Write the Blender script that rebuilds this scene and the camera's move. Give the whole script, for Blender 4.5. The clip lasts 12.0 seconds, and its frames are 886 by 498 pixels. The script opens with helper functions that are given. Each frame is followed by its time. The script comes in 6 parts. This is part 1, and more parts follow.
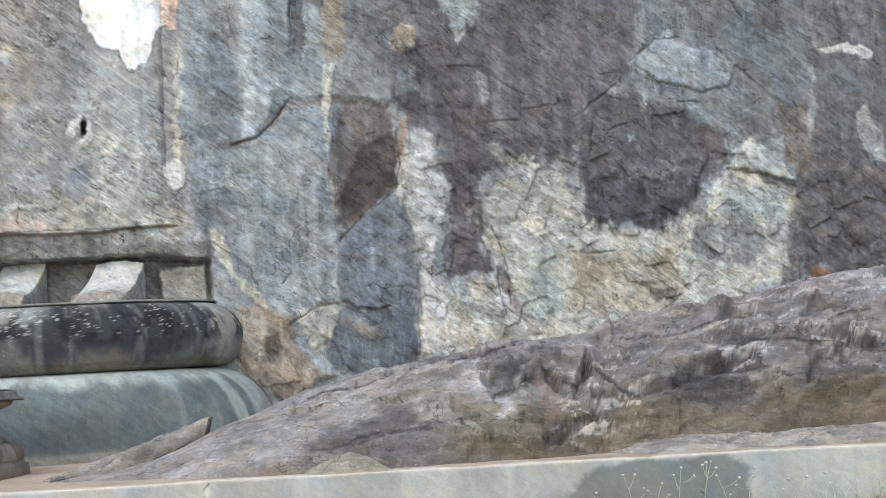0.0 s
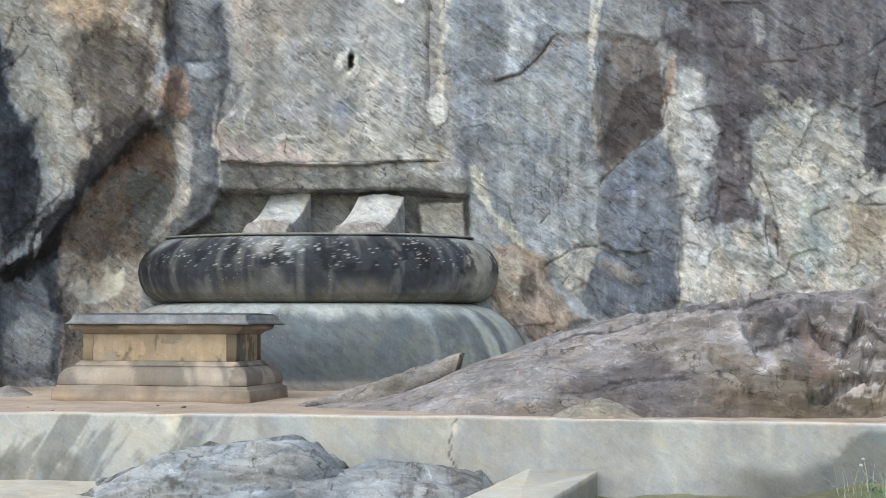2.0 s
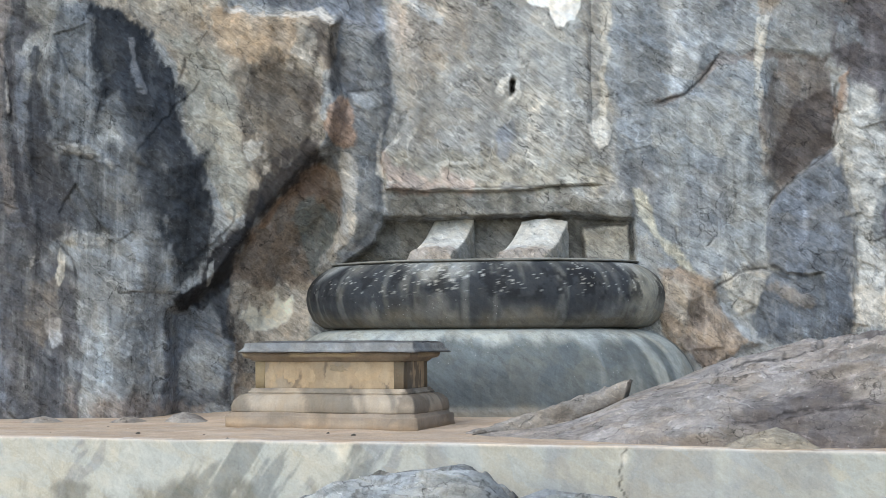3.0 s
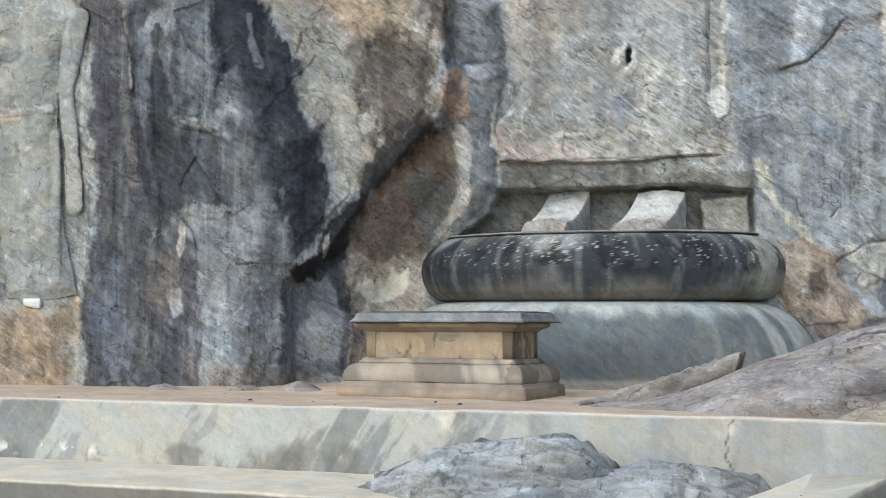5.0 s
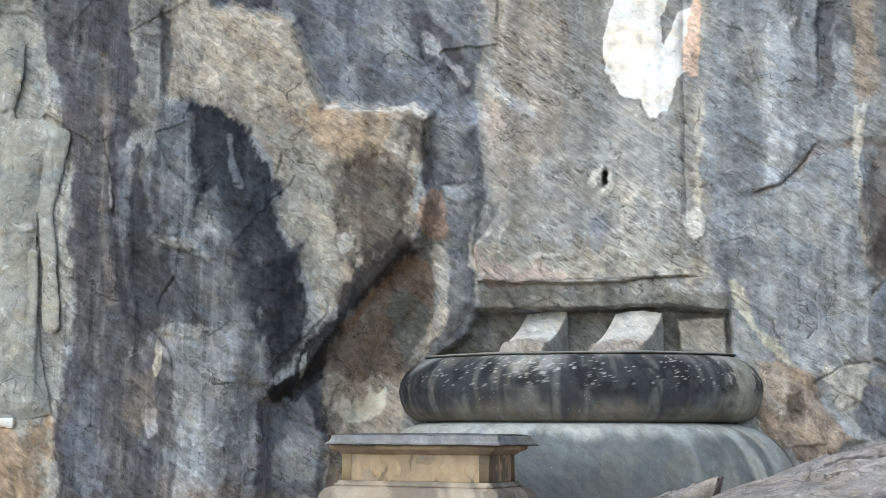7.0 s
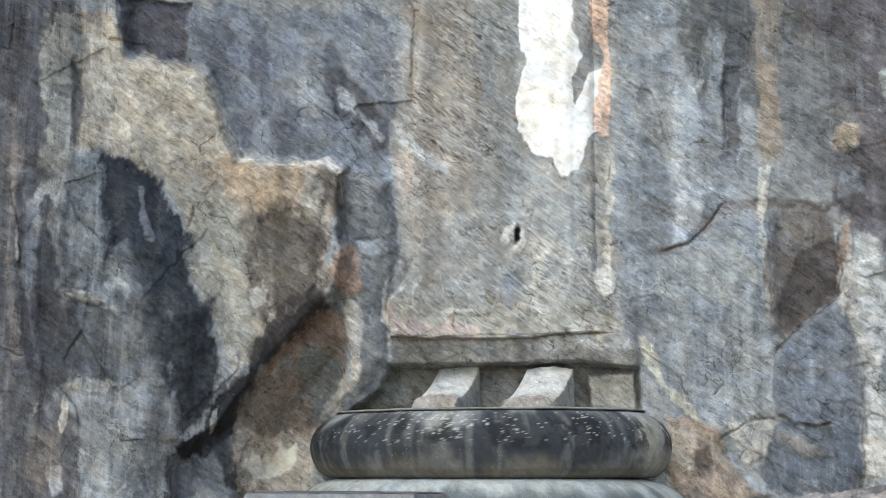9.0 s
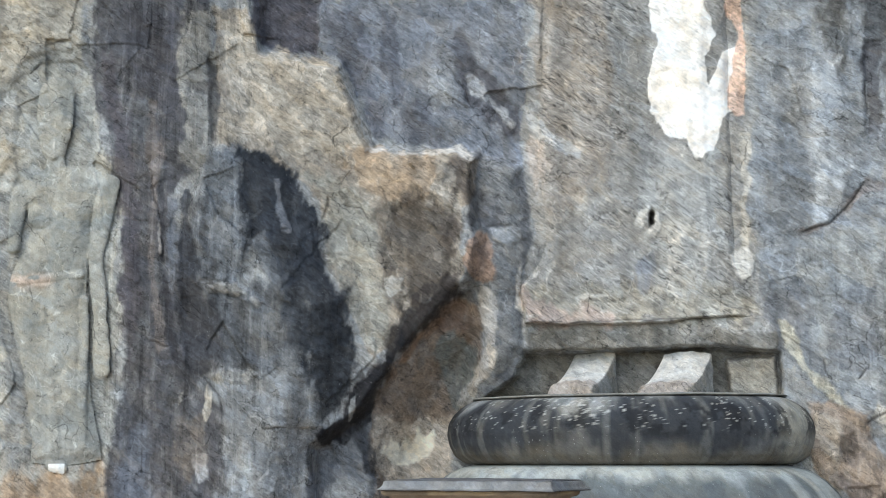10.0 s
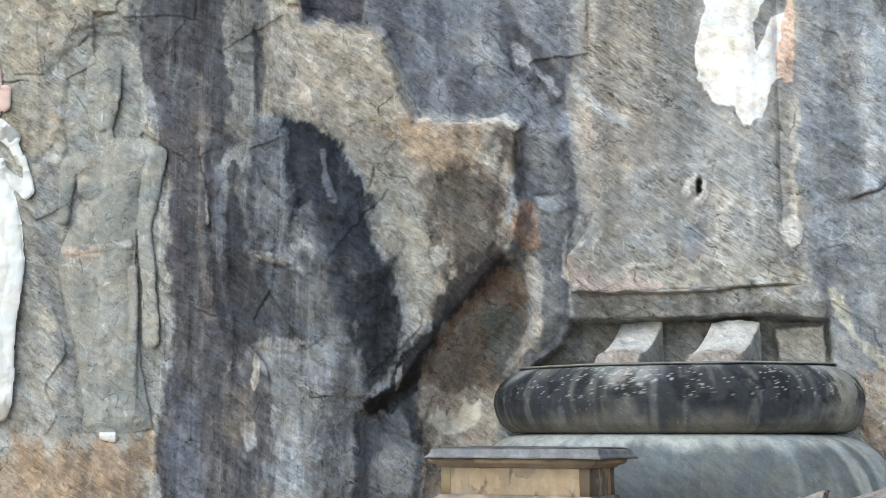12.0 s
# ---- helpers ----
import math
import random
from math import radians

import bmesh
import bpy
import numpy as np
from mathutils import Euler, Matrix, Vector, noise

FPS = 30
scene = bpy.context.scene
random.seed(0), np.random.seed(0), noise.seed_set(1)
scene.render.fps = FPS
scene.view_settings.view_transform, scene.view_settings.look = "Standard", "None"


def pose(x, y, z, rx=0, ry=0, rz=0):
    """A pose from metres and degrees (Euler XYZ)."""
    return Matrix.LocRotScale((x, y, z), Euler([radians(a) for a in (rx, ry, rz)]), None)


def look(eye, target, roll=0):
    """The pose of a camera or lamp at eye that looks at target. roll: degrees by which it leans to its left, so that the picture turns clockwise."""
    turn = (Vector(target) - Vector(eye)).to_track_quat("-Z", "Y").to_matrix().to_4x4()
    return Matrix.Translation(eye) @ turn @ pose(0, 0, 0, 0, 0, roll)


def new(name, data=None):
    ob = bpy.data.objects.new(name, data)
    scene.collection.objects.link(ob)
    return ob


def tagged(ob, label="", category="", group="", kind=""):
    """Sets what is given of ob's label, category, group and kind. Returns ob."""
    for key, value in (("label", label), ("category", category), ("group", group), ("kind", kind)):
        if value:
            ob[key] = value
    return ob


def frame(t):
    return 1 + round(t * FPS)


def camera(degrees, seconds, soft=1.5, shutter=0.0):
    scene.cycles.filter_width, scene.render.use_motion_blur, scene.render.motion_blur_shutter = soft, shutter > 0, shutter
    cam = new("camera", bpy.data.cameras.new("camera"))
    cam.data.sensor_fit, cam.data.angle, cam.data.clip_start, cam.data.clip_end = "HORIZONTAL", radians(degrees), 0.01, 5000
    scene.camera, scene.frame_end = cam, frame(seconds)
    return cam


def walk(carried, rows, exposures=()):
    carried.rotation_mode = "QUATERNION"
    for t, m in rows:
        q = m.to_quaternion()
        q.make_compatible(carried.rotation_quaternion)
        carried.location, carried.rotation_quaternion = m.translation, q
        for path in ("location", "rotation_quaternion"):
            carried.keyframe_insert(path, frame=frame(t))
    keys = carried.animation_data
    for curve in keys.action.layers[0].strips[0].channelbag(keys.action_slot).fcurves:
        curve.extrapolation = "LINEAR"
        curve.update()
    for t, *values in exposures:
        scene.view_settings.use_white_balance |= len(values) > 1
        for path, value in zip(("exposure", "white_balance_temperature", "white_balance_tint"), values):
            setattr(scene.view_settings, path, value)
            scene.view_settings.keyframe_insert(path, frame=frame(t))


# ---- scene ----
cam = camera(37.65, 12.0, soft=0.6)
ROWS = [
    (0, -0.369, -0.744, 1.269, 95.399, 3.198, -4.523),
    (0.5, -0.333, -0.616, 1.129, 94.289, 1.146, 0.708),
    (1, -0.268, -0.427, 1.079, 94.516, -0.474, 5.858),
    (1.5, -0.323, -0.278, 1.148, 94.172, -0.478, 6.259),
    (2, -0.333, -0.239, 1.224, 93.295, -0.127, 6.722),
    (2.5, -0.321, -0.225, 1.314, 93.671, 0.251, 9.637),
    (3, -0.431, -0.204, 1.366, 94.087, 0.176, 13.765),
    (3.5, -0.281, -0.101, 1.304, 94.240, 0.110, 15.345),
    (5.3, 0.014, 0.014, 1.179, 93.091, -0.016, 20.343),
    (5.5, 0.000, 0.000, 1.250, 93.036, 0.599, 20.032),
    (6, 0.101, 0.022, 1.134, 94.238, 1.229, 19.471),
    (6.5, 0.021, -0.016, 1.249, 96.665, 0.573, 19.122),
    (7, 0.117, 0.004, 1.347, 98.190, -0.345, 19.127),
    (7.5, 0.168, -0.006, 1.301, 98.565, -1.245, 18.123),
    (9.3, -0.245, -0.207, 1.632, 100.384, 0.069, 14.256),
    (9.5, -0.143, -0.181, 1.676, 100.208, 0.187, 16.910),
    (10, -0.133, -0.166, 1.638, 99.364, 0.010, 20.603),
    (10.5, -0.172, -0.155, 1.558, 98.884, -0.139, 21.578),
    (11, -0.220, -0.165, 1.555, 98.439, -0.248, 22.368),
    (11.5, -0.207, -0.174, 1.555, 98.218, -0.089, 22.554),
    (12, -0.166, -0.151, 1.526, 98.279, -0.062, 22.579),
]
walk(cam, [(t, pose(*p)) for t, *p in ROWS], [(0.0, 0.54, 6120, 3), (12.0, 0.54, 6120, 3)])

# ---- light ----
world = bpy.data.worlds.new("sky")
scene.world = world
world.use_nodes = True
wn = world.node_tree
sky = wn.nodes.new("ShaderNodeTexSky")
sky.sky_type = "NISHITA"
sky.sun_disc = False
sky.air_density, sky.dust_density, sky.ozone_density = 1.0, 2.0, 1.5
sky.sun_elevation, sky.sun_rotation = radians(52), radians(205)
wn.links.new(sky.outputs[0], wn.nodes["Background"].inputs[0])
wn.nodes["Background"].inputs[1].default_value = 0.15
sun = new("sun", bpy.data.lights.new("sun", "SUN"))
sun.data.energy, sun.data.angle, sun.data.color = 1.5, radians(80), (1.0, 0.98, 0.95)
sun.matrix_world = look((-8, -26, 19), (0, 0, 0))


# ---- noise and masks on arrays ----
def vnoise(u, v, seed):
    """Smooth lattice noise in -1..1."""
    rng = np.random.default_rng(seed)
    tab = rng.uniform(-1, 1, (256, 256))
    iu, iv = np.floor(u).astype(int), np.floor(v).astype(int)
    fu, fv = u - iu, v - iv
    fu, fv = fu * fu * (3 - 2 * fu), fv * fv * (3 - 2 * fv)
    a, b = tab[iu % 256, iv % 256], tab[(iu + 1) % 256, iv % 256]
    c, d = tab[iu % 256, (iv + 1) % 256], tab[(iu + 1) % 256, (iv + 1) % 256]
    return (a * (1 - fu) + b * fu) * (1 - fv) + (c * (1 - fu) + d * fu) * fv


def fbm(u, v, size, octaves, seed, gain=0.5):
    total, amp, f = 0.0, 1.0, 1.0 / size
    for k in range(octaves):
        total = total + amp * vnoise(u * f + 17.3 * k, v * f + 9.1 * k, seed + k)
        amp, f = amp * gain, f * 2.03
    return total


def ridge(u, v, size, octaves, seed, gain=0.5):
    total, amp, f = 0.0, 1.0, 1.0 / size
    for k in range(octaves):
        total = total + amp * (1 - 2 * np.abs(vnoise(u * f + 5.7 * k, v * f + 3.9 * k, seed + k)))
        amp, f = amp * gain, f * 2.07
    return total


def facets(u, v, size, seed):
    """Broken rock: each lattice cell's nearest jittered point gives a tilted flat."""
    rng = np.random.default_rng(seed)
    jx, jy, h, gx, gy = (rng.uniform(-0.5, 0.5, (128, 128)) for _ in range(5))
    u, v = u / size, v / size
    iu, iv = np.floor(u).astype(int), np.floor(v).astype(int)
    best, out = np.full(u.shape, 9.0), np.zeros(u.shape)
    for a in (-1, 0, 1):
        for b in (-1, 0, 1):
            p, q = (iu + a) % 128, (iv + b) % 128
            du, dv = u - (iu + a + 0.5 + 0.9 * jx[p, q]), v - (iv + b + 0.5 + 0.9 * jy[p, q])
            d = du * du + dv * dv
            near = d < best
            best = np.where(near, d, best)
            out = np.where(near, h[p, q] + 1.2 * (gx[p, q] * du + gy[p, q] * dv), out)
    return out


def smooth(e0, e1, x):
    t = np.clip((x - e0) / (e1 - e0), 0, 1)
    return t * t * (3 - 2 * t)


def inside(x, z, outline):
    """Signed distance to a closed outline, positive within."""
    d = np.full(x.shape, 1e9)
    odd = np.zeros(x.shape, bool)
    n = len(outline)
    for i in range(n):
        (ax, az), (bx, bz) = outline[i], outline[(i + 1) % n]
        ex, ez = bx - ax, bz - az
        t = np.clip(((x - ax) * ex + (z - az) * ez) / (ex * ex + ez * ez + 1e-9), 0, 1)
        d = np.minimum(d, (x - ax - t * ex) ** 2 + (z - az - t * ez) ** 2)
        if az != bz:
            odd ^= ((az > z) != (bz > z)) & (x < ax + (z - az) * ex / ez)
    return np.where(odd, 1, -1) * np.sqrt(d)


def along(x, z, line):
    """Distance to an open line."""
    d = np.full(x.shape, 1e9)
    for (ax, az), (bx, bz) in zip(line, line[1:]):
        ex, ez = bx - ax, bz - az
        t = np.clip(((x - ax) * ex + (z - az) * ez) / (ex * ex + ez * ez + 1e-9), 0, 1)
        d = np.minimum(d, (x - ax - t * ex) ** 2 + (z - az - t * ez) ** 2)
    return np.sqrt(d)


def lin(c):
    """A seen colour, 0 to 255, as a linear base colour."""
    c = np.asarray(c, float) / 255
    return np.where(c < 0.04045, c / 12.92, ((c + 0.055) / 1.055) ** 2.4)


def blend(col, c, m):
    return col + (lin(c) - col) * np.asarray(m)[..., None]


# ---- materials ----
def stone(name, amounts, rough=0.85, bump=0.5, attr=True, colour=(0.3, 0.3, 0.3), speck=0.0, scratch_turn=-36, cells=0.0, fissures=False):
    """Weathered stone: the tint laid on the mesh, varied by blotches, grain, runs of water, slanted tool marks and pale lichen specks."""
    blotch, grain, fine, run, tool = amounts
    m = bpy.data.materials.new(name)
    m.use_nodes = True
    nt = m.node_tree
    N, L = nt.nodes, nt.links
    bsdf = N["Principled BSDF"]
    bsdf.inputs["Roughness"].default_value = rough
    bsdf.inputs["Specular IOR Level"].default_value = 0.25
    tc = N.new("ShaderNodeTexCoord")

    def tex(scale, detail, roughness, mapping=None, distort=0.0):
        t = N.new("ShaderNodeTexNoise")
        t.inputs["Scale"].default_value, t.inputs["Detail"].default_value = scale, detail
        t.inputs["Roughness"].default_value, t.inputs["Distortion"].default_value = roughness, distort
        src = tc.outputs["Object"]
        if mapping:
            for key, value in zip(("Rotation", "Scale"), mapping):
                mp = N.new("ShaderNodeMapping")
                mp.inputs[key].default_value = value
                L.new(src, mp.inputs["Vector"])
                src = mp.outputs["Vector"]
        L.new(src, t.inputs["Vector"])
        return t.outputs["Fac"]

    def op(kind, a, b, c=None):
        k = N.new("ShaderNodeMath")
        k.operation = kind
        for i, v in enumerate((a, b, c)):
            if v is None:
                continue
            if isinstance(v, (int, float)):
                k.inputs[i].default_value = v
            else:
                L.new(v, k.inputs[i])
        return k.outputs[0]

    at = N.new("ShaderNodeAttribute")
    at.attribute_name = "tint"
    washed = at.outputs["Alpha"]  # 1: runs of water, 0: tool marks
    n_blotch = tex(0.8, 9, 0.62, None, 0.6)
    n_grain = tex(5, 12, 0.74, None, 0.5)
    n_fine = tex(34, 7, 0.85)
    n_run = tex(1.0, 9, 0.66, ((0, 0, 0), (7.0, 7.0, 0.25)), 0.35)
    n_tool = tex(1.0, 6, 0.62, ((0, radians(scratch_turn), 0), (4.0, 4.0, 15.0)), 0.9)
    total = 1.0
    for n, a in ((n_blotch, blotch), (n_grain, grain), (n_fine, fine)):
        total = op("MULTIPLY_ADD", op("SUBTRACT", n, 0.5), 5 * a, total)
    # crisp pale flecks and dark pits
    n_fleck = tex(30, 8, 0.85, ((0, radians(scratch_turn), 0), (0.7, 1.0, 1.6)), 0.3)

    def ramp(v, lo, hi):
        r = N.new("ShaderNodeMapRange")
        r.inputs["From Min"].default_value, r.inputs["From Max"].default_value = lo, hi
        L.new(v, r.inputs["Value"])
        return r.outputs[0]

    total = op("MULTIPLY_ADD", ramp(n_fleck, 0.58, 0.62), 1.7 * grain, total)
    total = op("MULTIPLY_ADD", ramp(n_fleck, 0.42, 0.38), -1.6 * grain, total)
    # thin pale lines left by the chisel
    if tool:
        n_line = tex(1.0, 5, 0.6, ((0, radians(scratch_turn - 4), 0), (2.2, 2.2, 34.0)), 0.5)
        dry = op("SUBTRACT", 1.0, washed)
        total = op("MULTIPLY_ADD", op("MULTIPLY", ramp(n_line, 0.58, 0.64), dry), 1.1 * tool, total)
        total = op("MULTIPLY_ADD", op("MULTIPLY", ramp(n_line, 0.41, 0.36), dry), -0.8 * tool, total)
    # broken patches of slightly different stone, crisp-edged, at two sizes
    def patches(size, turn, stretch, wobble):
        wob = N.new("ShaderNodeTexNoise")
        wob.inputs["Scale"].default_value, wob.inputs["Detail"].default_value, wob.inputs["Roughness"].default_value = 1.3 * size, 7, 0.72
        L.new(tc.outputs["Object"], wob.inputs["Vector"])
        mix = N.new("ShaderNodeVectorMath")
        mix.operation = "MULTIPLY_ADD"
        L.new(wob.outputs["Color"], mix.inputs[0])
        mix.inputs[1].default_value = (wobble / size,) * 3
        L.new(tc.outputs["Object"], mix.inputs[2])
        src = mix.outputs[0]
        for key, value in (("Rotation", (0, radians(turn), 0)), ("Scale", stretch)):
            mp = N.new("ShaderNodeMapping")
            mp.inputs[key].default_value = value
            L.new(src, mp.inputs["Vector"])
            src = mp.outputs["Vector"]
        vo = N.new("ShaderNodeTexVoronoi")
        vo.inputs["Scale"].default_value = size
        L.new(src, vo.inputs["Vector"])
        sep = N.new("ShaderNodeSeparateColor")
        L.new(vo.outputs["Color"], sep.inputs[0])
        return sep.outputs[0], sep.outputs[1]

    hue = None
    if cells:
        big, hue = patches(2.6, scratch_turn, (0.6, 1, 1.4), 0.55)
        small, _ = patches(9.0, scratch_turn, (0.5, 1, 1.6), 0.6)
        tiny, _ = patches(26.0, scratch_turn, (0.5, 1, 1.5), 0.6)
        for v, k in ((big, 0.5), (small, 0.8), (tiny, 0.5)):
            total = op("MULTIPLY_ADD", op("SUBTRACT", v, 0.5), k * cells, total)
    if run:
        r = op("MULTIPLY_ADD", op("SUBTRACT", n_run, 0.5), 4.0 * run, op("MULTIPLY_ADD", ramp(n_run, 0.56, 0.61), 1.2 * run, op("MULTIPLY", ramp(n_run, 0.44, 0.38), -1.2 * run)))
        total = op("MULTIPLY_ADD", r, washed, total)
    if tool:
        where = op("MULTIPLY", ramp(tex(0.6, 5, 0.65), 0.44, 0.62), op("SUBTRACT", 1.0, washed))
        total = op("MULTIPLY_ADD", op("MULTIPLY", op("SUBTRACT", n_tool, 0.5), where), 4.0 * tool, total)
        total = op("MULTIPLY_ADD", op("MULTIPLY", ramp(n_tool, 0.55, 0.62), where), 2.0 * tool, total)
        total = op("MULTIPLY_ADD", op("MULTIPLY", ramp(n_tool, 0.45, 0.38), where), -1.8 * tool, total)
    if attr:
        base = at.outputs["Color"]
    else:
        rgb = N.new("ShaderNodeRGB")
        rgb.outputs[0].default_value = (*colour, 1)
        base = rgb.outputs[0]
    # warm and cool drift
    warm = N.new("ShaderNodeMix")
    warm.data_type, warm.blend_type = "RGBA", "MULTIPLY"
    L.new(base, warm.inputs[6])
    warm.inputs[7].default_value = (1.07, 0.98, 0.86, 1)
    drift = op("MULTIPLY_ADD", tex(1.7, 8, 0.72, None, 0.8), 3.2, -1.2)
    L.new(op("MULTIPLY_ADD", hue, 0.7, op("SUBTRACT", drift, 0.35)) if hue else drift, warm.inputs[0])
    scale = N.new("ShaderNodeVectorMath")
    scale.operation = "SCALE"
    L.new(warm.outputs[2], scale.inputs[0])
    # thin dark fissures and pale veins, broken here and there
    def veins(size, turn, stretch, width, breaks):
        wob = N.new("ShaderNodeTexNoise")
        wob.inputs["Scale"].default_value, wob.inputs["Detail"].default_value = 1.6 * size, 5
        L.new(tc.outputs["Object"], wob.inputs["Vector"])
        mix = N.new("ShaderNodeVectorMath")
        mix.operation = "MULTIPLY_ADD"
        L.new(wob.outputs["Color"], mix.inputs[0])
        mix.inputs[1].default_value = (0.9 / size,) * 3
        L.new(tc.outputs["Object"], mix.inputs[2])
        src = mix.outputs[0]
        for key, value in (("Rotation", (0, radians(turn), 0)), ("Scale", stretch)):
            mp = N.new("ShaderNodeMapping")
            mp.inputs[key].default_value = value
            L.new(src, mp.inputs["Vector"])
            src = mp.outputs["Vector"]
        vo = N.new("ShaderNodeTexVoronoi")
        vo.feature = "DISTANCE_TO_EDGE"
        vo.inputs["Scale"].default_value = size
        L.new(src, vo.inputs["Vector"])
        return op("MULTIPLY", ramp(vo.outputs["Distance"], width, width * 0.25), ramp(tex(1.3 * size, 4, 0.6, None, 0.4), breaks, breaks + 0.06))

    if tool or fissures:
        dark1 = veins(0.9, scratch_turn, (0.6, 1, 1.5), 0.018, 0.54)
        pale1, pale2 = veins(1.4, scratch_turn + 50, (1.4, 1, 0.6), 0.020, 0.55), veins(3.2, scratch_turn, (0.5, 1, 1.7), 0.04, 0.56)
        total = op("MULTIPLY_ADD", veins(2.3, scratch_turn + 25, (0.8, 1, 1.2), 0.022, 0.52), -0.42, total)
        total = op("MULTIPLY_ADD", veins(5.5, scratch_turn - 15, (0.7, 1, 1.3), 0.035, 0.54), -0.35, total)
        total = op("MULTIPLY_ADD", dark1, -0.45, total)
        total = op("MULTIPLY_ADD", op("MAXIMUM", pale1, pale2), 0.5, total)
    sepc = N.new("ShaderNodeSeparateColor")
    L.new(base, sepc.inputs[0])
    total = op("MULTIPLY_ADD", op("SUBTRACT", total, 1.0), op("MULTIPLY_ADD", ramp(sepc.outputs[1], 0.45, 0.75), -0.7, 1.0), 1.0)  # fresh plaster is even
    L.new(op("MINIMUM", op("MAXIMUM", total, 0.2), 2.3), scale.inputs["Scale"])
    out = scale.outputs[0]
    if speck:
        vor = N.new("ShaderNodeTexVoronoi")
        vor.inputs["Scale"].default_value = 11
        L.new(tc.outputs["Object"], vor.inputs["Vector"])
        spot = op("MULTIPLY", op("LESS_THAN", op("MULTIPLY_ADD", n_fine, 0.75, vor.outputs["Distance"]), 0.46), op("GREATER_THAN", n_blotch, 0.52))
        pale = N.new("ShaderNodeMix")
        pale.data_type = "RGBA"
        L.new(op("MULTIPLY", spot, speck), pale.inputs[0])
        L.new(out, pale.inputs[6])
        pale.inputs[7].default_value = (0.5, 0.5, 0.48, 1)
        out = pale.outputs[2]
    L.new(out, bsdf.inputs["Base Color"])
    h = op("MULTIPLY_ADD", n_grain, 1.0, op("MULTIPLY_ADD", n_fine, 0.25, op("MULTIPLY", n_tool, 0.8 if tool else 0.0)))
    bp = N.new("ShaderNodeBump")
    bp.inputs["Strength"].default_value, bp.inputs["Distance"].default_value = bump, 0.06
    L.new(h, bp.inputs["Height"])
    L.new(bp.outputs[0], bsdf.inputs["Normal"])
    return m


ROCK = stone("cliff_rock", (0.11, 0.18, 0.30, 0.20, 0.15), bump=0.5, speck=0.25, cells=0.50)
CARVED = stone("carved_rock", (0.09, 0.15, 0.22, 0.08, 0.28), bump=0.5, speck=0.2, cells=0.34)
FIGURES = stone("carved_figure_rock", (0.08, 0.13, 0.28, 0.10, 0.08), bump=0.45, speck=0.2, cells=0.18)
SMOOTH = stone("dressed_rock", (0.09, 0.12, 0.12, 0.12, 0.0), bump=0.25, speck=0.4, rough=0.75, cells=0.26)
BOULDER = stone("boulder_rock", (0.10, 0.16, 0.20, 0.0, 0.0), bump=0.3, speck=0.3, scratch_turn=-8, cells=0.36, fissures=True)
CONCRETE = stone("weathered_concrete", (0.07, 0.10, 0.12, 0.05, 0.0), bump=0.3, speck=0.25, rough=0.9, cells=0.12)
PLASTER = stone("old_plaster", (0.10, 0.10, 0.10, 0.08, 0.0), bump=0.3)
SAND = stone("sandy_earth", (0.10, 0.16, 0.22, 0.0, 0.0), bump=0.5, rough=0.95)


# ---- mesh helpers ----
def mesh_of(name, verts, faces, mat, tint=None, parent=None, flat=False, washed=0.5):
    verts, faces = np.asarray(verts, np.float32), np.asarray(faces, np.int32)
    me = bpy.data.meshes.new(name)
    me.vertices.add(len(verts))
    me.vertices.foreach_set("co", verts.ravel())
    k = faces.shape[1]
    me.loops.add(faces.size)
    me.loops.foreach_set("vertex_index", faces.ravel())
    me.polygons.add(len(faces))
    me.polygons.foreach_set("loop_start", np.arange(0, faces.size, k, dtype=np.int32))
    me.polygons.foreach_set("use_smooth", np.full(len(faces), not flat))
    if tint is not None:
        at = me.color_attributes.new("tint", "FLOAT_COLOR", "POINT")
        rgba = np.ones((len(verts), 4), np.float32)
        rgba[:, :3] = np.clip(tint, 0.004, 0.92)
        rgba[:, 3] = washed
        at.data.foreach_set("color", rgba.ravel())
    me.materials.append(mat)
    me.update(calc_edges=True)
    me.validate()
    ob = new(name, me)
    if parent:
        ob.parent = parent
    return ob


def quads(rows, cols, keep=None, wrap=False, start=0, flip=False):
    i, j = np.meshgrid(np.arange(rows - 1), np.arange(cols if wrap else cols - 1), indexing="ij")
    k = (j + 1) % cols
    f = np.stack([i * cols + j, i * cols + k, (i + 1) * cols + k, (i + 1) * cols + j], -1)
    if keep is not None:
        f = f[keep[:-1, :-1] & keep[1:, :-1] & keep[:-1, 1:] & keep[1:, 1:]]
    f = f.reshape(-1, 4)
    return (f[:, ::-1] if flip else f) + start


def thing(name, label, category, group="", kind=""):
    return tagged(new(name), label, category, group, kind)


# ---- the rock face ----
VIEW_SPOT = np.array((0.0, 0.0, 1.25))  # roughly the camera position; relief moves along its sight lines to fit the view


def face_line(x):
    return 24.5 + np.where(x < -5.5, 0.28, 0.08) * (x + 5.5)


def washed_at(x, z):
    """How much water has run down the face here."""
    w = smooth(-15.7, -15.3, x) * (1 - 0.5 * smooth(-12.8, -12.2, x)) * (1 - smooth(-11.2, -10.2, x))
    w = w * (1 - 0.8 * smooth(-13.4, -12.6, x) * smooth(5.2, 6.0, z))
    return np.clip(w + 0.45 * smooth(-3.0, -2.4, x) * smooth(-0.3, 0.4, fbm(x, z, 1.6, 3, 87)) + 0.15, 0, 1)


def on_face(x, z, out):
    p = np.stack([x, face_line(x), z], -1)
    way = VIEW_SPOT - p
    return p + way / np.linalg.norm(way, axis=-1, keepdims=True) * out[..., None]


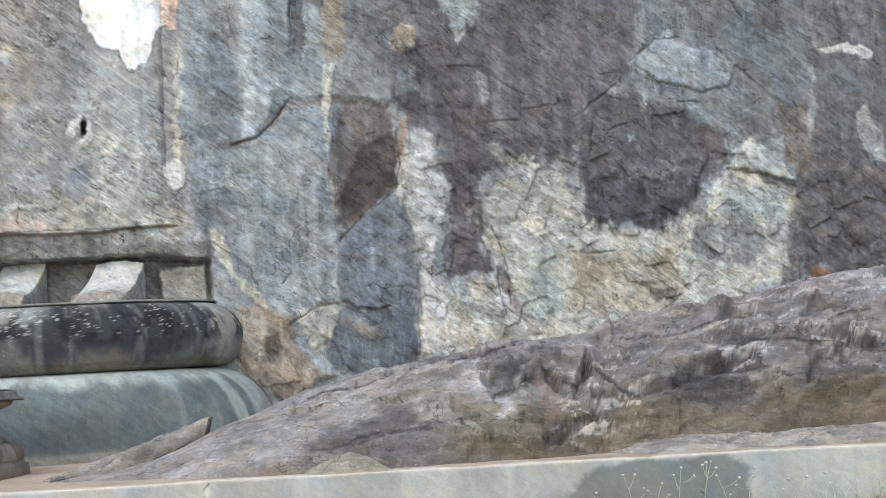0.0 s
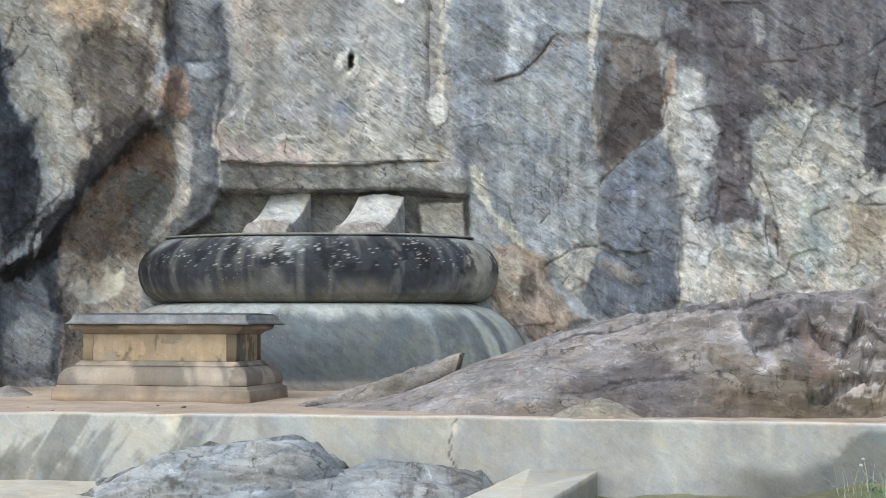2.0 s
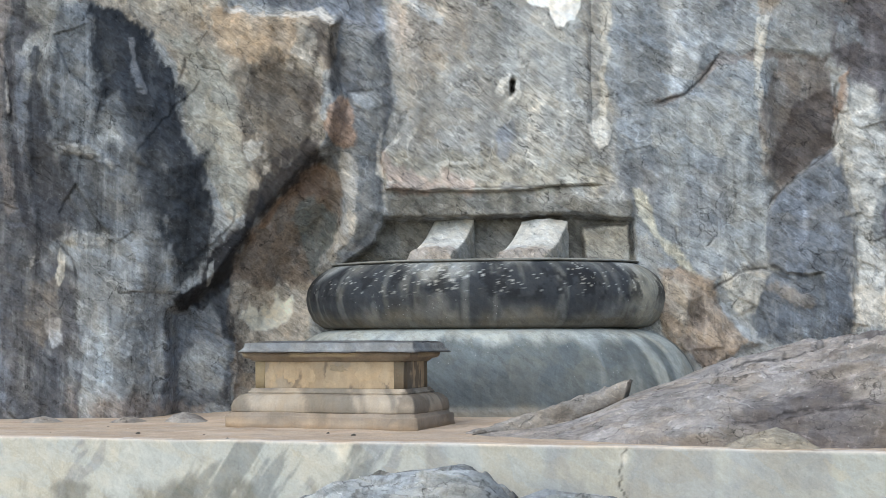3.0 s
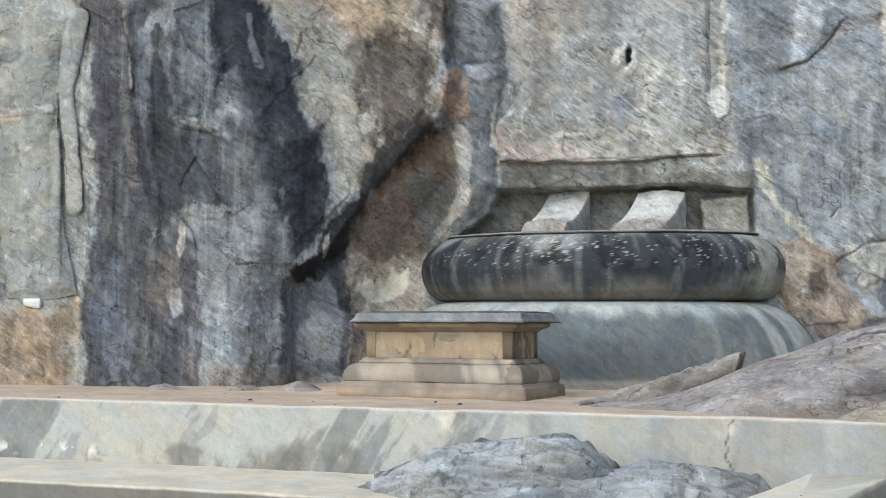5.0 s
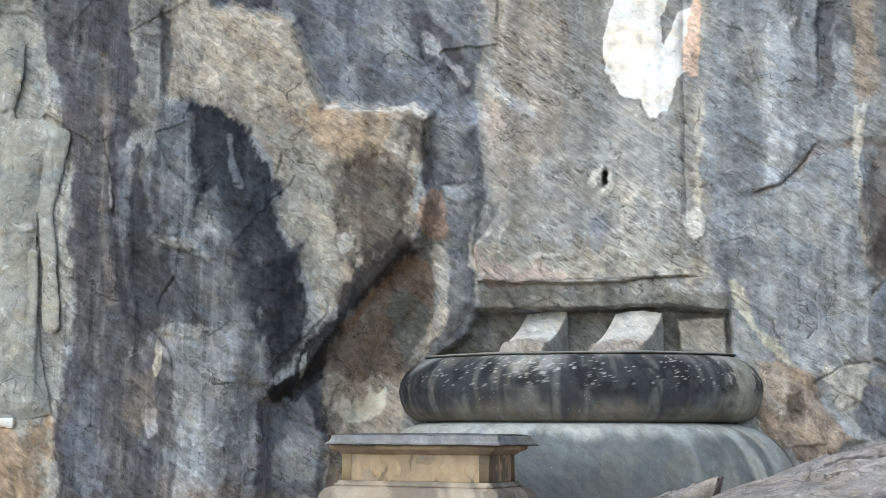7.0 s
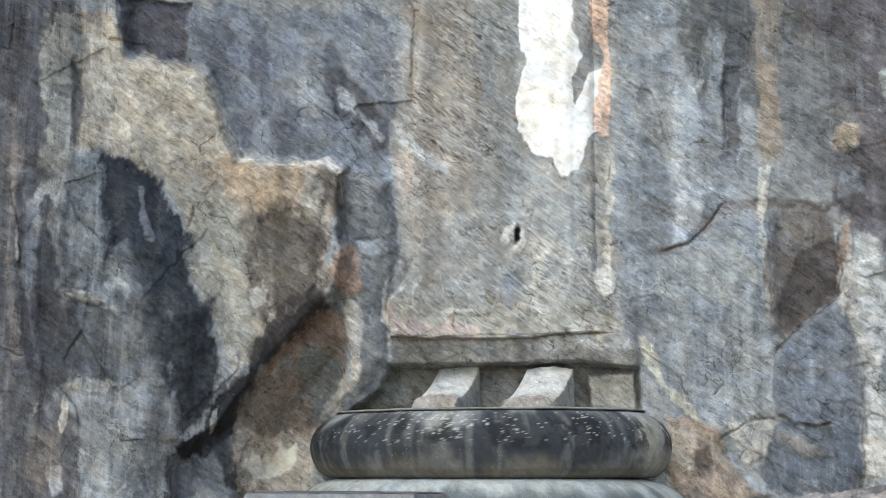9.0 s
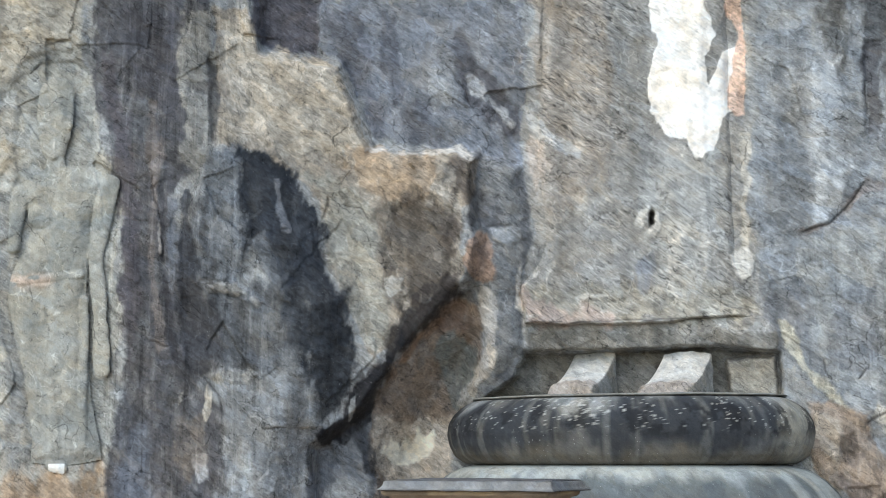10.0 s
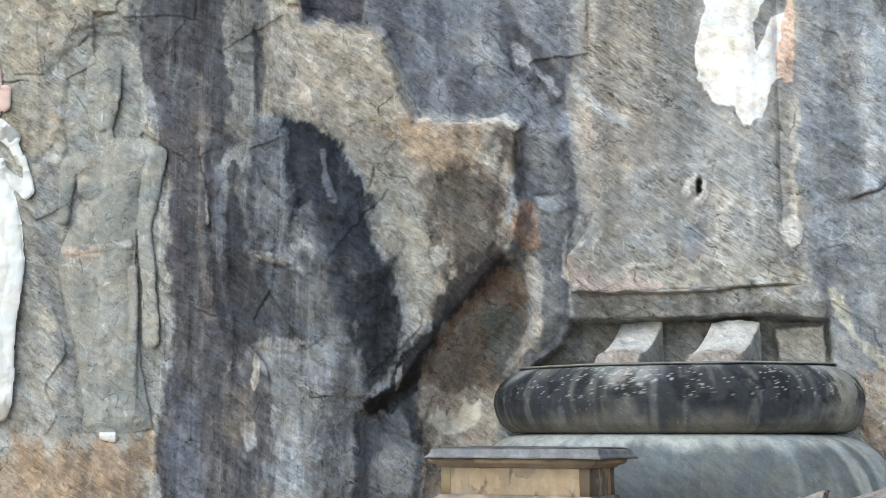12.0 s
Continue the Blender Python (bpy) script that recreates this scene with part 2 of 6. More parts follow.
# Stains, painted shade and relief of the rock face: colour, strength, softness, relief, its softness, outline in (x, z)
STAINS_SHADE = []
STAINS_SHADE.append((None, 0, 0.1, 0.6, 0.16, [(-30.84, 19.60), (-13.22, 18.40), (-12.63, 10.01), (-11.10, 9.62), (-10.42, 7.84), (-8.40, 7.67), (-8.46, 6.76), (-8.35, 5.96), (-8.55, 5.18), (-9.69, 3.88), (-10.49, 2.70), (-11.44, 1.94), (-11.43, -2.66), (-28.11, -3.00)]))  # left rock mass
STAINS_SHADE.append((None, 0, 0.1, 0.8, 0.7, [(-30.84, 19.60), (-14.31, 18.47), (-13.59, 9.58), (-11.95, 6.59), (-11.05, 4.87), (-11.45, 2.65), (-11.86, 1.56), (-11.79, -2.67), (-28.11, -3.00)]))  # left rock mass front
STAINS_SHADE.append(((158, 156, 148), 1, 0.12, -0.1, 0.2, [(-23.78, 15.05), (-16.40, 14.67), (-16.15, 10.15), (-15.93, 9.05), (-15.60, 7.84), (-15.27, 6.89), (-15.33, 5.49), (-15.34, 4.23), (-15.39, 2.66), (-15.38, -0.62), (-22.46, -0.71)]))  # carved panel
STAINS_SHADE.append(((164, 155, 138), 0.8, 0.2, 0.1, 0.12, [(-19.51, 14.83), (-16.46, 14.67), (-16.19, 9.78), (-16.50, 10.16), (-17.32, 10.00), (-17.98, 9.10), (-17.57, 7.89), (-18.12, 7.30), (-19.10, 7.92)]))  # tan upper panel
STAINS_SHADE.append(((150, 152, 148), 0.5, 0.1, -0.06, 0.1, [(-17.59, 9.46), (-17.08, 9.87), (-16.31, 9.85), (-16.04, 8.93), (-15.77, 7.85), (-15.40, 7.25), (-15.40, 5.73), (-15.51, 4.24), (-15.48, 3.33), (-15.25, 1.66), (-16.97, 1.66), (-17.17, 3.34), (-17.48, 4.94), (-17.42, 6.11), (-17.81, 6.94), (-17.43, 7.53), (-17.60, 8.49)]))  # niche round the figure
STAINS_SHADE.append(((128, 130, 130), 0.8, 0.1, 0, 0.1, [(-18.18, 7.30), (-17.64, 7.06), (-17.54, 5.18), (-16.96, 2.66), (-16.97, 1.55), (-17.47, 1.54), (-17.51, 3.34), (-18.14, 5.53)]))  # grey wash
STAINS_SHADE.append(((160, 136, 108), 0.85, 0.4, 0.05, 0.3, [(-22.63, 1.36), (-17.35, 1.43), (-16.57, 1.55), (-15.52, 1.55), (-15.48, 0.67), (-15.76, -0.74), (-22.45, -0.82)]))  # earth stained foot
STAINS_SHADE.append(((74, 74, 79), 0.94, 0.1, -0.05, 0.3, [(-16.40, 14.67), (-13.72, 14.53), (-13.81, 11.41), (-13.82, 8.99), (-13.88, 7.68), (-14.31, 6.99), (-13.94, 5.82), (-13.67, 4.22), (-13.64, 3.10), (-13.19, 2.65), (-13.05, -0.70), (-15.81, -0.74), (-15.36, 0.46), (-15.34, 2.66), (-15.12, 4.23), (-15.30, 5.49), (-15.27, 6.89), (-15.60, 7.84), (-16.00, 9.41)]))  # streak band
STAINS_SHADE.append(((102, 104, 109), 0.9, 0.06, -0.05, 0.1, [(-8.40, 7.67), (-7.58, 8.23), (-7.29, 5.61), (-7.59, 5.05), (-7.46, 4.17), (-7.73, 3.29), (-8.37, 2.75), (-8.20, 4.17), (-8.46, 5.51), (-8.56, 6.87)]))  # grey band left of robe
STAINS_SHADE.append(((160, 160, 156), 0.8, 0.03, 0.03, 0.03, [(-10.02, 5.31), (-9.64, 5.42), (-9.59, 4.97), (-9.91, 4.80)]))  # block grey chip
STAINS_SHADE.append(((116, 121, 131), 0.95, 0.08, 0, 0.1, [(-11.53, 11.12), (-7.42, 10.93), (-7.51, 8.13), (-7.58, 6.76), (-8.00, 7.46), (-8.34, 7.60), (-8.70, 7.87), (-10.34, 7.94), (-10.84, 9.06), (-11.18, 9.72), (-11.52, 9.86)]))  # upper wall
STAINS_SHADE.append(((88, 90, 100), 0.7, 0.12, 0, 0.1, [(-11.53, 10.88), (-10.63, 10.84), (-10.46, 9.63), (-10.18, 8.56), (-9.95, 7.97), (-10.28, 7.98), (-10.84, 9.06), (-11.16, 9.78)]))  # upper wall dark left
STAINS_SHADE.append(((80, 82, 92), 0.7, 0.08, 0, 0.1, [(-10.29, 10.82), (-10.01, 10.81), (-9.90, 9.61), (-9.74, 8.90), (-10.07, 8.56), (-10.23, 9.39)]))  # upper wall dark run
STAINS_SHADE.append(((158, 164, 172), 0.7, 0.1, 0, 0.1, [(-9.24, 9.71), (-8.80, 9.63), (-8.75, 8.87), (-9.02, 8.70), (-9.30, 9.00)]))  # upper wall pale blotch
STAINS_SHADE.append(((84, 86, 96), 0.6, 0.12, 0, 0.1, [(-9.85, 8.90), (-9.30, 8.77), (-8.97, 8.06), (-9.52, 7.90), (-9.84, 8.09)]))  # upper wall dark mid
STAINS_SHADE.append(((74, 72, 78), 0.75, 0.1, -0.05, 0.1, [(-8.79, 10.52), (-8.36, 9.79), (-7.98, 9.19), (-7.56, 8.59), (-7.57, 7.90), (-7.83, 8.14), (-8.32, 8.50), (-8.64, 8.98), (-8.74, 9.57)]))  # upper wall dark seam
STAINS_SHADE.append(((196, 198, 200), 0.5, 0.06, 0.02, 0.04, [(-8.58, 9.39), (-8.31, 9.26), (-8.04, 8.90), (-7.67, 8.36), (-7.72, 8.25), (-8.15, 8.73), (-8.47, 9.03)]))  # upper wall white streak
STAINS_SHADE.append(((84, 82, 90), 0.95, 0.05, -0.12, 0.05, [(-12.91, 11.18), (-11.42, 11.11), (-11.52, 9.89), (-11.97, 9.93), (-12.43, 9.98), (-12.68, 10.11), (-12.83, 10.39)]))  # chevron lens
STAINS_SHADE.append(((152, 143, 130), 0.97, 0.05, 0, 0.06, [(-13.68, 10.97), (-12.96, 10.94), (-12.77, 10.18), (-12.56, 9.96), (-11.97, 9.91), (-11.52, 9.84), (-11.16, 9.71), (-10.84, 9.06), (-10.56, 8.46), (-10.34, 7.92), (-9.41, 7.81), (-8.70, 7.85), (-8.34, 7.60), (-8.38, 6.95), (-8.62, 6.62), (-8.70, 6.11), (-8.61, 5.43), (-8.77, 5.10), (-9.20, 4.88), (-9.73, 4.55), (-10.00, 4.00), (-10.32, 3.56), (-10.57, 3.89), (-10.76, 4.45), (-11.04, 5.08), (-11.24, 5.48), (-11.35, 6.28), (-11.49, 6.86), (-11.94, 7.36), (-12.49, 7.79), (-13.08, 7.98), (-13.59, 8.09), (-13.53, 9.15)]))  # hanging block
STAINS_SHADE.append(((180, 171, 156), 0.8, 0.12, 0, 0.1, [(-13.59, 10.85), (-12.95, 10.70), (-12.72, 10.08), (-11.30, 9.73), (-10.96, 9.12), (-10.45, 7.99), (-11.06, 7.72), (-11.95, 7.86), (-12.46, 7.99), (-13.42, 8.20), (-13.39, 9.39)]))  # block pale top
STAINS_SHADE.append(((160, 138, 112), 0.75, 0.12, 0, 0.1, [(-10.84, 7.94), (-10.17, 7.83), (-9.19, 7.77), (-9.08, 7.26), (-9.52, 6.81), (-10.39, 6.95), (-10.94, 7.42)]))  # block warm shelf
STAINS_SHADE.append(((148, 147, 138), 0.75, 0.12, 0, 0.1, [(-11.83, 7.39), (-11.28, 7.43), (-10.61, 6.95), (-10.33, 6.14), (-10.17, 5.12), (-10.06, 4.11), (-10.32, 3.58), (-10.57, 3.95), (-10.82, 4.57), (-11.15, 5.36), (-11.32, 6.28), (-11.44, 6.86)]))  # block grey belly
STAINS_SHADE.append(((82, 75, 68), 0.85, 0.3, -0.03, 0.1, [(-10.06, 6.71), (-9.19, 6.92), (-8.71, 6.45), (-8.66, 5.43), (-9.09, 4.97), (-9.73, 4.57), (-9.95, 4.89), (-10.17, 5.68)]))  # block dark belly
STAINS_SHADE.append(((88, 80, 74), 0.85, 0.15, -0.08, 0.1, [(-8.92, 7.65), (-8.34, 7.58), (-8.39, 6.95), (-8.63, 6.62), (-8.70, 5.88), (-8.74, 5.32), (-8.98, 5.21), (-8.96, 6.11), (-8.81, 6.79), (-9.00, 7.25)]))  # block cheek, its shaded right face painted dark
STAINS_SHADE.append(((168, 160, 148), 0.75, 0.05, 0, 0.1, [(-9.06, 7.49), (-8.81, 7.42), (-8.78, 7.08), (-8.95, 7.02), (-9.08, 7.23)]))  # cheek pale patch
STAINS_SHADE.append(((162, 160, 154), 0.8, 0.03, 0.02, 0.03, [(-10.11, 5.21), (-9.73, 5.25), (-9.82, 4.95), (-10.06, 4.89)]))  # block chip
STAINS_SHADE.append(((205, 202, 198), 0.6, 0.025, 0.05, 0.03, [(-10.56, 7.90), (-9.95, 7.85), (-9.30, 7.80), (-8.70, 7.88), (-8.38, 7.65), (-8.43, 7.58), (-8.75, 7.78), (-9.30, 7.70), (-9.95, 7.75), (-10.53, 7.82)]))  # ledge line, pale highlight painted along its top
STAINS_SHADE.append(((170, 172, 172), 0.7, 0.03, 0.03, 0.03, [(-11.25, 9.78), (-11.09, 9.72), (-10.79, 9.06), (-10.28, 7.95), (-10.42, 7.94), (-10.90, 9.06)]))  # block crest line
STAINS_SHADE.append(((70, 70, 77), 0.75, 0.12, 0, 0.1, [(-15.45, 10.93), (-14.34, 10.88), (-14.26, 9.06), (-14.40, 8.59), (-14.81, 8.96), (-15.17, 9.21), (-15.42, 9.83)]))  # band dark top
STAINS_SHADE.append(((80, 76, 82), 0.75, 0.08, 0, 0.1, [(-15.87, 10.09), (-15.51, 9.83), (-15.32, 8.38), (-15.03, 6.60), (-14.92, 4.85), (-15.01, 3.03), (-15.21, 3.94), (-15.27, 5.78), (-15.37, 7.55), (-15.68, 8.75)]))  # band purple run
STAINS_SHADE.append(((118, 110, 106), 0.6, 0.06, 0, 0.1, [(-14.96, 9.09), (-14.72, 8.96), (-14.59, 7.52), (-14.60, 5.54), (-14.43, 3.93), (-14.55, 3.71), (-14.77, 5.31), (-14.86, 7.41)]))  # band brown run
STAINS_SHADE.append(((52, 52, 58), 0.75, 0.04, -0.03, 0.05, [(-14.61, 7.53), (-14.50, 7.52), (-14.38, 5.54), (-14.21, 4.16), (-14.10, 3.48), (-14.24, 3.65), (-14.45, 4.85), (-14.60, 6.24)]))  # band black thread
STAINS_SHADE.append(((108, 113, 123), 0.7, 0.08, 0.02, 0.1, [(-14.46, 7.05), (-14.21, 6.93), (-14.14, 5.76), (-14.14, 4.96), (-14.32, 5.19), (-14.44, 6.00)]))  # band blue run
STAINS_SHADE.append(((160, 156, 152), 0.7, 0.03, 0.02, 0.03, [(-14.61, 6.59), (-14.54, 6.58), (-14.48, 5.83), (-14.56, 5.83)]))  # band pale drops
STAINS_SHADE.append(((158, 156, 152), 0.75, 0.03, 0.02, 0.03, [(-14.11, 3.03), (-13.96, 3.07), (-13.93, 2.86), (-14.08, 2.76)]))  # band fleck
STAINS_SHADE.append(((98, 104, 116), 0.6, 0.1, 0, 0.1, [(-15.19, 2.36), (-14.69, 2.47), (-14.49, 1.47), (-14.57, 0.35), (-15.12, 0.35)]))  # band lower blue
STAINS_SHADE.append(((170, 172, 176), 0.7, 0.04, 0, 0.1, [(-13.71, 1.75), (-13.51, 1.80), (-13.48, 1.36), (-13.61, 1.25), (-13.72, 1.47)]))  # band lower pale drops
STAINS_SHADE.append(((116, 108, 100), 0.6, 0.15, 0, 0.1, [(-14.02, 2.47), (-13.63, 2.47), (-13.56, 1.69), (-13.83, 1.36), (-14.06, 1.69)]))  # band foot brown
STAINS_SHADE.append(((140, 139, 134), 0.8, 0.08, 0.05, 0.1, [(-14.26, 10.88), (-13.73, 10.85), (-13.68, 9.76), (-13.49, 9.03), (-13.55, 8.08), (-13.86, 7.50), (-14.18, 7.75), (-14.11, 8.58), (-14.25, 9.42)]))  # strip
STAINS_SHADE.append(((78, 76, 76), 0.75, 0.05, -0.08, 0.06, [(-13.71, 9.88), (-13.54, 9.63), (-13.46, 8.91), (-13.53, 8.03), (-13.65, 8.09), (-13.64, 9.04)]))  # strip dark seam, a shadow edge beside the block painted in
STAINS_SHADE.append(((82, 80, 80), 0.7, 0.06, -0.04, 0.06, [(-14.13, 9.42), (-13.73, 9.34), (-13.78, 9.14), (-14.07, 9.11)]))  # strip dark blots
STAINS_SHADE.append(((106, 111, 118), 0.9, 0.07, 0.08, 0.12, [(-13.76, 7.97), (-13.08, 7.95), (-13.03, 7.42), (-12.83, 6.89), (-12.71, 6.48), (-12.84, 6.02), (-12.90, 5.51), (-13.08, 5.17), (-13.47, 5.20), (-13.72, 5.29), (-13.85, 5.99), (-13.83, 7.15)]))  # grey tongue
STAINS_SHADE.append(((152, 157, 162), 0.65, 0.06, 0.03, 0.08, [(-13.91, 7.15), (-13.68, 7.26), (-13.72, 6.45), (-13.61, 5.52), (-13.81, 5.52), (-13.92, 6.34)]))  # tongue pale side
STAINS_SHADE.append(((50, 55, 64), 0.9, 0.05, -0.04, 0.06, [(-14.17, 7.22), (-13.92, 7.15), (-13.95, 6.45), (-13.81, 5.52), (-13.86, 5.18), (-14.09, 5.41), (-14.15, 6.34)]))  # black thread left
STAINS_SHADE.append(((82, 85, 90), 0.9, 0.2, 0.08, 0.2, [(-13.69, 5.18), (-12.80, 5.28), (-12.03, 5.26), (-11.85, 4.58), (-11.70, 3.91), (-11.51, 3.23), (-12.33, 3.41), (-12.99, 3.49), (-13.32, 3.47), (-13.51, 4.38)]))  # middle rock
STAINS_SHADE.append(((160, 157, 150), 0.65, 0.06, 0.06, 0.06, [(-13.69, 5.18), (-13.02, 5.22), (-12.52, 4.82), (-12.63, 4.73), (-13.02, 4.94), (-13.58, 5.04)]))  # middle pale ledge
STAINS_SHADE.append(((54, 55, 60), 0.92, 0.1, -0.08, 0.12, [(-14.09, 5.30), (-13.70, 5.24), (-13.48, 4.49), (-13.33, 3.75), (-13.35, 3.47), (-13.65, 3.27), (-13.93, 3.48), (-14.06, 4.16)]))  # narrow black run
STAINS_SHADE.append(((40, 44, 51), 1, 0.1, -0.05, 0.12, [(-13.05, 7.90), (-12.49, 7.77), (-12.06, 7.45), (-11.90, 7.31), (-11.80, 6.87), (-11.49, 6.80), (-11.35, 6.28), (-11.31, 5.71), (-11.48, 5.71), (-11.93, 6.06), (-12.37, 6.28), (-12.71, 6.22), (-12.82, 6.54), (-13.02, 7.36)]))  # black upper
STAINS_SHADE.append(((44, 48, 55), 1, 0.14, -0.05, 0.15, [(-12.37, 6.23), (-11.93, 6.06), (-11.32, 5.73), (-11.17, 5.36), (-10.93, 4.79), (-10.76, 4.23), (-10.68, 3.78), (-10.81, 3.45), (-11.30, 3.90), (-11.63, 4.58), (-11.92, 5.15), (-12.20, 5.72)]))  # black lower
STAINS_SHADE.append(((54, 58, 65), 0.85, 0.22, 0, 0.1, [(-13.02, 7.83), (-11.94, 7.31), (-11.38, 6.28), (-10.90, 4.79), (-10.66, 3.45), (-10.91, 2.70), (-11.50, 2.90), (-11.83, 3.79), (-12.13, 4.70), (-12.53, 5.39), (-12.81, 5.85), (-12.88, 6.54)]))  # black wash
STAINS_SHADE.append(((62, 63, 68), 0.7, 0.2, 0, 0.1, [(-14.19, 6.93), (-13.73, 6.91), (-13.53, 5.52), (-13.22, 3.92), (-13.32, 3.36), (-13.76, 3.03), (-14.04, 3.25), (-14.16, 4.84)]))  # black wash beside the band
STAINS_SHADE.append(((100, 104, 110), 0.55, 0.06, 0.08, 0.08, [(-12.70, 6.06), (-12.48, 6.21), (-12.23, 5.72), (-12.14, 5.27), (-11.91, 4.81), (-12.19, 4.93), (-12.49, 5.27), (-12.64, 5.62)]))  # inner tongue
STAINS_SHADE.append(((120, 123, 130), 0.7, 0.03, 0.02, 0.04, [(-12.32, 7.32), (-12.21, 7.32), (-12.11, 6.76), (-12.00, 6.29), (-12.11, 6.30), (-12.25, 6.76)]))  # pale thread in the black
STAINS_SHADE.append(((56, 59, 64), 0.9, 0.12, 0, 0.2, [(-11.91, 5.09), (-11.25, 4.35), (-10.76, 3.78), (-10.68, 3.45), (-10.81, 3.01), (-10.91, 2.73), (-11.34, 2.44), (-11.43, 2.46), (-11.54, 3.18), (-11.70, 3.91)]))  # slate under black
STAINS_SHADE.append(((122, 125, 128), 0.92, 0.3, 0.14, 0.4, [(-13.32, 3.47), (-12.99, 3.49), (-12.22, 3.44), (-11.62, 3.26), (-11.45, 2.46), (-11.55, 1.91), (-11.59, 0.18), (-13.04, 0.17), (-13.08, 2.36), (-13.23, 3.02)]))  # bulge
STAINS_SHADE.append(((108, 109, 110), 0.6, 0.1, 0, 0.1, [(-12.00, 3.02), (-11.62, 3.01), (-11.53, 1.91), (-11.71, 1.48), (-11.88, 2.13)]))  # bulge dark vein
STAINS_SHADE.append(((160, 170, 178), 0.35, 0.08, 0, 0.1, [(-12.96, 1.69), (-12.64, 1.91), (-12.46, 1.26), (-12.56, 0.50), (-12.88, 0.49)]))  # bulge blue drips
STAINS_SHADE.append(((172, 170, 162), 0.35, 0.1, 0.05, 0.05, [(-13.54, 3.38), (-13.21, 3.52), (-12.55, 3.42), (-12.71, 3.22), (-13.21, 3.27)]))  # bulge top crest
STAINS_SHADE.append(((126, 112, 104), 0.6, 0.2, 0, 0.1, [(-13.15, 0.38), (-10.79, 0.40), (-10.89, -0.88), (-13.23, -0.91)]))  # bulge rust
STAINS_SHADE.append(((178, 173, 162), 0.8, 0.03, 0.02, 0.03, [(-13.50, 3.23), (-13.40, 3.02), (-13.44, 2.71), (-13.50, 2.47), (-13.55, 2.58), (-13.51, 2.91)]))  # drip tail
STAINS_SHADE.append(((104, 108, 115), 0.92, 0.08, 0.1, 0.25, [(-11.45, 2.41), (-10.80, 2.46), (-10.50, 2.18), (-10.39, 1.64), (-10.26, 1.32), (-10.31, 0.19), (-11.59, 0.18), (-11.55, 1.91)]))  # slate column
STAINS_SHADE.append(((150, 153, 154), 0.65, 0.1, 0, 0.1, [(-11.22, 1.37), (-10.37, 1.26), (-10.26, 0.62), (-11.22, 0.50)]))  # slate pale foot
STAINS_SHADE.append(((132, 117, 103), 0.96, 0.06, -0.2, 0.25, [(-10.27, 3.01), (-10.06, 3.44), (-9.73, 3.88), (-9.20, 4.49), (-8.77, 4.87), (-8.40, 4.64), (-8.28, 4.20), (-8.31, 3.43), (-8.55, 2.83), (-8.78, 2.45), (-8.97, 1.91), (-8.85, 0.20), (-10.28, 0.19), (-10.37, 2.13)]))  # hollow
STAINS_SHADE.append(((156, 120, 90), 0.45, 0.1, 0, 0.1, [(-10.22, 3.45), (-9.73, 3.94), (-9.20, 4.49), (-9.07, 4.32), (-9.41, 3.88), (-9.84, 3.44), (-10.11, 3.17)]))  # hollow rust
STAINS_SHADE.append(((110, 82, 66), 0.45, 0.12, 0, 0.1, [(-9.31, 4.55), (-8.77, 4.90), (-8.45, 4.53), (-8.40, 4.04), (-8.77, 4.15), (-9.09, 4.21)]))  # hollow rust upper
STAINS_SHADE.append(((118, 124, 122), 0.85, 0.1, 0, 0.1, [(-9.07, 3.88), (-8.77, 4.10), (-8.37, 3.87), (-8.38, 3.32), (-8.62, 2.89), (-8.89, 2.78), (-9.08, 3.22)]))  # hollow soot
STAINS_SHADE.append(((190, 178, 162), 0.8, 0.12, 0, 0.1, [(-10.25, 2.46), (-9.73, 2.46), (-8.99, 2.45), (-8.94, 1.91), (-8.90, 0.20), (-10.28, 0.19)]))  # hollow dust
STAINS_SHADE.append(((236, 229, 210), 0.95, 0.05, 0, 0.1, [(-10.14, 1.86), (-10.00, 2.13), (-9.84, 1.97), (-9.73, 2.22), (-9.61, 2.02), (-9.50, 2.29), (-9.40, 2.07), (-9.23, 2.18), (-9.26, 1.70), (-9.42, 1.53), (-9.73, 1.61), (-10.00, 1.57)]))  # hollow lime drips
STAINS_SHADE.append(((50, 44, 41), 0.95, 0.1, -0.05, 0.1, [(-10.06, 3.89), (-9.73, 4.50), (-9.20, 4.88), (-8.77, 5.15), (-8.66, 4.96), (-9.09, 4.68), (-9.41, 4.32), (-9.73, 3.94), (-10.11, 3.45)]))  # lip shade
STAINS_SHADE.append(((54, 49, 47), 0.9, 0.16, 0, 0.1, [(-10.91, 2.90), (-10.40, 3.67), (-9.90, 4.61), (-9.25, 5.16), (-8.71, 5.45), (-8.58, 4.96), (-9.04, 4.65), (-9.68, 3.88), (-10.29, 2.90), (-10.75, 2.35)]))  # overhang shade and dark stain painted wide along the lip
STAINS_SHADE.append(((36, 36, 40), 0.95, 0.06, 0, 0.1, [(-10.81, 3.01), (-10.43, 3.36), (-10.06, 3.87), (-9.84, 4.22), (-9.73, 4.05), (-10.08, 3.45), (-10.35, 2.92), (-10.40, 2.46), (-10.75, 2.19), (-11.34, 1.97), (-11.45, 2.22), (-10.91, 2.57)]))  # lip black, overhang shadow painted on its underside
STAINS_SHADE.append(((150, 152, 152), 0.8, 0.03, 0.03, 0.03, [(-10.76, 2.90), (-10.66, 2.95), (-10.70, 2.57), (-10.78, 2.46)]))  # lip fleck
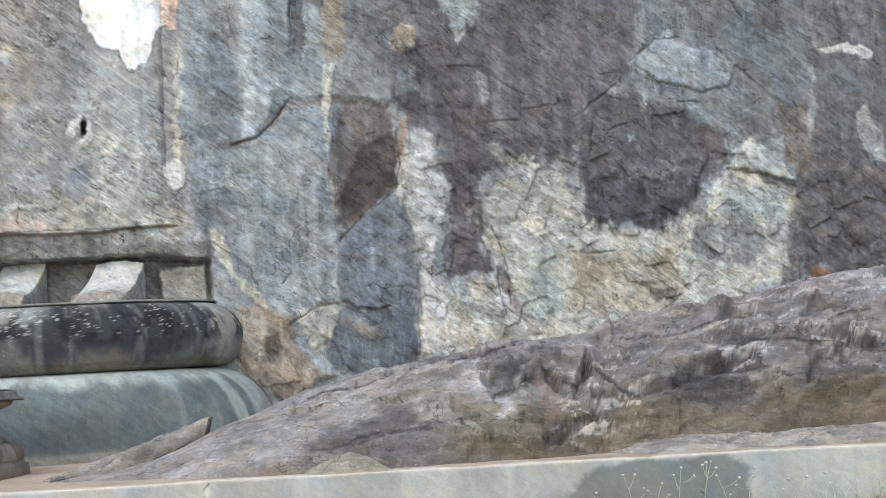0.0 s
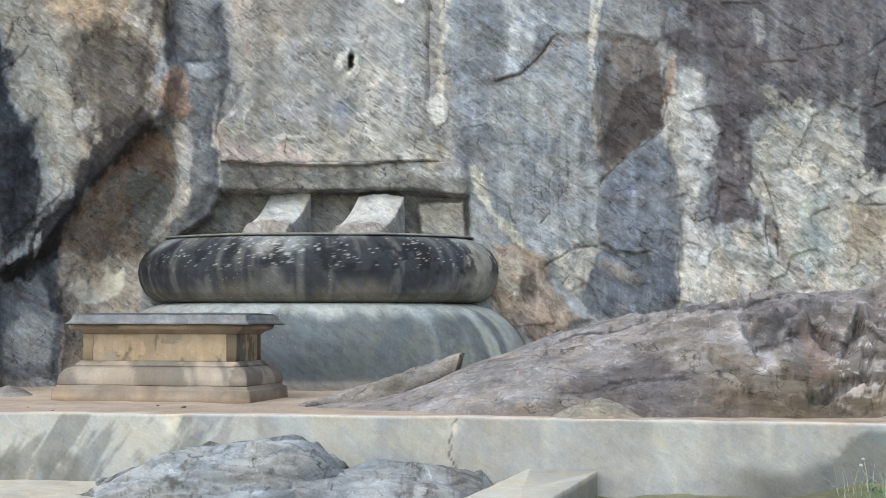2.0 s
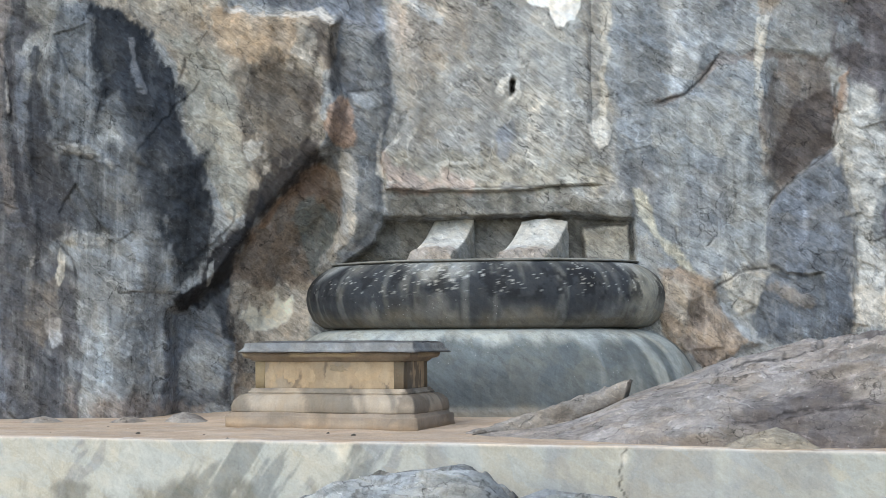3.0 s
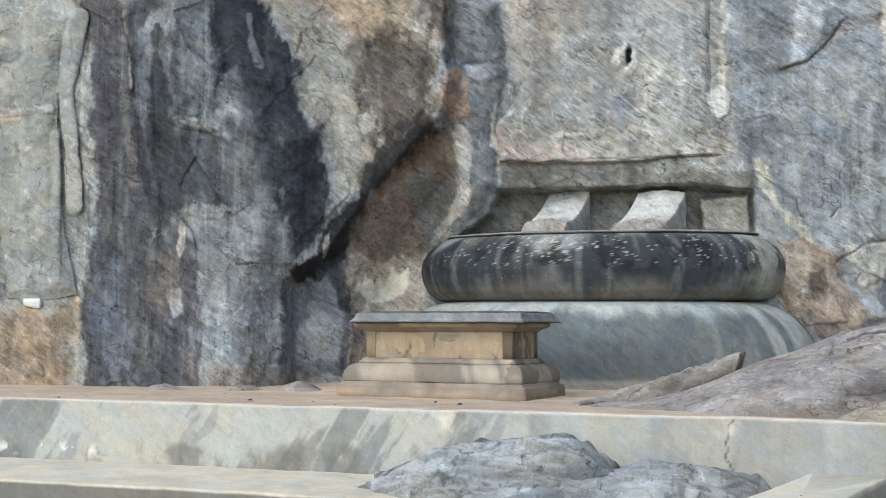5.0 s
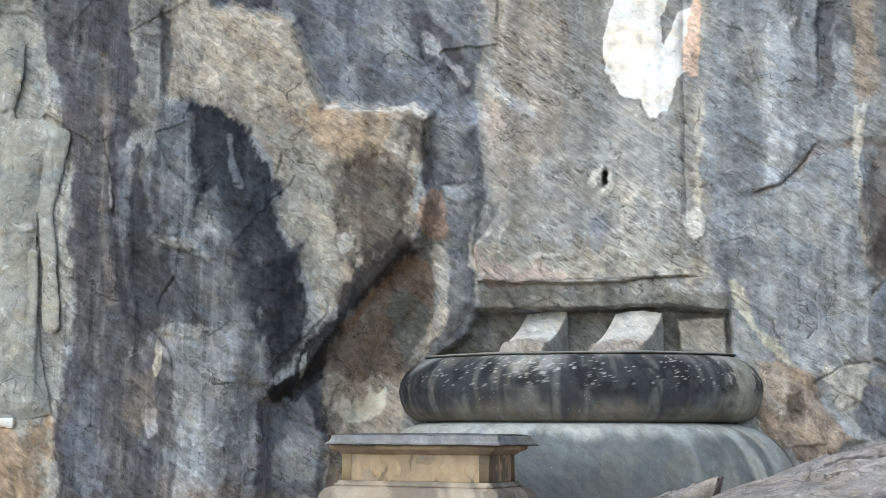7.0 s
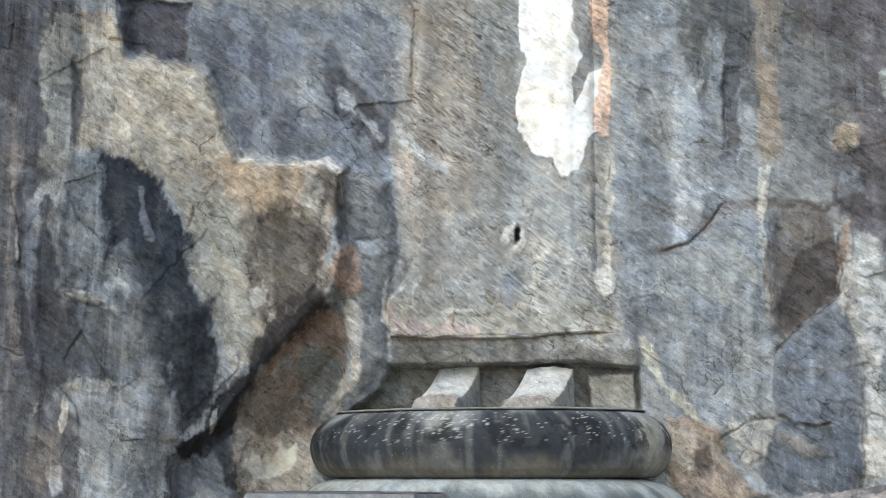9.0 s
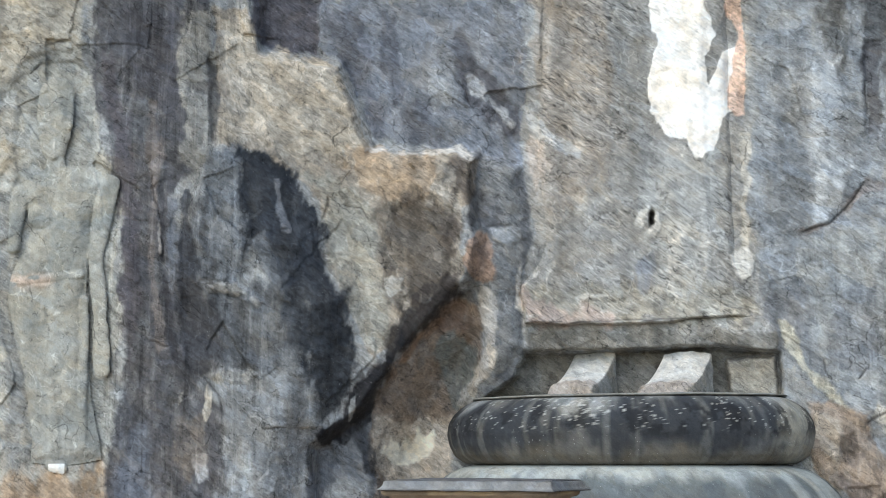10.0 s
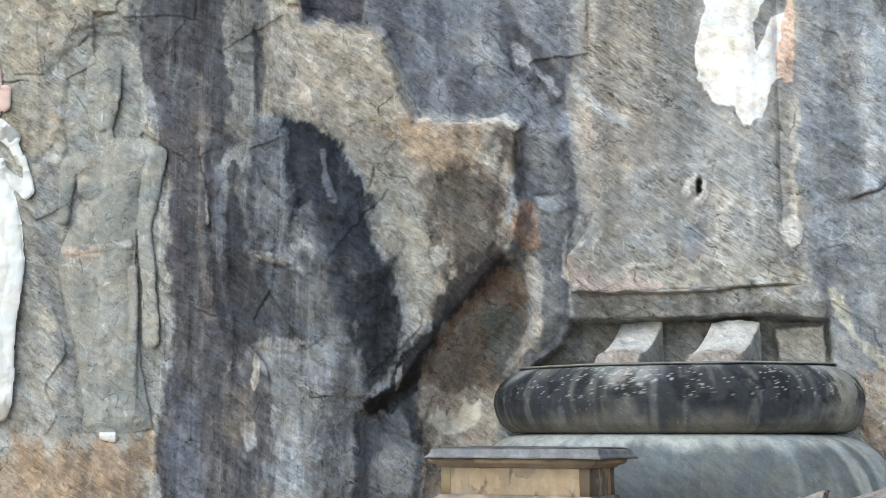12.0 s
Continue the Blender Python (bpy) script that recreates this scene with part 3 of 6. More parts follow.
STAINS_SHADE.append(((64, 66, 72), 0.8, 0.08, -0.05, 0.08, [(-10.80, 2.35), (-10.43, 2.46), (-10.37, 1.91), (-10.29, 1.37), (-10.48, 1.48), (-10.56, 1.91)]))  # slot dark
STAINS_SHADE.append(((126, 128, 130), 0.9, 0.06, 0.3, 0.3, [(-8.30, 7.56), (-7.57, 7.44), (-7.51, 5.30), (-7.76, 4.86), (-7.49, 3.86), (-8.04, 3.32), (-8.55, 2.76), (-8.68, 2.83), (-8.36, 3.43), (-8.27, 4.09), (-8.34, 4.75), (-8.61, 5.37), (-8.65, 6.45), (-8.38, 6.89)]))  # pillar
STAINS_SHADE.append(((86, 86, 90), 0.7, 0.1, -0.05, 0.1, [(-8.38, 7.12), (-8.01, 6.88), (-7.85, 6.20), (-8.07, 6.09), (-8.33, 6.33), (-8.60, 6.11), (-8.65, 6.45)]))  # pillar dark
STAINS_SHADE.append(((170, 130, 98), 0.55, 0.06, 0.03, 0.05, [(-8.60, 6.05), (-8.33, 6.21), (-8.10, 5.93), (-8.13, 5.31), (-8.29, 5.14), (-8.50, 5.32), (-8.66, 5.66)]))  # pillar lichen
STAINS_SHADE.append(((172, 167, 160), 0.85, 0.05, 0.05, 0.05, [(-8.34, 5.09), (-8.13, 4.86), (-8.03, 4.31), (-8.09, 3.54), (-8.30, 3.21), (-8.62, 2.72), (-8.70, 2.80), (-8.41, 3.32), (-8.30, 3.92), (-8.33, 4.53)]))  # pillar pale edge
STAINS_SHADE.append(((160, 163, 166), 0.6, 0.06, 0.03, 0.06, [(-8.07, 6.21), (-7.69, 6.25), (-7.46, 6.02), (-7.75, 5.88), (-8.02, 5.96)]))  # pillar pale top
STAINS_SHADE.append(((124, 121, 114), 0.9, 0.04, 0.1, 0.06, [(-7.53, 4.39), (-5.32, 4.31), (-3.06, 4.40), (-2.74, 4.07), (-2.75, 3.65), (-3.96, 3.83), (-7.44, 3.73)]))  # band under the hem
STAINS_SHADE.append(((122, 118, 110), 0.9, 0.04, -0.5, 0.09, [(-7.20, 3.72), (-3.96, 3.79), (-2.76, 3.65), (-2.78, 2.61), (-8.58, 2.54), (-8.26, 2.75), (-7.63, 3.29), (-7.47, 3.72)]))  # foot recess
STAINS_SHADE.append(((140, 136, 126), 0.8, 0.03, 0.4, 0.05, [(-3.71, 3.55), (-2.82, 3.61), (-2.83, 2.71), (-3.73, 2.72)]))  # recess right panel
STAINS_SHADE.append(((153, 151, 147), 0.95, 0.05, 0, 0.1, [(-7.07, 15.44), (-7.29, 10.56), (-7.53, 8.23), (-7.29, 5.94), (-7.61, 5.05), (-7.49, 4.17), (-5.32, 4.14), (-2.72, 4.07), (-3.04, 4.93), (-3.14, 6.89), (-3.09, 10.25), (-2.92, 14.93)]))  # robe tint
STAINS_SHADE.append(((146, 136, 124), 0.7, 0.2, 0, 0.1, [(-7.28, 11.76), (-6.02, 11.71), (-5.66, 8.18), (-6.11, 6.71), (-7.07, 6.16), (-7.37, 8.22)]))  # robe brown
STAINS_SHADE.append(((126, 128, 128), 0.6, 0.12, 0, 0.1, [(-5.80, 11.70), (-5.03, 11.63), (-5.01, 7.80), (-5.26, 6.68), (-5.78, 7.27)]))  # robe grey
STAINS_SHADE.append(((156, 152, 140), 0.7, 0.1, 0, 0.1, [(-7.51, 5.16), (-5.19, 5.02), (-3.71, 5.07), (-3.15, 4.72), (-3.16, 4.40), (-5.32, 4.31), (-7.49, 4.39)]))  # robe pale skirt
STAINS_SHADE.append(((168, 168, 165), 0.8, 0.12, 0, 0.1, [(-5.13, 7.58), (-3.72, 7.70), (-3.68, 5.83), (-4.45, 4.82), (-5.08, 5.01), (-5.27, 6.13)]))  # robe pale column
STAINS_SHADE.append(((122, 136, 160), 0.4, 0.08, 0, 0.1, [(-5.44, 5.59), (-5.07, 5.63), (-4.97, 5.13), (-5.25, 4.81), (-5.46, 4.93)]))  # robe blue
STAINS_SHADE.append(((188, 184, 176), 0.8, 0.07, 0, 0.1, [(-5.03, 5.02), (-4.84, 5.12), (-4.76, 5.89), (-4.58, 5.96), (-4.53, 5.60), (-4.78, 5.23), (-4.93, 4.80), (-5.52, 4.60), (-5.57, 4.69)]))  # robe lime
STAINS_SHADE.append(((196, 193, 186), 0.85, 0.025, 0, 0.1, [(-7.07, 5.40), (-6.90, 5.49), (-7.01, 5.18), (-6.99, 4.93), (-6.87, 4.84), (-5.72, 4.91), (-5.72, 4.85), (-6.92, 4.76), (-7.08, 4.90)]))  # robe scratch
STAINS_SHADE.append(((196, 190, 178), 0.75, 0.04, 0, 0.1, [(-3.35, 7.89), (-3.18, 7.88), (-3.19, 6.56), (-3.29, 5.48), (-3.39, 5.49), (-3.33, 6.57)]))  # robe edge run
STAINS_SHADE.append(((222, 218, 210), 0.75, 0.035, 0.03, 0.03, [(-3.55, 5.55), (-3.30, 5.70), (-3.19, 5.53), (-3.22, 5.16), (-3.43, 5.11), (-3.56, 5.34)]))  # robe edge chip
STAINS_SHADE.append(((212, 210, 204), 0.7, 0.03, 0.02, 0.03, [(-5.39, 6.25), (-5.30, 6.47), (-5.13, 6.60), (-4.91, 6.50), (-4.90, 6.17), (-5.06, 5.90), (-5.18, 6.08), (-5.05, 6.29), (-5.13, 6.48), (-5.28, 6.36), (-5.31, 6.19)]))  # robe hole rim
STAINS_SHADE.append(((186, 188, 190), 0.75, 0.06, 0, 0.1, [(-7.45, 8.65), (-7.13, 8.46), (-6.71, 7.99), (-6.40, 7.75), (-6.45, 7.64), (-6.93, 7.82), (-7.40, 8.18)]))  # robe pale chips
STAINS_SHADE.append(((170, 148, 138), 0.6, 0.12, 0, 0.1, [(-7.60, 5.19), (-6.97, 4.73), (-5.73, 4.61), (-5.84, 4.28), (-7.40, 4.30)]))  # robe rose
STAINS_SHADE.append(((186, 183, 176), 0.7, 0.03, 0.03, 0.03, [(-7.60, 5.41), (-7.47, 5.52), (-7.60, 4.85), (-7.45, 4.52), (-7.19, 4.43), (-7.40, 4.41), (-7.65, 4.63)]))  # robe left pale line
STAINS_SHADE.append(((186, 172, 160), 0.6, 0.1, 0, 0.1, [(-7.46, 7.90), (-7.14, 8.00), (-6.93, 7.42), (-7.26, 7.09)]))  # robe pink blots
STAINS_SHADE.append(((250, 246, 240), 1, 0.02, 0.02, 0.02, [(-4.79, 16.28), (-5.01, 10.60), (-4.90, 9.88), (-5.08, 9.18), (-5.05, 8.48), (-4.77, 7.94), (-4.41, 7.87), (-4.22, 7.51), (-4.06, 7.44), (-3.75, 7.83), (-3.65, 8.28), (-3.41, 8.38), (-3.23, 9.06), (-3.39, 9.65), (-3.59, 9.61), (-3.90, 8.99), (-3.95, 9.46), (-3.76, 9.91), (-3.92, 10.51), (-3.67, 16.14)]))  # plaster
STAINS_SHADE.append(((222, 186, 162), 0.9, 0.03, 0.015, 0.02, [(-3.42, 16.11), (-3.12, 16.07), (-3.19, 10.46), (-3.19, 8.25), (-3.43, 8.27), (-3.54, 8.45), (-3.36, 9.77), (-3.53, 10.72)]))  # plaster orange
STAINS_SHADE.append(((136, 141, 147), 0.95, 0.1, 0, 0.1, [(-2.92, 13.54), (0.44, 13.61), (-0.18, 6.76), (-0.24, 5.05), (-0.22, 4.03), (-0.42, 2.92), (-1.21, 2.51), (-2.18, 2.72), (-2.73, 3.91), (-3.03, 4.59), (-3.09, 6.60)]))  # blue right wall
STAINS_SHADE.append(((78, 78, 79), 0.85, 0.2, 0, 0.1, [(-1.60, 14.63), (2.19, 14.19), (1.73, 7.09), (0.26, 7.93), (-0.73, 8.78), (-0.93, 10.16), (-1.77, 10.58)]))  # high dark wall
STAINS_SHADE.append(((158, 160, 162), 0.6, 0.12, 0, 0.1, [(-2.81, 8.92), (-1.89, 9.08), (-1.57, 6.49), (-1.90, 6.17), (-2.16, 7.63)]))  # high pale run
STAINS_SHADE.append(((84, 84, 82), 0.7, 0.1, 0, 0.1, [(-1.83, 10.35), (-1.40, 10.43), (-1.15, 8.92), (-1.58, 8.83)]))  # high dark run
STAINS_SHADE.append(((82, 84, 87), 0.8, 0.04, -0.04, 0.05, [(-0.90, 11.20), (-0.58, 11.20), (-0.76, 7.93), (-1.03, 7.93)]))  # dark vertical
STAINS_SHADE.append(((138, 128, 116), 0.7, 0.08, 0, 0.1, [(-0.36, 11.20), (0.21, 11.20), (-0.09, 7.45), (-0.42, 7.57)]))  # rust verticals
STAINS_SHADE.append(((180, 178, 172), 0.8, 0.02, 0, 0.1, [(-0.39, 7.57), (-0.25, 7.57), (-0.33, 6.65), (-0.41, 5.85), (-0.51, 6.08)]))  # thin white run
STAINS_SHADE.append(((164, 166, 168), 0.7, 0.12, 0, 0.1, [(-0.87, 5.07), (-0.25, 4.94), (-0.42, 2.92), (-1.09, 2.78), (-1.40, 3.19)]))  # pale shoulder
STAINS_SHADE.append(((98, 93, 97), 0.92, 0.25, 0.05, 0.3, [(0.33, 13.60), (6.54, 13.73), (6.12, 7.10), (4.98, 6.41), (4.69, 5.36), (3.25, 5.40), (2.64, 4.84), (2.53, 3.70), (2.67, 3.01), (1.96, 3.15), (1.87, 4.41), (1.66, 5.56), (1.06, 6.50), (0.95, 7.67)]))  # purple upper right
STAINS_SHADE.append(((118, 119, 120), 0.7, 0.2, 0, 0.1, [(0.09, 10.02), (1.65, 10.02), (1.51, 7.42), (0.91, 6.85), (-0.11, 6.88)]))  # grey upper left of it
STAINS_SHADE.append(((160, 146, 126), 0.8, 0.04, 0.03, 0.04, [(1.09, 8.25), (1.50, 8.30), (1.56, 7.89), (1.13, 7.87)]))  # tan chip
STAINS_SHADE.append(((100, 102, 106), 0.85, 0.12, 0, 0.1, [(6.47, 13.73), (10.18, 13.81), (9.79, 6.30), (9.23, 5.71), (7.98, 5.74), (6.31, 6.38), (6.15, 7.58)]))  # grey right
STAINS_SHADE.append(((92, 89, 91), 0.9, 0.12, 0.05, 0.2, [(10.18, 13.81), (21.17, 14.03), (19.69, 2.50), (9.73, 2.69), (8.98, 3.44), (9.28, 4.74), (9.98, 6.30)]))  # brown right
STAINS_SHADE.append(((112, 102, 98), 0.6, 0.15, 0, 0.1, [(9.71, 5.33), (11.88, 5.27), (12.95, 2.91), (9.61, 2.82)]))  # brown foot
STAINS_SHADE.append(((222, 220, 216), 0.6, 0.04, 0, 0.1, [(10.10, 7.69), (10.82, 7.75), (11.38, 7.57), (11.31, 7.45), (10.67, 7.61), (10.16, 7.58)]))  # quartz vein
STAINS_SHADE.append(((160, 160, 158), 0.6, 0.06, 0, 0.1, [(10.74, 6.16), (11.13, 6.27), (11.50, 5.65), (11.35, 5.16), (11.01, 5.66)]))  # quartz patch
STAINS_SHADE.append(((168, 173, 179), 0.85, 0.08, 0.03, 0.1, [(-1.97, 9.33), (-1.38, 9.32), (-1.36, 7.82), (-1.31, 7.13), (-1.49, 6.56), (-1.77, 6.00), (-2.04, 6.07), (-2.07, 7.15)]))  # pale run
STAINS_SHADE.append(((84, 84, 88), 0.85, 0.05, -0.06, 0.05, [(-0.98, 9.55), (-0.71, 9.55), (-0.76, 8.04), (-0.86, 7.70), (-1.04, 7.76)]))  # high stub
STAINS_SHADE.append(((150, 136, 120), 0.5, 0.12, 0, 0.1, [(-0.35, 9.55), (0.01, 9.55), (-0.03, 7.80), (-0.25, 7.57), (-0.43, 7.75)]))  # high tan run
STAINS_SHADE.append(((112, 118, 126), 0.6, 0.12, 0, 0.1, [(-2.91, 7.84), (-2.09, 7.72), (-2.15, 6.13), (-2.92, 6.15)]))  # hatch
STAINS_SHADE.append(((116, 104, 98), 0.65, 0.06, -0.03, 0.06, [(-1.42, 6.51), (-1.10, 6.88), (-0.11, 6.90), (0.90, 6.74), (0.89, 6.56), (-0.12, 6.70), (-1.08, 6.67), (-1.72, 6.00), (-2.27, 5.81), (-2.32, 5.93), (-1.77, 6.12)]))  # rusty seam
STAINS_SHADE.append(((150, 154, 156), 0.7, 0.12, 0, 0.1, [(-2.38, 5.80), (-0.38, 5.97), (-0.28, 4.49), (-0.42, 2.92), (-1.42, 2.74), (-2.15, 3.55), (-2.43, 4.56)]))  # lower wall grey
STAINS_SHADE.append(((104, 106, 112), 0.6, 0.12, 0, 0.1, [(-3.19, 4.70), (-2.41, 5.12), (-2.12, 4.33), (-2.24, 3.89), (-2.78, 4.02)]))  # lower wall dark
STAINS_SHADE.append(((110, 114, 122), 0.6, 0.1, 0, 0.1, [(-1.83, 4.65), (-1.10, 4.85), (-1.03, 4.06), (-1.40, 3.19), (-1.93, 3.43)]))  # lower wall slate
STAINS_SHADE.append(((192, 189, 182), 0.85, 0.025, 0.02, 0.03, [(-0.24, 7.55), (-0.16, 7.55), (-0.27, 6.94), (-0.36, 6.54), (-0.31, 6.08), (-0.26, 5.05), (-0.23, 4.49), (-0.30, 4.49), (-0.34, 5.40), (-0.42, 6.20), (-0.47, 6.60), (-0.36, 7.00)]))  # white vein
STAINS_SHADE.append(((186, 182, 164), 0.75, 0.05, 0.02, 0.04, [(-2.79, 4.36), (-2.61, 4.29), (-2.26, 3.45), (-1.74, 2.76), (-1.43, 2.52), (-1.65, 2.53), (-2.27, 3.12), (-2.63, 3.79)]))  # tan vein
STAINS_SHADE.append(((98, 91, 87), 0.92, 0.14, -0.1, 0.14, [(-0.12, 6.85), (0.90, 6.67), (0.98, 6.10), (1.03, 5.35), (0.97, 4.99), (0.45, 4.60), (0.04, 4.27), (-0.22, 3.98), (-0.21, 4.94), (-0.27, 5.96)]))  # brown recess
STAINS_SHADE.append(((76, 69, 68), 0.85, 0.1, -0.04, 0.1, [(0.29, 5.83), (0.98, 6.05), (1.00, 5.13), (0.45, 4.62), (-0.07, 4.25), (-0.10, 4.82), (0.04, 5.38)]))  # darker part of the recess
STAINS_SHADE.append(((146, 122, 104), 0.8, 0.05, 0.02, 0.05, [(1.02, 6.33), (1.23, 6.44), (1.25, 5.81), (1.12, 5.47), (1.01, 5.53), (0.95, 5.93)]))  # rust corner
STAINS_SHADE.append(((112, 117, 126), 0.95, 0.04, 0.15, 0.05, [(-0.26, 3.81), (0.04, 4.28), (0.45, 4.60), (0.97, 4.97), (1.08, 4.89), (1.14, 4.44), (1.29, 3.75), (1.31, 2.84), (1.21, 1.83), (1.13, 1.39), (0.62, 1.36), (0.76, 1.97), (0.68, 2.59), (0.35, 2.55), (0.01, 2.58), (-0.26, 2.75), (-0.33, 3.25)]))  # leaf
STAINS_SHADE.append(((134, 140, 152), 0.6, 0.06, 0, 0.1, [(0.21, 4.24), (0.44, 4.35), (0.47, 3.33), (0.25, 2.89), (0.17, 3.45)]))  # leaf blue streaks
STAINS_SHADE.append(((90, 95, 104), 0.9, 0.08, 0.06, 0.15, [(-0.66, 2.49), (-0.32, 2.64), (0.01, 2.54), (0.68, 2.56), (1.27, 2.62), (1.20, 1.72), (0.73, 1.36), (-0.49, 1.37), (-0.57, 1.93)]))  # leaf foot
STAINS_SHADE.append(((130, 122, 114), 0.7, 0.06, 0.05, 0.08, [(-0.49, 2.48), (0.11, 2.39), (0.65, 2.03), (0.21, 2.00), (-0.34, 2.25)]))  # leaf foot brown
STAINS_SHADE.append(((140, 150, 160), 0.8, 0.04, 0.03, 0.04, [(0.24, 1.66), (0.43, 1.60), (0.53, 1.37), (0.29, 1.44)]))  # leaf foot blue chip
STAINS_SHADE.append(((176, 170, 158), 0.75, 0.12, 0.05, 0.06, [(-1.27, 2.46), (-0.76, 2.71), (-0.32, 2.64), (-0.46, 2.03), (-0.80, 1.83), (-1.12, 2.07)]))  # cream lobe
STAINS_SHADE.append(((140, 124, 108), 0.92, 0.06, 0.15, 0.12, [(-2.29, 2.73), (-1.21, 2.57), (-1.23, 2.07), (-0.81, 1.61), (-0.49, 1.32), (-1.50, 0.77), (-1.71, 1.00), (-2.12, 1.46), (-2.38, 1.91)]))  # ochre rock
STAINS_SHADE.append(((168, 158, 144), 0.7, 0.06, 0.04, 0.06, [(-2.19, 2.56), (-1.76, 2.37), (-1.56, 1.87), (-1.90, 1.67), (-2.21, 2.12)]))  # ochre pale wedge
STAINS_SHADE.append(((80, 72, 68), 0.6, 0.1, -0.06, 0.05, [(-1.77, 2.10), (-1.50, 2.20), (-1.40, 1.86), (-1.57, 1.65), (-1.73, 1.82)]))  # ochre dark cleft
STAINS_SHADE.append(((92, 82, 76), 0.75, 0.06, -0.04, 0.06, [(-1.80, 1.44), (-1.16, 1.08), (-1.50, 0.77), (-1.71, 0.95)]))  # ochre dark foot
STAINS_SHADE.append(((182, 180, 175), 0.95, 0.12, 0.05, 0.1, [(1.12, 6.21), (1.50, 6.17), (1.81, 6.08), (1.80, 5.33), (1.95, 4.98), (1.88, 4.18), (1.74, 3.73), (1.68, 3.28), (1.92, 2.36), (2.23, 1.84), (1.25, 1.61), (1.33, 2.84), (1.29, 3.75), (1.17, 4.55), (1.04, 5.01)]))  # pale column
STAINS_SHADE.append(((172, 169, 160), 0.95, 0.25, 0.04, 0.15, [(2.37, 4.60), (2.64, 4.96), (3.25, 5.29), (3.96, 5.38), (4.66, 5.24), (4.79, 4.42), (5.53, 4.02), (6.74, 4.00), (7.54, 4.80), (7.88, 5.26), (8.48, 5.73), (9.29, 4.86), (9.29, 3.43), (8.86, 2.73), (7.83, 2.25), (6.59, 2.02), (4.19, 1.68), (2.45, 1.66), (1.92, 2.36), (2.18, 3.03), (2.66, 3.35)]))  # pale field
STAINS_SHADE.append(((188, 180, 168), 0.75, 0.12, 0, 0.1, [(1.29, 2.39), (2.48, 2.22), (3.03, 1.74), (1.87, 1.46), (1.25, 1.61)]))  # field cream
STAINS_SHADE.append(((150, 160, 156), 0.7, 0.1, 0, 0.1, [(3.50, 3.66), (4.09, 3.75), (4.12, 2.48), (3.74, 2.04), (3.42, 2.52)]))  # field grey-green
STAINS_SHADE.append(((152, 140, 122), 0.75, 0.12, 0, 0.1, [(4.42, 3.39), (6.46, 3.54), (6.88, 2.59), (5.64, 2.18), (4.35, 2.36)]))  # field tan
STAINS_SHADE.append(((92, 88, 84), 0.75, 0.06, -0.05, 0.06, [(6.04, 2.68), (6.64, 2.69), (6.69, 2.48), (6.14, 2.48)]))  # field dark blots
STAINS_SHADE.append(((112, 117, 121), 0.7, 0.12, 0, 0.1, [(7.12, 4.22), (8.36, 4.29), (8.54, 3.46), (7.77, 3.02), (7.06, 3.40)]))  # field slate
STAINS_SHADE.append(((146, 154, 158), 0.6, 0.1, 0, 0.1, [(7.93, 5.02), (9.14, 4.63), (9.08, 3.91), (8.11, 4.18)]))  # field blue
STAINS_SHADE.append(((196, 192, 186), 0.75, 0.05, 0.03, 0.05, [(2.27, 4.57), (2.56, 4.48), (2.79, 3.57), (3.09, 2.76), (3.74, 1.93), (3.50, 1.94), (2.86, 2.77), (2.56, 3.58)]))  # field pale fan
STAINS_SHADE.append(((120, 112, 106), 0.7, 0.04, -0.04, 0.05, [(2.89, 3.34), (3.06, 3.22), (3.31, 2.52), (3.79, 1.93), (3.68, 1.91), (3.19, 2.41), (2.87, 3.00)]))  # field rib dark
STAINS_SHADE.append(((92, 86, 90), 0.9, 0.12, -0.03, 0.1, [(2.04, 6.48), (2.49, 6.24), (2.79, 5.07), (2.83, 4.14), (2.58, 3.92), (2.69, 3.35), (2.36, 3.13), (1.96, 3.15), (1.76, 3.27), (1.89, 3.95), (1.80, 4.30), (2.06, 4.86)]))  # dark runs
STAINS_SHADE.append(((88, 82, 84), 0.7, 0.25, 0, 0.1, [(1.09, 8.13), (2.09, 7.41), (2.86, 6.70), (3.01, 5.29), (2.64, 4.96), (2.13, 6.02), (1.23, 6.50), (1.03, 7.08)]))  # dark top run
STAINS_SHADE.append(((172, 178, 174), 0.7, 0.09, 0.03, 0.05, [(1.90, 9.30), (2.73, 9.30), (2.70, 8.35), (2.36, 8.09), (2.14, 8.35)]))  # green-grey chip
STAINS_SHADE.append(((168, 150, 126), 0.6, 0.08, 0.05, 0.05, [(1.03, 8.11), (1.24, 8.34), (1.49, 8.15), (1.56, 7.83), (1.24, 7.76), (1.08, 7.90)]))  # tan boss
STAINS_SHADE.append(((150, 158, 166), 0.45, 0.12, 0, 0.1, [(1.11, 7.49), (1.52, 7.60), (1.54, 6.90), (1.20, 6.97)]))  # bluish chip
STAINS_SHADE.append(((186, 184, 178), 0.45, 0.06, 0.02, 0.05, [(2.78, 7.29), (2.92, 7.22), (2.96, 6.75), (2.84, 6.64), (2.76, 6.93)]))  # pale flecks
STAINS_SHADE.append(((178, 176, 168), 0.45, 0.08, 0.02, 0.06, [(2.75, 5.82), (3.11, 5.87), (3.20, 5.52), (2.91, 5.47)]))  # pale flecks
STAINS_SHADE.append(((88, 85, 90), 0.93, 0.2, 0.1, 0.25, [(4.87, 6.53), (5.25, 6.82), (5.75, 6.99), (6.93, 6.43), (7.87, 5.80), (8.01, 5.32), (7.60, 4.80), (7.27, 4.57), (6.25, 3.96), (5.30, 4.05), (4.87, 4.39), (4.71, 4.89), (4.87, 5.71)]))  # dark boss
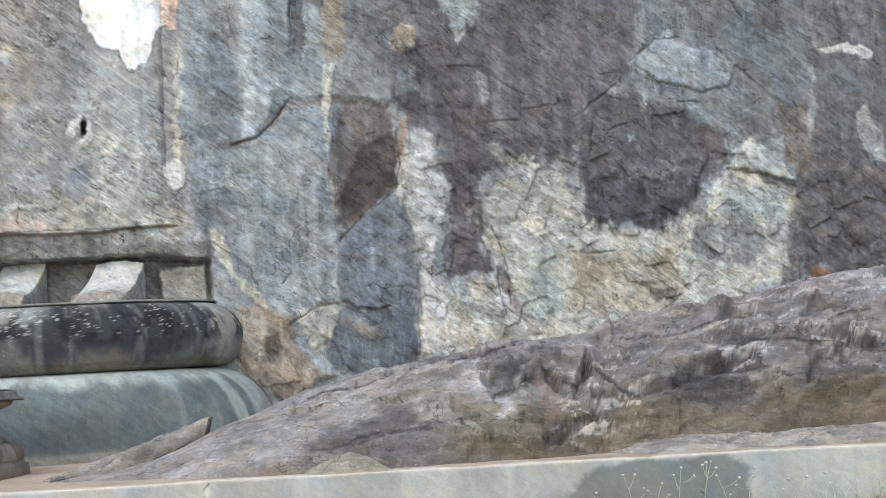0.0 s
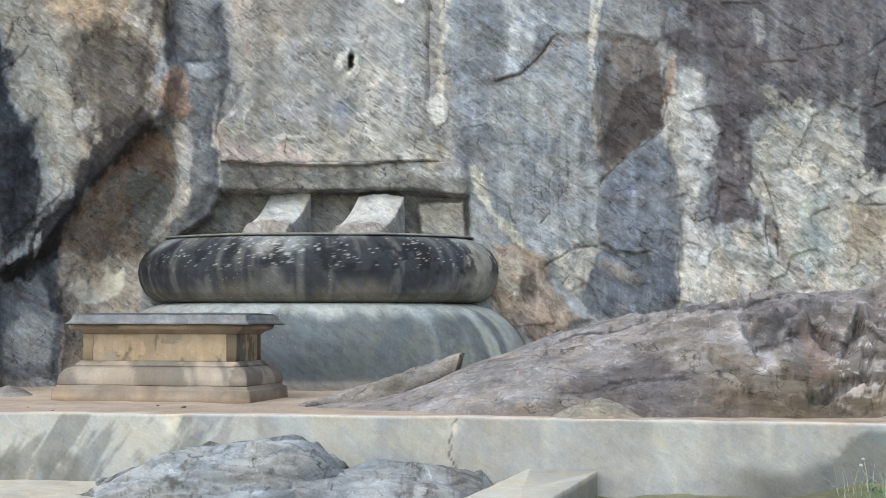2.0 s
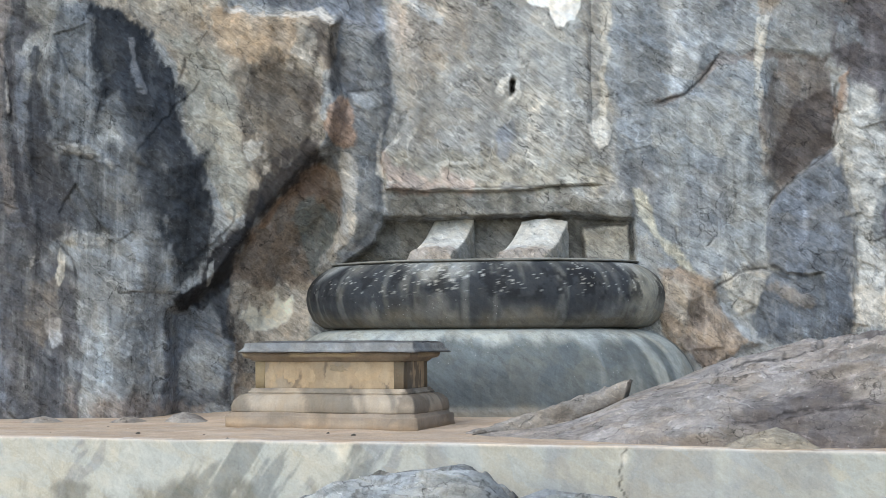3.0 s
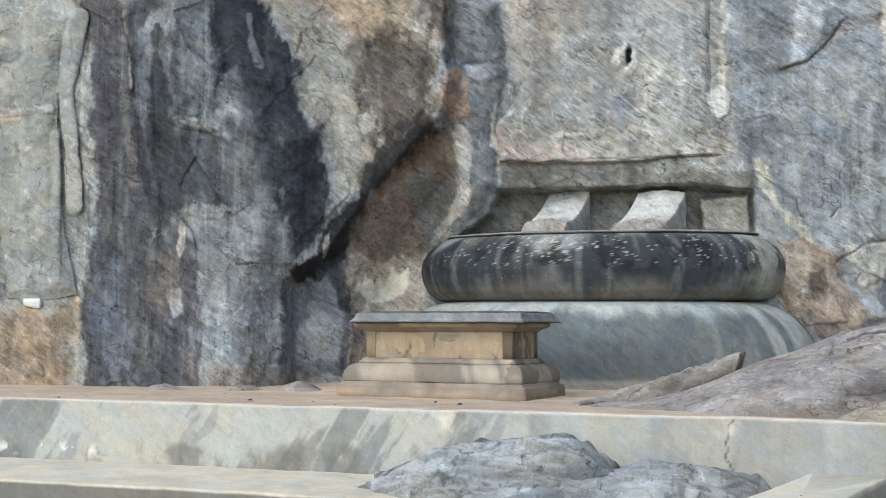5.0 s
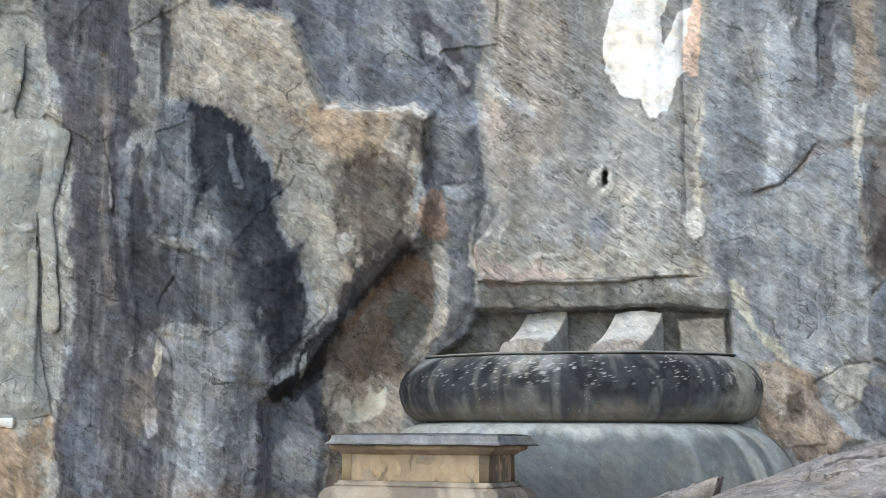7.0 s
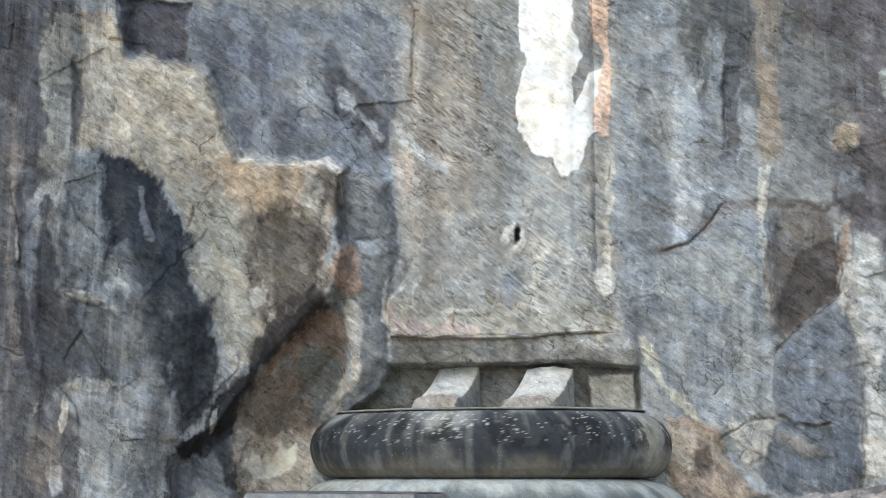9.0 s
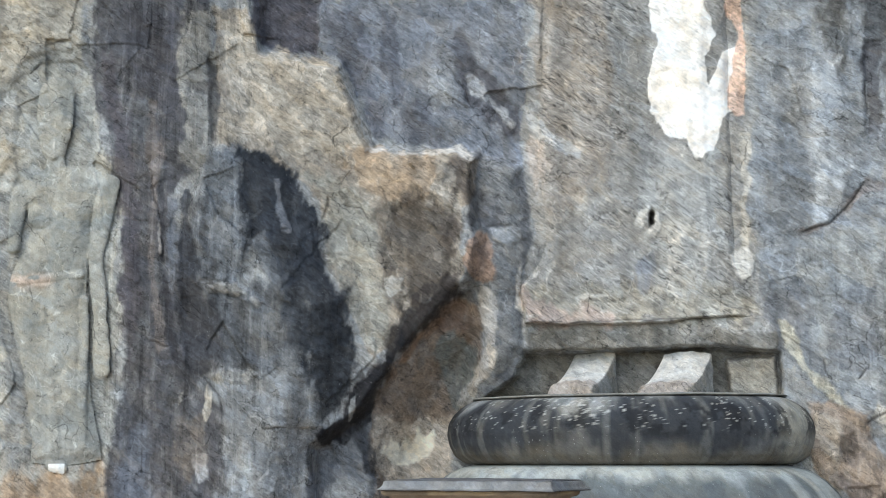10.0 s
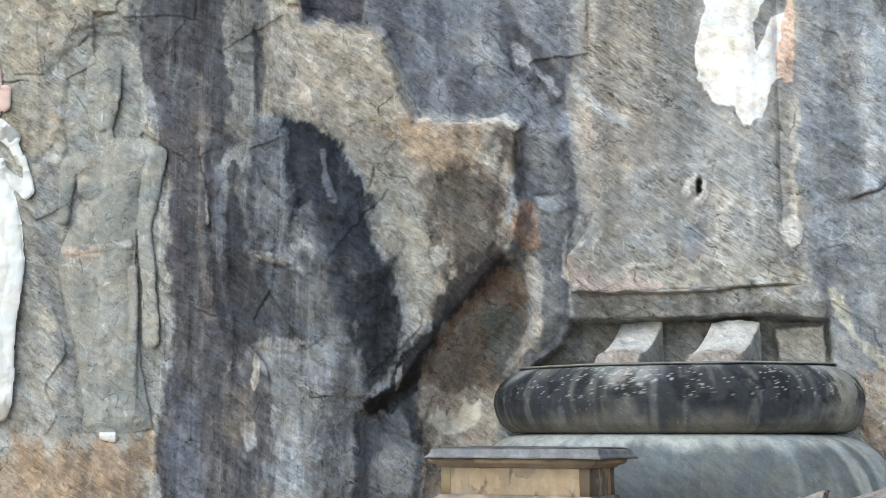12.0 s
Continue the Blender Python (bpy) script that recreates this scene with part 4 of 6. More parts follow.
STAINS_SHADE.append(((58, 56, 60), 0.6, 0.18, -0.03, 0.1, [(4.82, 4.89), (5.49, 5.10), (6.33, 4.96), (7.17, 4.81), (7.27, 4.55), (6.63, 4.18), (6.13, 3.93), (5.30, 4.05), (4.87, 4.39)]))  # boss black foot
STAINS_SHADE.append(((164, 168, 170), 0.8, 0.04, 0, 0.1, [(5.73, 5.98), (5.98, 6.01), (6.00, 5.79), (5.80, 5.71)]))  # boss grey spot
STAINS_SHADE.append(((90, 78, 74), 0.7, 0.08, 0, 0.1, [(7.26, 6.00), (7.92, 5.74), (7.95, 5.32), (7.45, 5.28), (7.23, 5.58)]))  # boss right stain
STAINS_SHADE.append(((158, 163, 168), 0.7, 0.09, 0.07, 0.05, [(6.02, 7.47), (6.42, 7.88), (6.86, 8.00), (7.27, 7.75), (7.83, 7.65), (8.27, 7.40), (8.08, 6.95), (7.45, 6.84), (6.97, 6.97), (6.48, 7.10)]))  # pale slab
STAINS_SHADE.append(((132, 136, 140), 0.7, 0.1, 0.02, 0.1, [(6.13, 7.22), (8.21, 6.94), (8.66, 6.33), (8.12, 5.86), (6.93, 6.49), (6.21, 6.74)]))  # slab foot grey
STAINS_SHADE.append(((178, 178, 174), 0.85, 0.05, 0.06, 0.05, [(7.88, 5.21), (8.49, 5.79), (8.84, 5.54), (9.41, 4.86), (9.04, 4.89), (8.43, 5.15)]))  # white facet
STAINS_SHADE.append(((96, 94, 92), 0.7, 0.05, -0.06, 0.05, [(8.18, 5.14), (8.68, 5.06), (9.41, 4.80), (9.27, 4.62), (8.66, 4.82)]))  # facet shade
STAINS_SHADE.append(((104, 108, 112), 0.7, 0.12, 0, 0.1, [(8.39, 9.26), (10.18, 9.25), (10.00, 7.28), (9.43, 6.55), (8.70, 6.81), (8.25, 7.55)]))  # slate flank
STAINS_SHADE.append(((118, 106, 96), 0.7, 0.1, 0, 0.1, [(9.17, 6.44), (9.81, 6.48), (9.83, 5.33), (9.53, 4.73), (9.20, 5.35)]))  # rust brow
STAINS_SHADE.append(((88, 85, 87), 0.8, 0.35, 0.03, 0.15, [(9.69, 5.09), (11.86, 5.02), (11.66, 2.97), (9.61, 2.82), (9.04, 2.72), (9.00, 3.68), (9.50, 4.37)]))  # right dark
STAINS_SHADE.append(((98, 100, 103), 0.7, 0.12, 0, 0.1, [(10.15, 7.52), (12.06, 7.11), (11.87, 5.15), (10.58, 5.18), (9.92, 6.30)]))  # right grey plane
STAINS_SHADE.append(((164, 164, 162), 0.7, 0.04, 0.02, 0.04, [(10.81, 6.28), (11.08, 6.39), (11.40, 5.65), (11.46, 5.16), (11.11, 5.29)]))  # right pale edge
STAINS_SHADE.append(((122, 88, 70), 0.85, 0.05, 0.05, 0.05, [(9.57, 3.00), (9.89, 3.07), (10.13, 2.91), (9.86, 2.75), (9.55, 2.80)]))  # rust knot
STAINS_SHADE.append((None, 0, 0.1, -0.85, 0.5, [(-10.1, -1.6), (-10.0, 1.6), (-9.6, 2.9), (-9.1, 3.6), (-8.6, 3.9), (-8.35, 3.2), (-8.2, 2.7), (-7.0, 2.6), (-7.0, -1.6)]))  # hollow beside the pedestal
CRACKS = []
CRACKS.append((0.03, [(-12.87, 5.79), (-12.79, 6.06), (-12.65, 6.22), (-12.37, 6.29), (-12.02, 6.23)]))
CRACKS.append((0.03, [(-13.77, 3.41), (-13.54, 3.27), (-13.36, 3.02), (-13.20, 2.69), (-13.10, 2.36)]))
CRACKS.append((0.02, [(-9.74, 6.81), (-9.67, 6.58), (-9.84, 6.47), (-10.01, 6.61)]))
CRACKS.append((0.018, [(-10.94, 6.73), (-10.61, 6.70), (-10.44, 6.43)]))
CRACKS.append((0.02, [(-12.42, 2.35), (-11.99, 2.35)]))
CRACKS.append((0.02, [(-13.69, 5.18), (-13.36, 5.15), (-13.02, 4.94)]))
CRACKS.append((0.035, [(-11.27, 6.85), (-11.40, 6.28), (-11.31, 5.71)]))
CRACKS.append((0.02, [(-15.25, 4.40), (-14.79, 4.11), (-14.34, 3.93)]))
CRACKS.append((0.02, [(-14.77, 7.41), (-14.58, 6.58), (-14.47, 5.77)]))
CRACKS.append((0.04, [(-17.90, 9.74), (-17.43, 9.97), (-16.97, 10.28), (-16.56, 10.36)]))
CRACKS.append((0.025, [(-17.30, 9.66), (-17.13, 9.83), (-16.48, 9.87)]))
CRACKS.append((0.025, [(-18.93, 8.92), (-18.36, 8.92)]))
CRACKS.append((0.02, [(-7.61, 4.47), (-6.98, 4.35), (-5.53, 4.36), (-4.47, 4.40)]))
CRACKS.append((0.015, [(-15.95, 6.62), (-15.97, 5.56), (-15.88, 4.41)]))
CRACKS.append((0.02, [(-10.62, 8.46), (-10.34, 7.93)]))
CRACKS.append((0.02, [(-8.96, 9.58), (-8.64, 9.10), (-8.37, 8.50)]))
CRACKS.append((0.03, [(-2.38, 5.85), (-2.05, 5.96), (-1.80, 6.06), (-1.37, 6.45), (-1.13, 6.81)]))
CRACKS.append((0.03, [(-1.27, 2.35), (-1.04, 2.56), (-0.76, 2.69), (-0.32, 2.69)]))
CRACKS.append((0.025, [(-0.20, 3.98), (0.04, 4.25), (0.45, 4.57), (0.96, 4.98)]))
CRACKS.append((0.03, [(0.93, 5.13), (1.02, 5.47), (1.01, 6.16)]))
CRACKS.append((0.03, [(4.92, 6.47), (5.37, 6.82), (5.60, 7.02)]))
CRACKS.append((0.022, [(5.37, 6.78), (5.72, 6.63)]))
CRACKS.append((0.022, [(4.91, 5.35), (5.01, 5.94), (5.10, 6.35)]))
CRACKS.append((0.025, [(5.37, 6.02), (5.69, 6.18), (6.18, 6.21)]))
CRACKS.append((0.03, [(5.24, 4.93), (5.60, 5.01), (5.90, 4.95)]))
CRACKS.append((0.035, [(8.06, 5.14), (8.67, 5.00), (9.40, 4.76)]))
CRACKS.append((0.02, [(7.27, 4.55), (7.66, 4.74), (7.94, 5.20)]))
CRACKS.append((0.025, [(6.16, 7.64), (6.55, 7.94), (7.04, 7.98)]))
CRACKS.append((0.02, [(6.94, 6.61), (7.43, 6.57), (7.54, 6.41)]))
CRACKS.append((0.02, [(1.53, 7.72), (1.95, 7.07), (2.15, 6.48), (2.36, 5.66)]))
CRACKS.append((0.03, [(-1.03, 9.09), (-1.02, 8.16)]))
CRACKS.append((0.02, [(3.30, 7.04), (3.69, 6.80)]))
CRACKS.append((0.02, [(2.89, 3.23), (2.96, 2.54), (3.74, 1.93)]))
CRACKS.append((0.03, [(4.43, 3.62), (5.02, 3.48), (5.38, 3.52)]))
CRACKS.append((0.025, [(5.88, 3.80), (6.25, 3.88), (6.50, 4.01)]))
CRACKS.append((0.02, [(3.88, 4.11), (4.24, 4.27)]))
CRACKS.append((0.03, [(6.39, 2.49), (6.76, 2.59)]))
CRACKS.append((0.02, [(2.83, 4.14), (3.12, 3.22), (3.14, 2.53)]))
CRACKS.append((0.018, [(8.68, 6.57), (9.13, 5.95), (9.32, 5.22)]))
CRACKS.append((0.02, [(-0.32, 2.69), (0.12, 2.54), (0.68, 2.59)]))
CRACKS.append((0.02, [(-2.78, 4.02), (-2.04, 3.55), (-1.89, 3.21)]))
CRACKS.append((0.02, [(-1.40, 3.19), (-1.04, 3.73), (-0.92, 4.06)]))


def rock_field(x, z):
    """Relief and tint of the natural face at (x, z)."""
    wx = x + 0.035 * fbm(x, z, 0.9, 4, 11) + 0.02 * fbm(x, z, 0.15, 2, 15)
    wz = z + 0.035 * fbm(x, z, 0.9, 4, 21) + 0.02 * fbm(x, z, 0.15, 2, 25)
    out = 0.14 * fbm(x, z, 3.2, 2, 31) + 0.035 * ridge(wx, wz * 0.8, 1.3, 3, 41) + 0.012 * fbm(x + z * 0.5, z - x * 0.3, 0.4, 4, 51)
    slant = x * 0.57 + z * 0.82  # tool marks fall to the right
    out = out + 0.07 * facets(wx + 0.3 * wz, wz * 0.7, 0.9, 61) * smooth(-0.2, 0.5, fbm(x, z, 2.2, 2, 63)) + 0.022 * facets(wx + 0.5 * wz, wz, 0.33, 71) * smooth(-0.3, 0.4, fbm(x, z, 1.4, 2, 73)) + 0.010 * vnoise(slant * 9, (x * 0.82 - z * 0.57) * 1.1, 81) + 0.008 * fbm(x * 4, z * 0.5, 0.8, 3, 83)
    broken = smooth(-1.5, 0.5, x) * (1 - smooth(5.0, 6.5, z))
    broken = broken * (1 - 0.85 * smooth(-0.6, -0.2, x) * (1 - smooth(1.1, 1.5, x)))  # the leaf-shaped slab is smooth
    out = out + broken * (0.08 * facets(wx + 0.2 * wz, wz, 0.55, 75) + 0.035 * facets(wx, wz + 0.3 * wx, 0.24, 77) + 0.012 * ridge(wx, wz, 0.35, 3, 79))
    col = np.broadcast_to(lin((138, 140, 141)), x.shape + (3,)).copy()
    cx = wx + 0.05 * fbm(x, z * 0.4, 0.45, 5, 13, 0.68)
    cz = wz + 0.07 * fbm(x, z * 0.4, 0.45, 5, 23, 0.68)
    for i, (c, strength, soft, rel, rsoft, outline) in enumerate(STAINS_SHADE):
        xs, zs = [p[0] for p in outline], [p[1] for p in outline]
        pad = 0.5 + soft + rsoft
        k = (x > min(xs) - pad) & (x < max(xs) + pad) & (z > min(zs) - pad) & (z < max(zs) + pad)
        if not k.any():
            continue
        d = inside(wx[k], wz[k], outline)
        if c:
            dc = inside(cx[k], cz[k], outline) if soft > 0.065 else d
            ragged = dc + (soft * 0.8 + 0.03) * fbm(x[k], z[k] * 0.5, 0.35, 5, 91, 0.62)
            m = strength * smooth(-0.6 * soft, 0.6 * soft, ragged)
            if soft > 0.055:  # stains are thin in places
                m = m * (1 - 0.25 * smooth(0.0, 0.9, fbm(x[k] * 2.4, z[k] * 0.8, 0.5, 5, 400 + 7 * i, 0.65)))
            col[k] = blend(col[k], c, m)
        if rel:
            out[k] += rel * smooth(-rsoft, rsoft, d)
    for width, line in CRACKS:
        xs, zs = [p[0] for p in line], [p[1] for p in line]
        k = (x > min(xs) - 0.4) & (x < max(xs) + 0.4) & (z > min(zs) - 0.4) & (z < max(zs) + 0.4)
        d = along(x[k] + 0.04 * fbm(x[k], z[k], 0.25, 2, 95), z[k] + 0.04 * fbm(x[k], z[k], 0.25, 2, 97), line)
        m = (1 - smooth(width * 0.3, width * 1.1, d)) * smooth(-0.7, 0.1, fbm(x[k], z[k], 0.5, 3, 99))
        out[k] -= 0.035 * m
        col[k] = blend(col[k], (62, 58, 58), 0.6 * m)
    # water runs and slanted bands in the colour
    run = fbm(x * 3.2, z * 0.22, 0.9, 4, 101)
    band = fbm((x * 0.82 - z * 0.57) * 0.35, slant * 2.2, 0.5, 4, 111)
    col *= np.clip(1 + 0.16 * run + 0.08 * band + 0.15 * fbm(x, z, 0.2, 4, 121, 0.7), 0.3, 2.0)[..., None]
    grey = col.mean(axis=-1, keepdims=True)
    return out, grey + 0.85 * (col - grey)


STEP = 0.025
gx, gz = np.arange(-20.2, 13.2, STEP), np.arange(-0.6, 12.4, STEP)
X, Z = np.meshgrid(gx, gz)
OUT, COL = rock_field(X, Z)
ROBE = [(-7.07, 15.4), (-7.29, 10.56), (-7.50, 8.23), (-7.35, 5.94), (-7.61, 5.05), (-7.51, 4.3), (-5.32, 4.25), (-4.04, 4.36), (-3.09, 4.32), (-3.07, 6.89), (-3.05, 10.25), (-2.89, 15.0)]
rb = inside(X + 0.03 * fbm(X, Z, 0.5, 3, 131), Z + 0.02 * fbm(X, Z, 0.4, 3, 133), ROBE)
cliff_out = OUT - 0.30 * smooth(0.6, 1.0, rb)
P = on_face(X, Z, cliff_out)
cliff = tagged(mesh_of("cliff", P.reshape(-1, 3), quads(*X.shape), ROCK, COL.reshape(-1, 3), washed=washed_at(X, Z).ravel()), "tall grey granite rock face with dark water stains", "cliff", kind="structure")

# the face goes on above and to both sides
far = []
for i, (x0, x1, z0, z1, n, m) in enumerate(((-60, -20.0, -1, 22, 90, 50), (13.0, 60, -1, 22, 90, 50), (-20.2, 13.2, 12.2, 22, 110, 30))):
    u, v = np.meshgrid(np.linspace(x0, x1, n), np.linspace(z0, z1, m))
    o = 0.5 * fbm(u, v, 3.0, 4, 141 + i) + (1.4 if x1 < -19 else 0.5)
    yy = np.where(u < -20, 20.4 - 0.12 * (u + 20), np.where(u > 13, 26 - 0.35 * (u - 13), face_line(u)))
    p = np.stack([u, yy - o + 0.25 * np.maximum(v - 12, 0), v], -1)
    t = np.broadcast_to(lin((122, 122, 122)), u.shape + (3,)) * (1 + 0.25 * fbm(u * 2, v * 0.4, 1.5, 4, 151))[..., None]
    tagged(mesh_of("cliff_continuation", p.reshape(-1, 3), quads(*u.shape), ROCK, t.reshape(-1, 3)), "rough grey granite rock face beside the carvings", "cliff", kind="structure")

# ---- great standing figure: robe hem and feet ----
c0, c1 = np.searchsorted(gx, -8.1), np.searchsorted(gx, -2.5)
r0 = np.searchsorted(gz, 4.0)
rx, rz, rd, ro, rc = X[r0:, c0:c1], Z[r0:, c0:c1], rb[r0:, c0:c1], OUT[r0:, c0:c1], COL[r0:, c0:c1]
right = smooth(-3.9, -3.1, rx)
lift = -0.30 + (0.46 - 0.22 * right) * smooth(-0.05, 0.06 + 0.40 * smooth(4.9, 5.6, rz) + 0.5 * right * smooth(4.8, 5.4, rz), rd)
fold = 0.05 * np.exp(-((rx + 4.05) / 0.10) ** 2) * smooth(4.4, 5.2, rz) + 0.07 * np.exp(-((rx + 5.2 - 0.02 * (rz - 5)) / 0.5) ** 2) * smooth(5, 7, rz)
hem = 0.10 * (1 - smooth(0.05, 0.35, rz - 4.3 - 0.06 * np.sin(rx * 1.7)))
hx, hz = -5.07, 6.34
hole = np.exp(-(((rx - hx + 0.03 * fbm(rx, rz, 0.12, 2, 135)) / 0.06) ** 2 + ((rz - hz + 0.04 * fbm(rx, rz, 0.15, 2, 137)) / 0.14) ** 2) ** 2)
ro = (0.55 + 0.45 * right * smooth(4.6, 5.4, rz)) * ro + lift + fold + hem - 0.35 * hole + 0.05 * np.exp(-(((rx - hx) / 0.2) ** 2 + ((rz - hz) / 0.3) ** 2))
rc = blend(rc, (45, 44, 44), 0.85 * np.minimum(1, hole * 1.2))
keep = rd > -0.06
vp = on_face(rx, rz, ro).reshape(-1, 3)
used = np.zeros(vp.shape[0], bool)
fq = quads(*rx.shape, keep=keep)
used[fq.ravel()] = True
remap = np.cumsum(used) - 1
verts, tints, faces = [vp[used]], [rc.reshape(-1, 3)[used]], [remap[fq]]
n0 = int(used.sum())


def foot(x0, x1, shift, yb, yf, zb, zf, zbase, seed):
    """A worn stone foot: sloping, gently rounded instep with steep flanks."""
    s, a = np.meshgrid(np.linspace(0, 1, 46), np.linspace(0, 1, 44), indexing="ij")
    top = zb + (zf - zb) * (s ** 0.85) - 0.10 * np.sin(np.pi * s)
    toe = np.sqrt(np.clip(1 - (np.clip(s - 0.90, 0, 1) / 0.10) ** 2, 0, 1))
    top = zbase + (top - zbase) * toe
    prof = np.clip((a - 0.24) / 0.52, 0, 1)
    side = np.where(a < 0.24, a / 0.24, np.where(a > 0.76, (1 - a) / 0.24, 1.0))
    xx = x0 + (x1 - x0) * prof + shift * s
    zz = zbase + (top - 0.05 * (2 * prof - 1) ** 4 - zbase) * np.sin(side * np.pi / 2)
    xx = xx + np.where(a < 0.24, -0.05 * (1 - side), np.where(a > 0.76, 0.05 * (1 - side), 0))
    yy = yb + (yf - yb) * s
    rough = 0.015 * fbm(xx * 1.3, yy + zz, 0.18, 3, seed) + 0.045 * facets(xx + zz, yy * 1.5, 0.14, seed + 7) * smooth(0.66, 0.82, s)
    p = np.stack([xx + rough, yy - rough, np.maximum(zbase, zz + rough)], -1)
    c = np.broadcast_to(lin((190, 188, 183)), s.shape + (3,)) * (1 + 0.07 * fbm(xx, yy, 0.2, 3, seed + 3))[..., None]
    c = blend(c, (146, 137, 130), 0.8 * smooth(0.66, 0.8, s))
    # the right flank's shade is put into the tint
    c = blend(c, (134, 132, 126), 0.7 * smooth(0.75, 0.85, a))
    return p.reshape(-1, 3), c.reshape(-1, 3), quads(46, 44)


for args in ((-6.72, -5.92, -0.20, 24.75, 23.55, 3.80, 3.10, 2.90, 201), (-4.96, -4.06, -0.26, 24.75, 23.50, 3.74, 3.04, 2.88, 231)):
    p, c, f = foot(*args)
    verts.append(p), tints.append(c), faces.append(f + n0)
    n0 += len(p)
tagged(mesh_of("giant_standing_statue", np.concatenate(verts), np.concatenate(faces), CARVED, np.concatenate(tints), washed=np.where(np.arange(n0) < len(verts[0]), 0.05, 1.0)),
       "colossal rock-cut standing figure with pale feet", "statue")


# ---- pedestal under the feet ----
def turned(name, profile, cx, cy, rx, ry, tint, mat, parent, label="", seed=0, wob=0.02, cols=420):
    """A moulding turned on an oval plan, from (radius, height) pairs."""
    pr = np.array(profile)
    d = np.r_[0, np.cumsum(np.hypot(*np.diff(pr, axis=0).T))]
    s = np.linspace(0, d[-1], max(12, int(d[-1] * 60)))
    r, z = np.interp(s, d, pr[:, 0]), np.interp(s, d, pr[:, 1])
    ker = np.ones(5) / 5
    r2, z2 = np.convolve(np.pad(r, 2, "edge"), ker, "valid"), np.convolve(np.pad(z, 2, "edge"), ker, "valid")
    a = np.linspace(0, 2 * np.pi, cols, endpoint=False)
    R, A = np.meshgrid(r2, a, indexing="ij")
    Zz = np.broadcast_to(z2[:, None], R.shape)
    arc = A * rx
    R = R + wob * (fbm(arc, Zz, 1.4, 3, seed) * 0.6 + 0.25 * fbm(arc, Zz, 0.3, 3, seed + 5)) / rx
    ca, sa = np.cos(A), np.sin(A)
    x, y = cx + rx * R * np.sign(ca) * np.abs(ca) ** 0.94, cy + ry * R * np.sign(sa) * np.abs(sa) ** 0.94
    y = y + 0.035 * (x - cx - np.sqrt((x - cx) ** 2 + 1.5))
    p = np.stack([x, y, Zz + 0.2 * wob * fbm(arc, Zz, 0.8, 3, seed + 9)], -1)
    c = tint(x, Zz, arc)
    ob = mesh_of(name, p.reshape(-1, 3), quads(*R.shape, wrap=True), mat, c.reshape(-1, 3), parent)
    return tagged(ob, label) if label else ob


def cushion_tint(x, z, arc):
    c = np.broadcast_to(lin((98, 98, 97)), x.shape + (3,)).copy()
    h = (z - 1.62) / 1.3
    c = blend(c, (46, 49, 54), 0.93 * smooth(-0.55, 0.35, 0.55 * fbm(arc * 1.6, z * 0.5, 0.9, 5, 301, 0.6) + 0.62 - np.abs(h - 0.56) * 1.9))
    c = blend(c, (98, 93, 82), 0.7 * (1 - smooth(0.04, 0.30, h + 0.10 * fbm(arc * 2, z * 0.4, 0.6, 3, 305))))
    # highlight on the upper curve, painted as a pale tint
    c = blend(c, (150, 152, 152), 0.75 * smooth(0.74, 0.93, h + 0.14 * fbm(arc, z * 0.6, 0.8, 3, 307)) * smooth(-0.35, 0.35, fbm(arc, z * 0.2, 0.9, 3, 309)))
    c = blend(c, (150, 148, 138), 0.85 * smooth(-2.95, -2.45, x + 0.15 * fbm(arc, z, 0.4, 3, 311)))
    c = blend(c, (134, 134, 128), 0.7 * (1 - smooth(-9.45, -9.0, x)))
    c = blend(c, (112, 112, 108), 0.45 * smooth(0.1, 0.7, fbm(arc * 3.0, z * 0.35, 0.5, 5, 313, 0.6)))
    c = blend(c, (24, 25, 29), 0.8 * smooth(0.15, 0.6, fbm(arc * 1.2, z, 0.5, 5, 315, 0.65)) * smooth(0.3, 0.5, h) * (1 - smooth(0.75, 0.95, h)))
    c = blend(c, (196, 197, 194), 0.5 * smooth(1.0, 1.2, fbm(arc, z, 0.055, 4, 317, 0.75) + 0.35 * fbm(arc, z, 0.9, 3, 319)) * smooth(0.4, 0.6, h))
    return c


def drum_tint(x, z, arc):
    c = np.broadcast_to(lin((100, 105, 106)), x.shape + (3,)).copy()
    c = blend(c, (84, 89, 92), 0.8 * smooth(-0.2, 0.5, fbm(arc, z, 1.3, 4, 321)))
    low = fbm(arc * 2.4, z * 0.25, 0.8, 4, 325)
    c = blend(c, (166, 170, 168), 0.9 * smooth(1.2, 1.5, z + 0.14 * low))
    c = blend(c, (162, 165, 160), 0.75 * smooth(-3.0, -2.2, x) * smooth(-0.5, 0.35, low))
    c = blend(c, (134, 138, 138), 0.6 * smooth(0.45, 0.9, low) * smooth(0.2, 0.9, z))
    c = blend(c, (150, 142, 128), 0.6 * (1 - smooth(0.05, 0.28, z + 0.05 * low)))
    return c


pedestal = thing("pedestal", "rock-cut round pedestal, black-stained cushion moulding over a grey drum", "pedestal")
PX, PY, PRX, PRY = -5.70, 24.75, 3.54, 1.85
cushion = [(0.80, 1.60), (0.90, 1.64), (0.955, 1.78), (0.985, 1.98), (1.0, 2.2), (0.990, 2.40), (0.962, 2.57), (0.92, 2.70), (0.88, 2.79), (0.83, 2.85), (0.2, 2.86)]
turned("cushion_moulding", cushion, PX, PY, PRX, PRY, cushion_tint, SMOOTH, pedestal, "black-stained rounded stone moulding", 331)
slab_tint = lambda x, z, arc: np.broadcast_to(lin((124, 124, 120)), x.shape + (3,)) * (1 + 0.2 * fbm(arc, z, 0.3, 3, 335))[..., None]
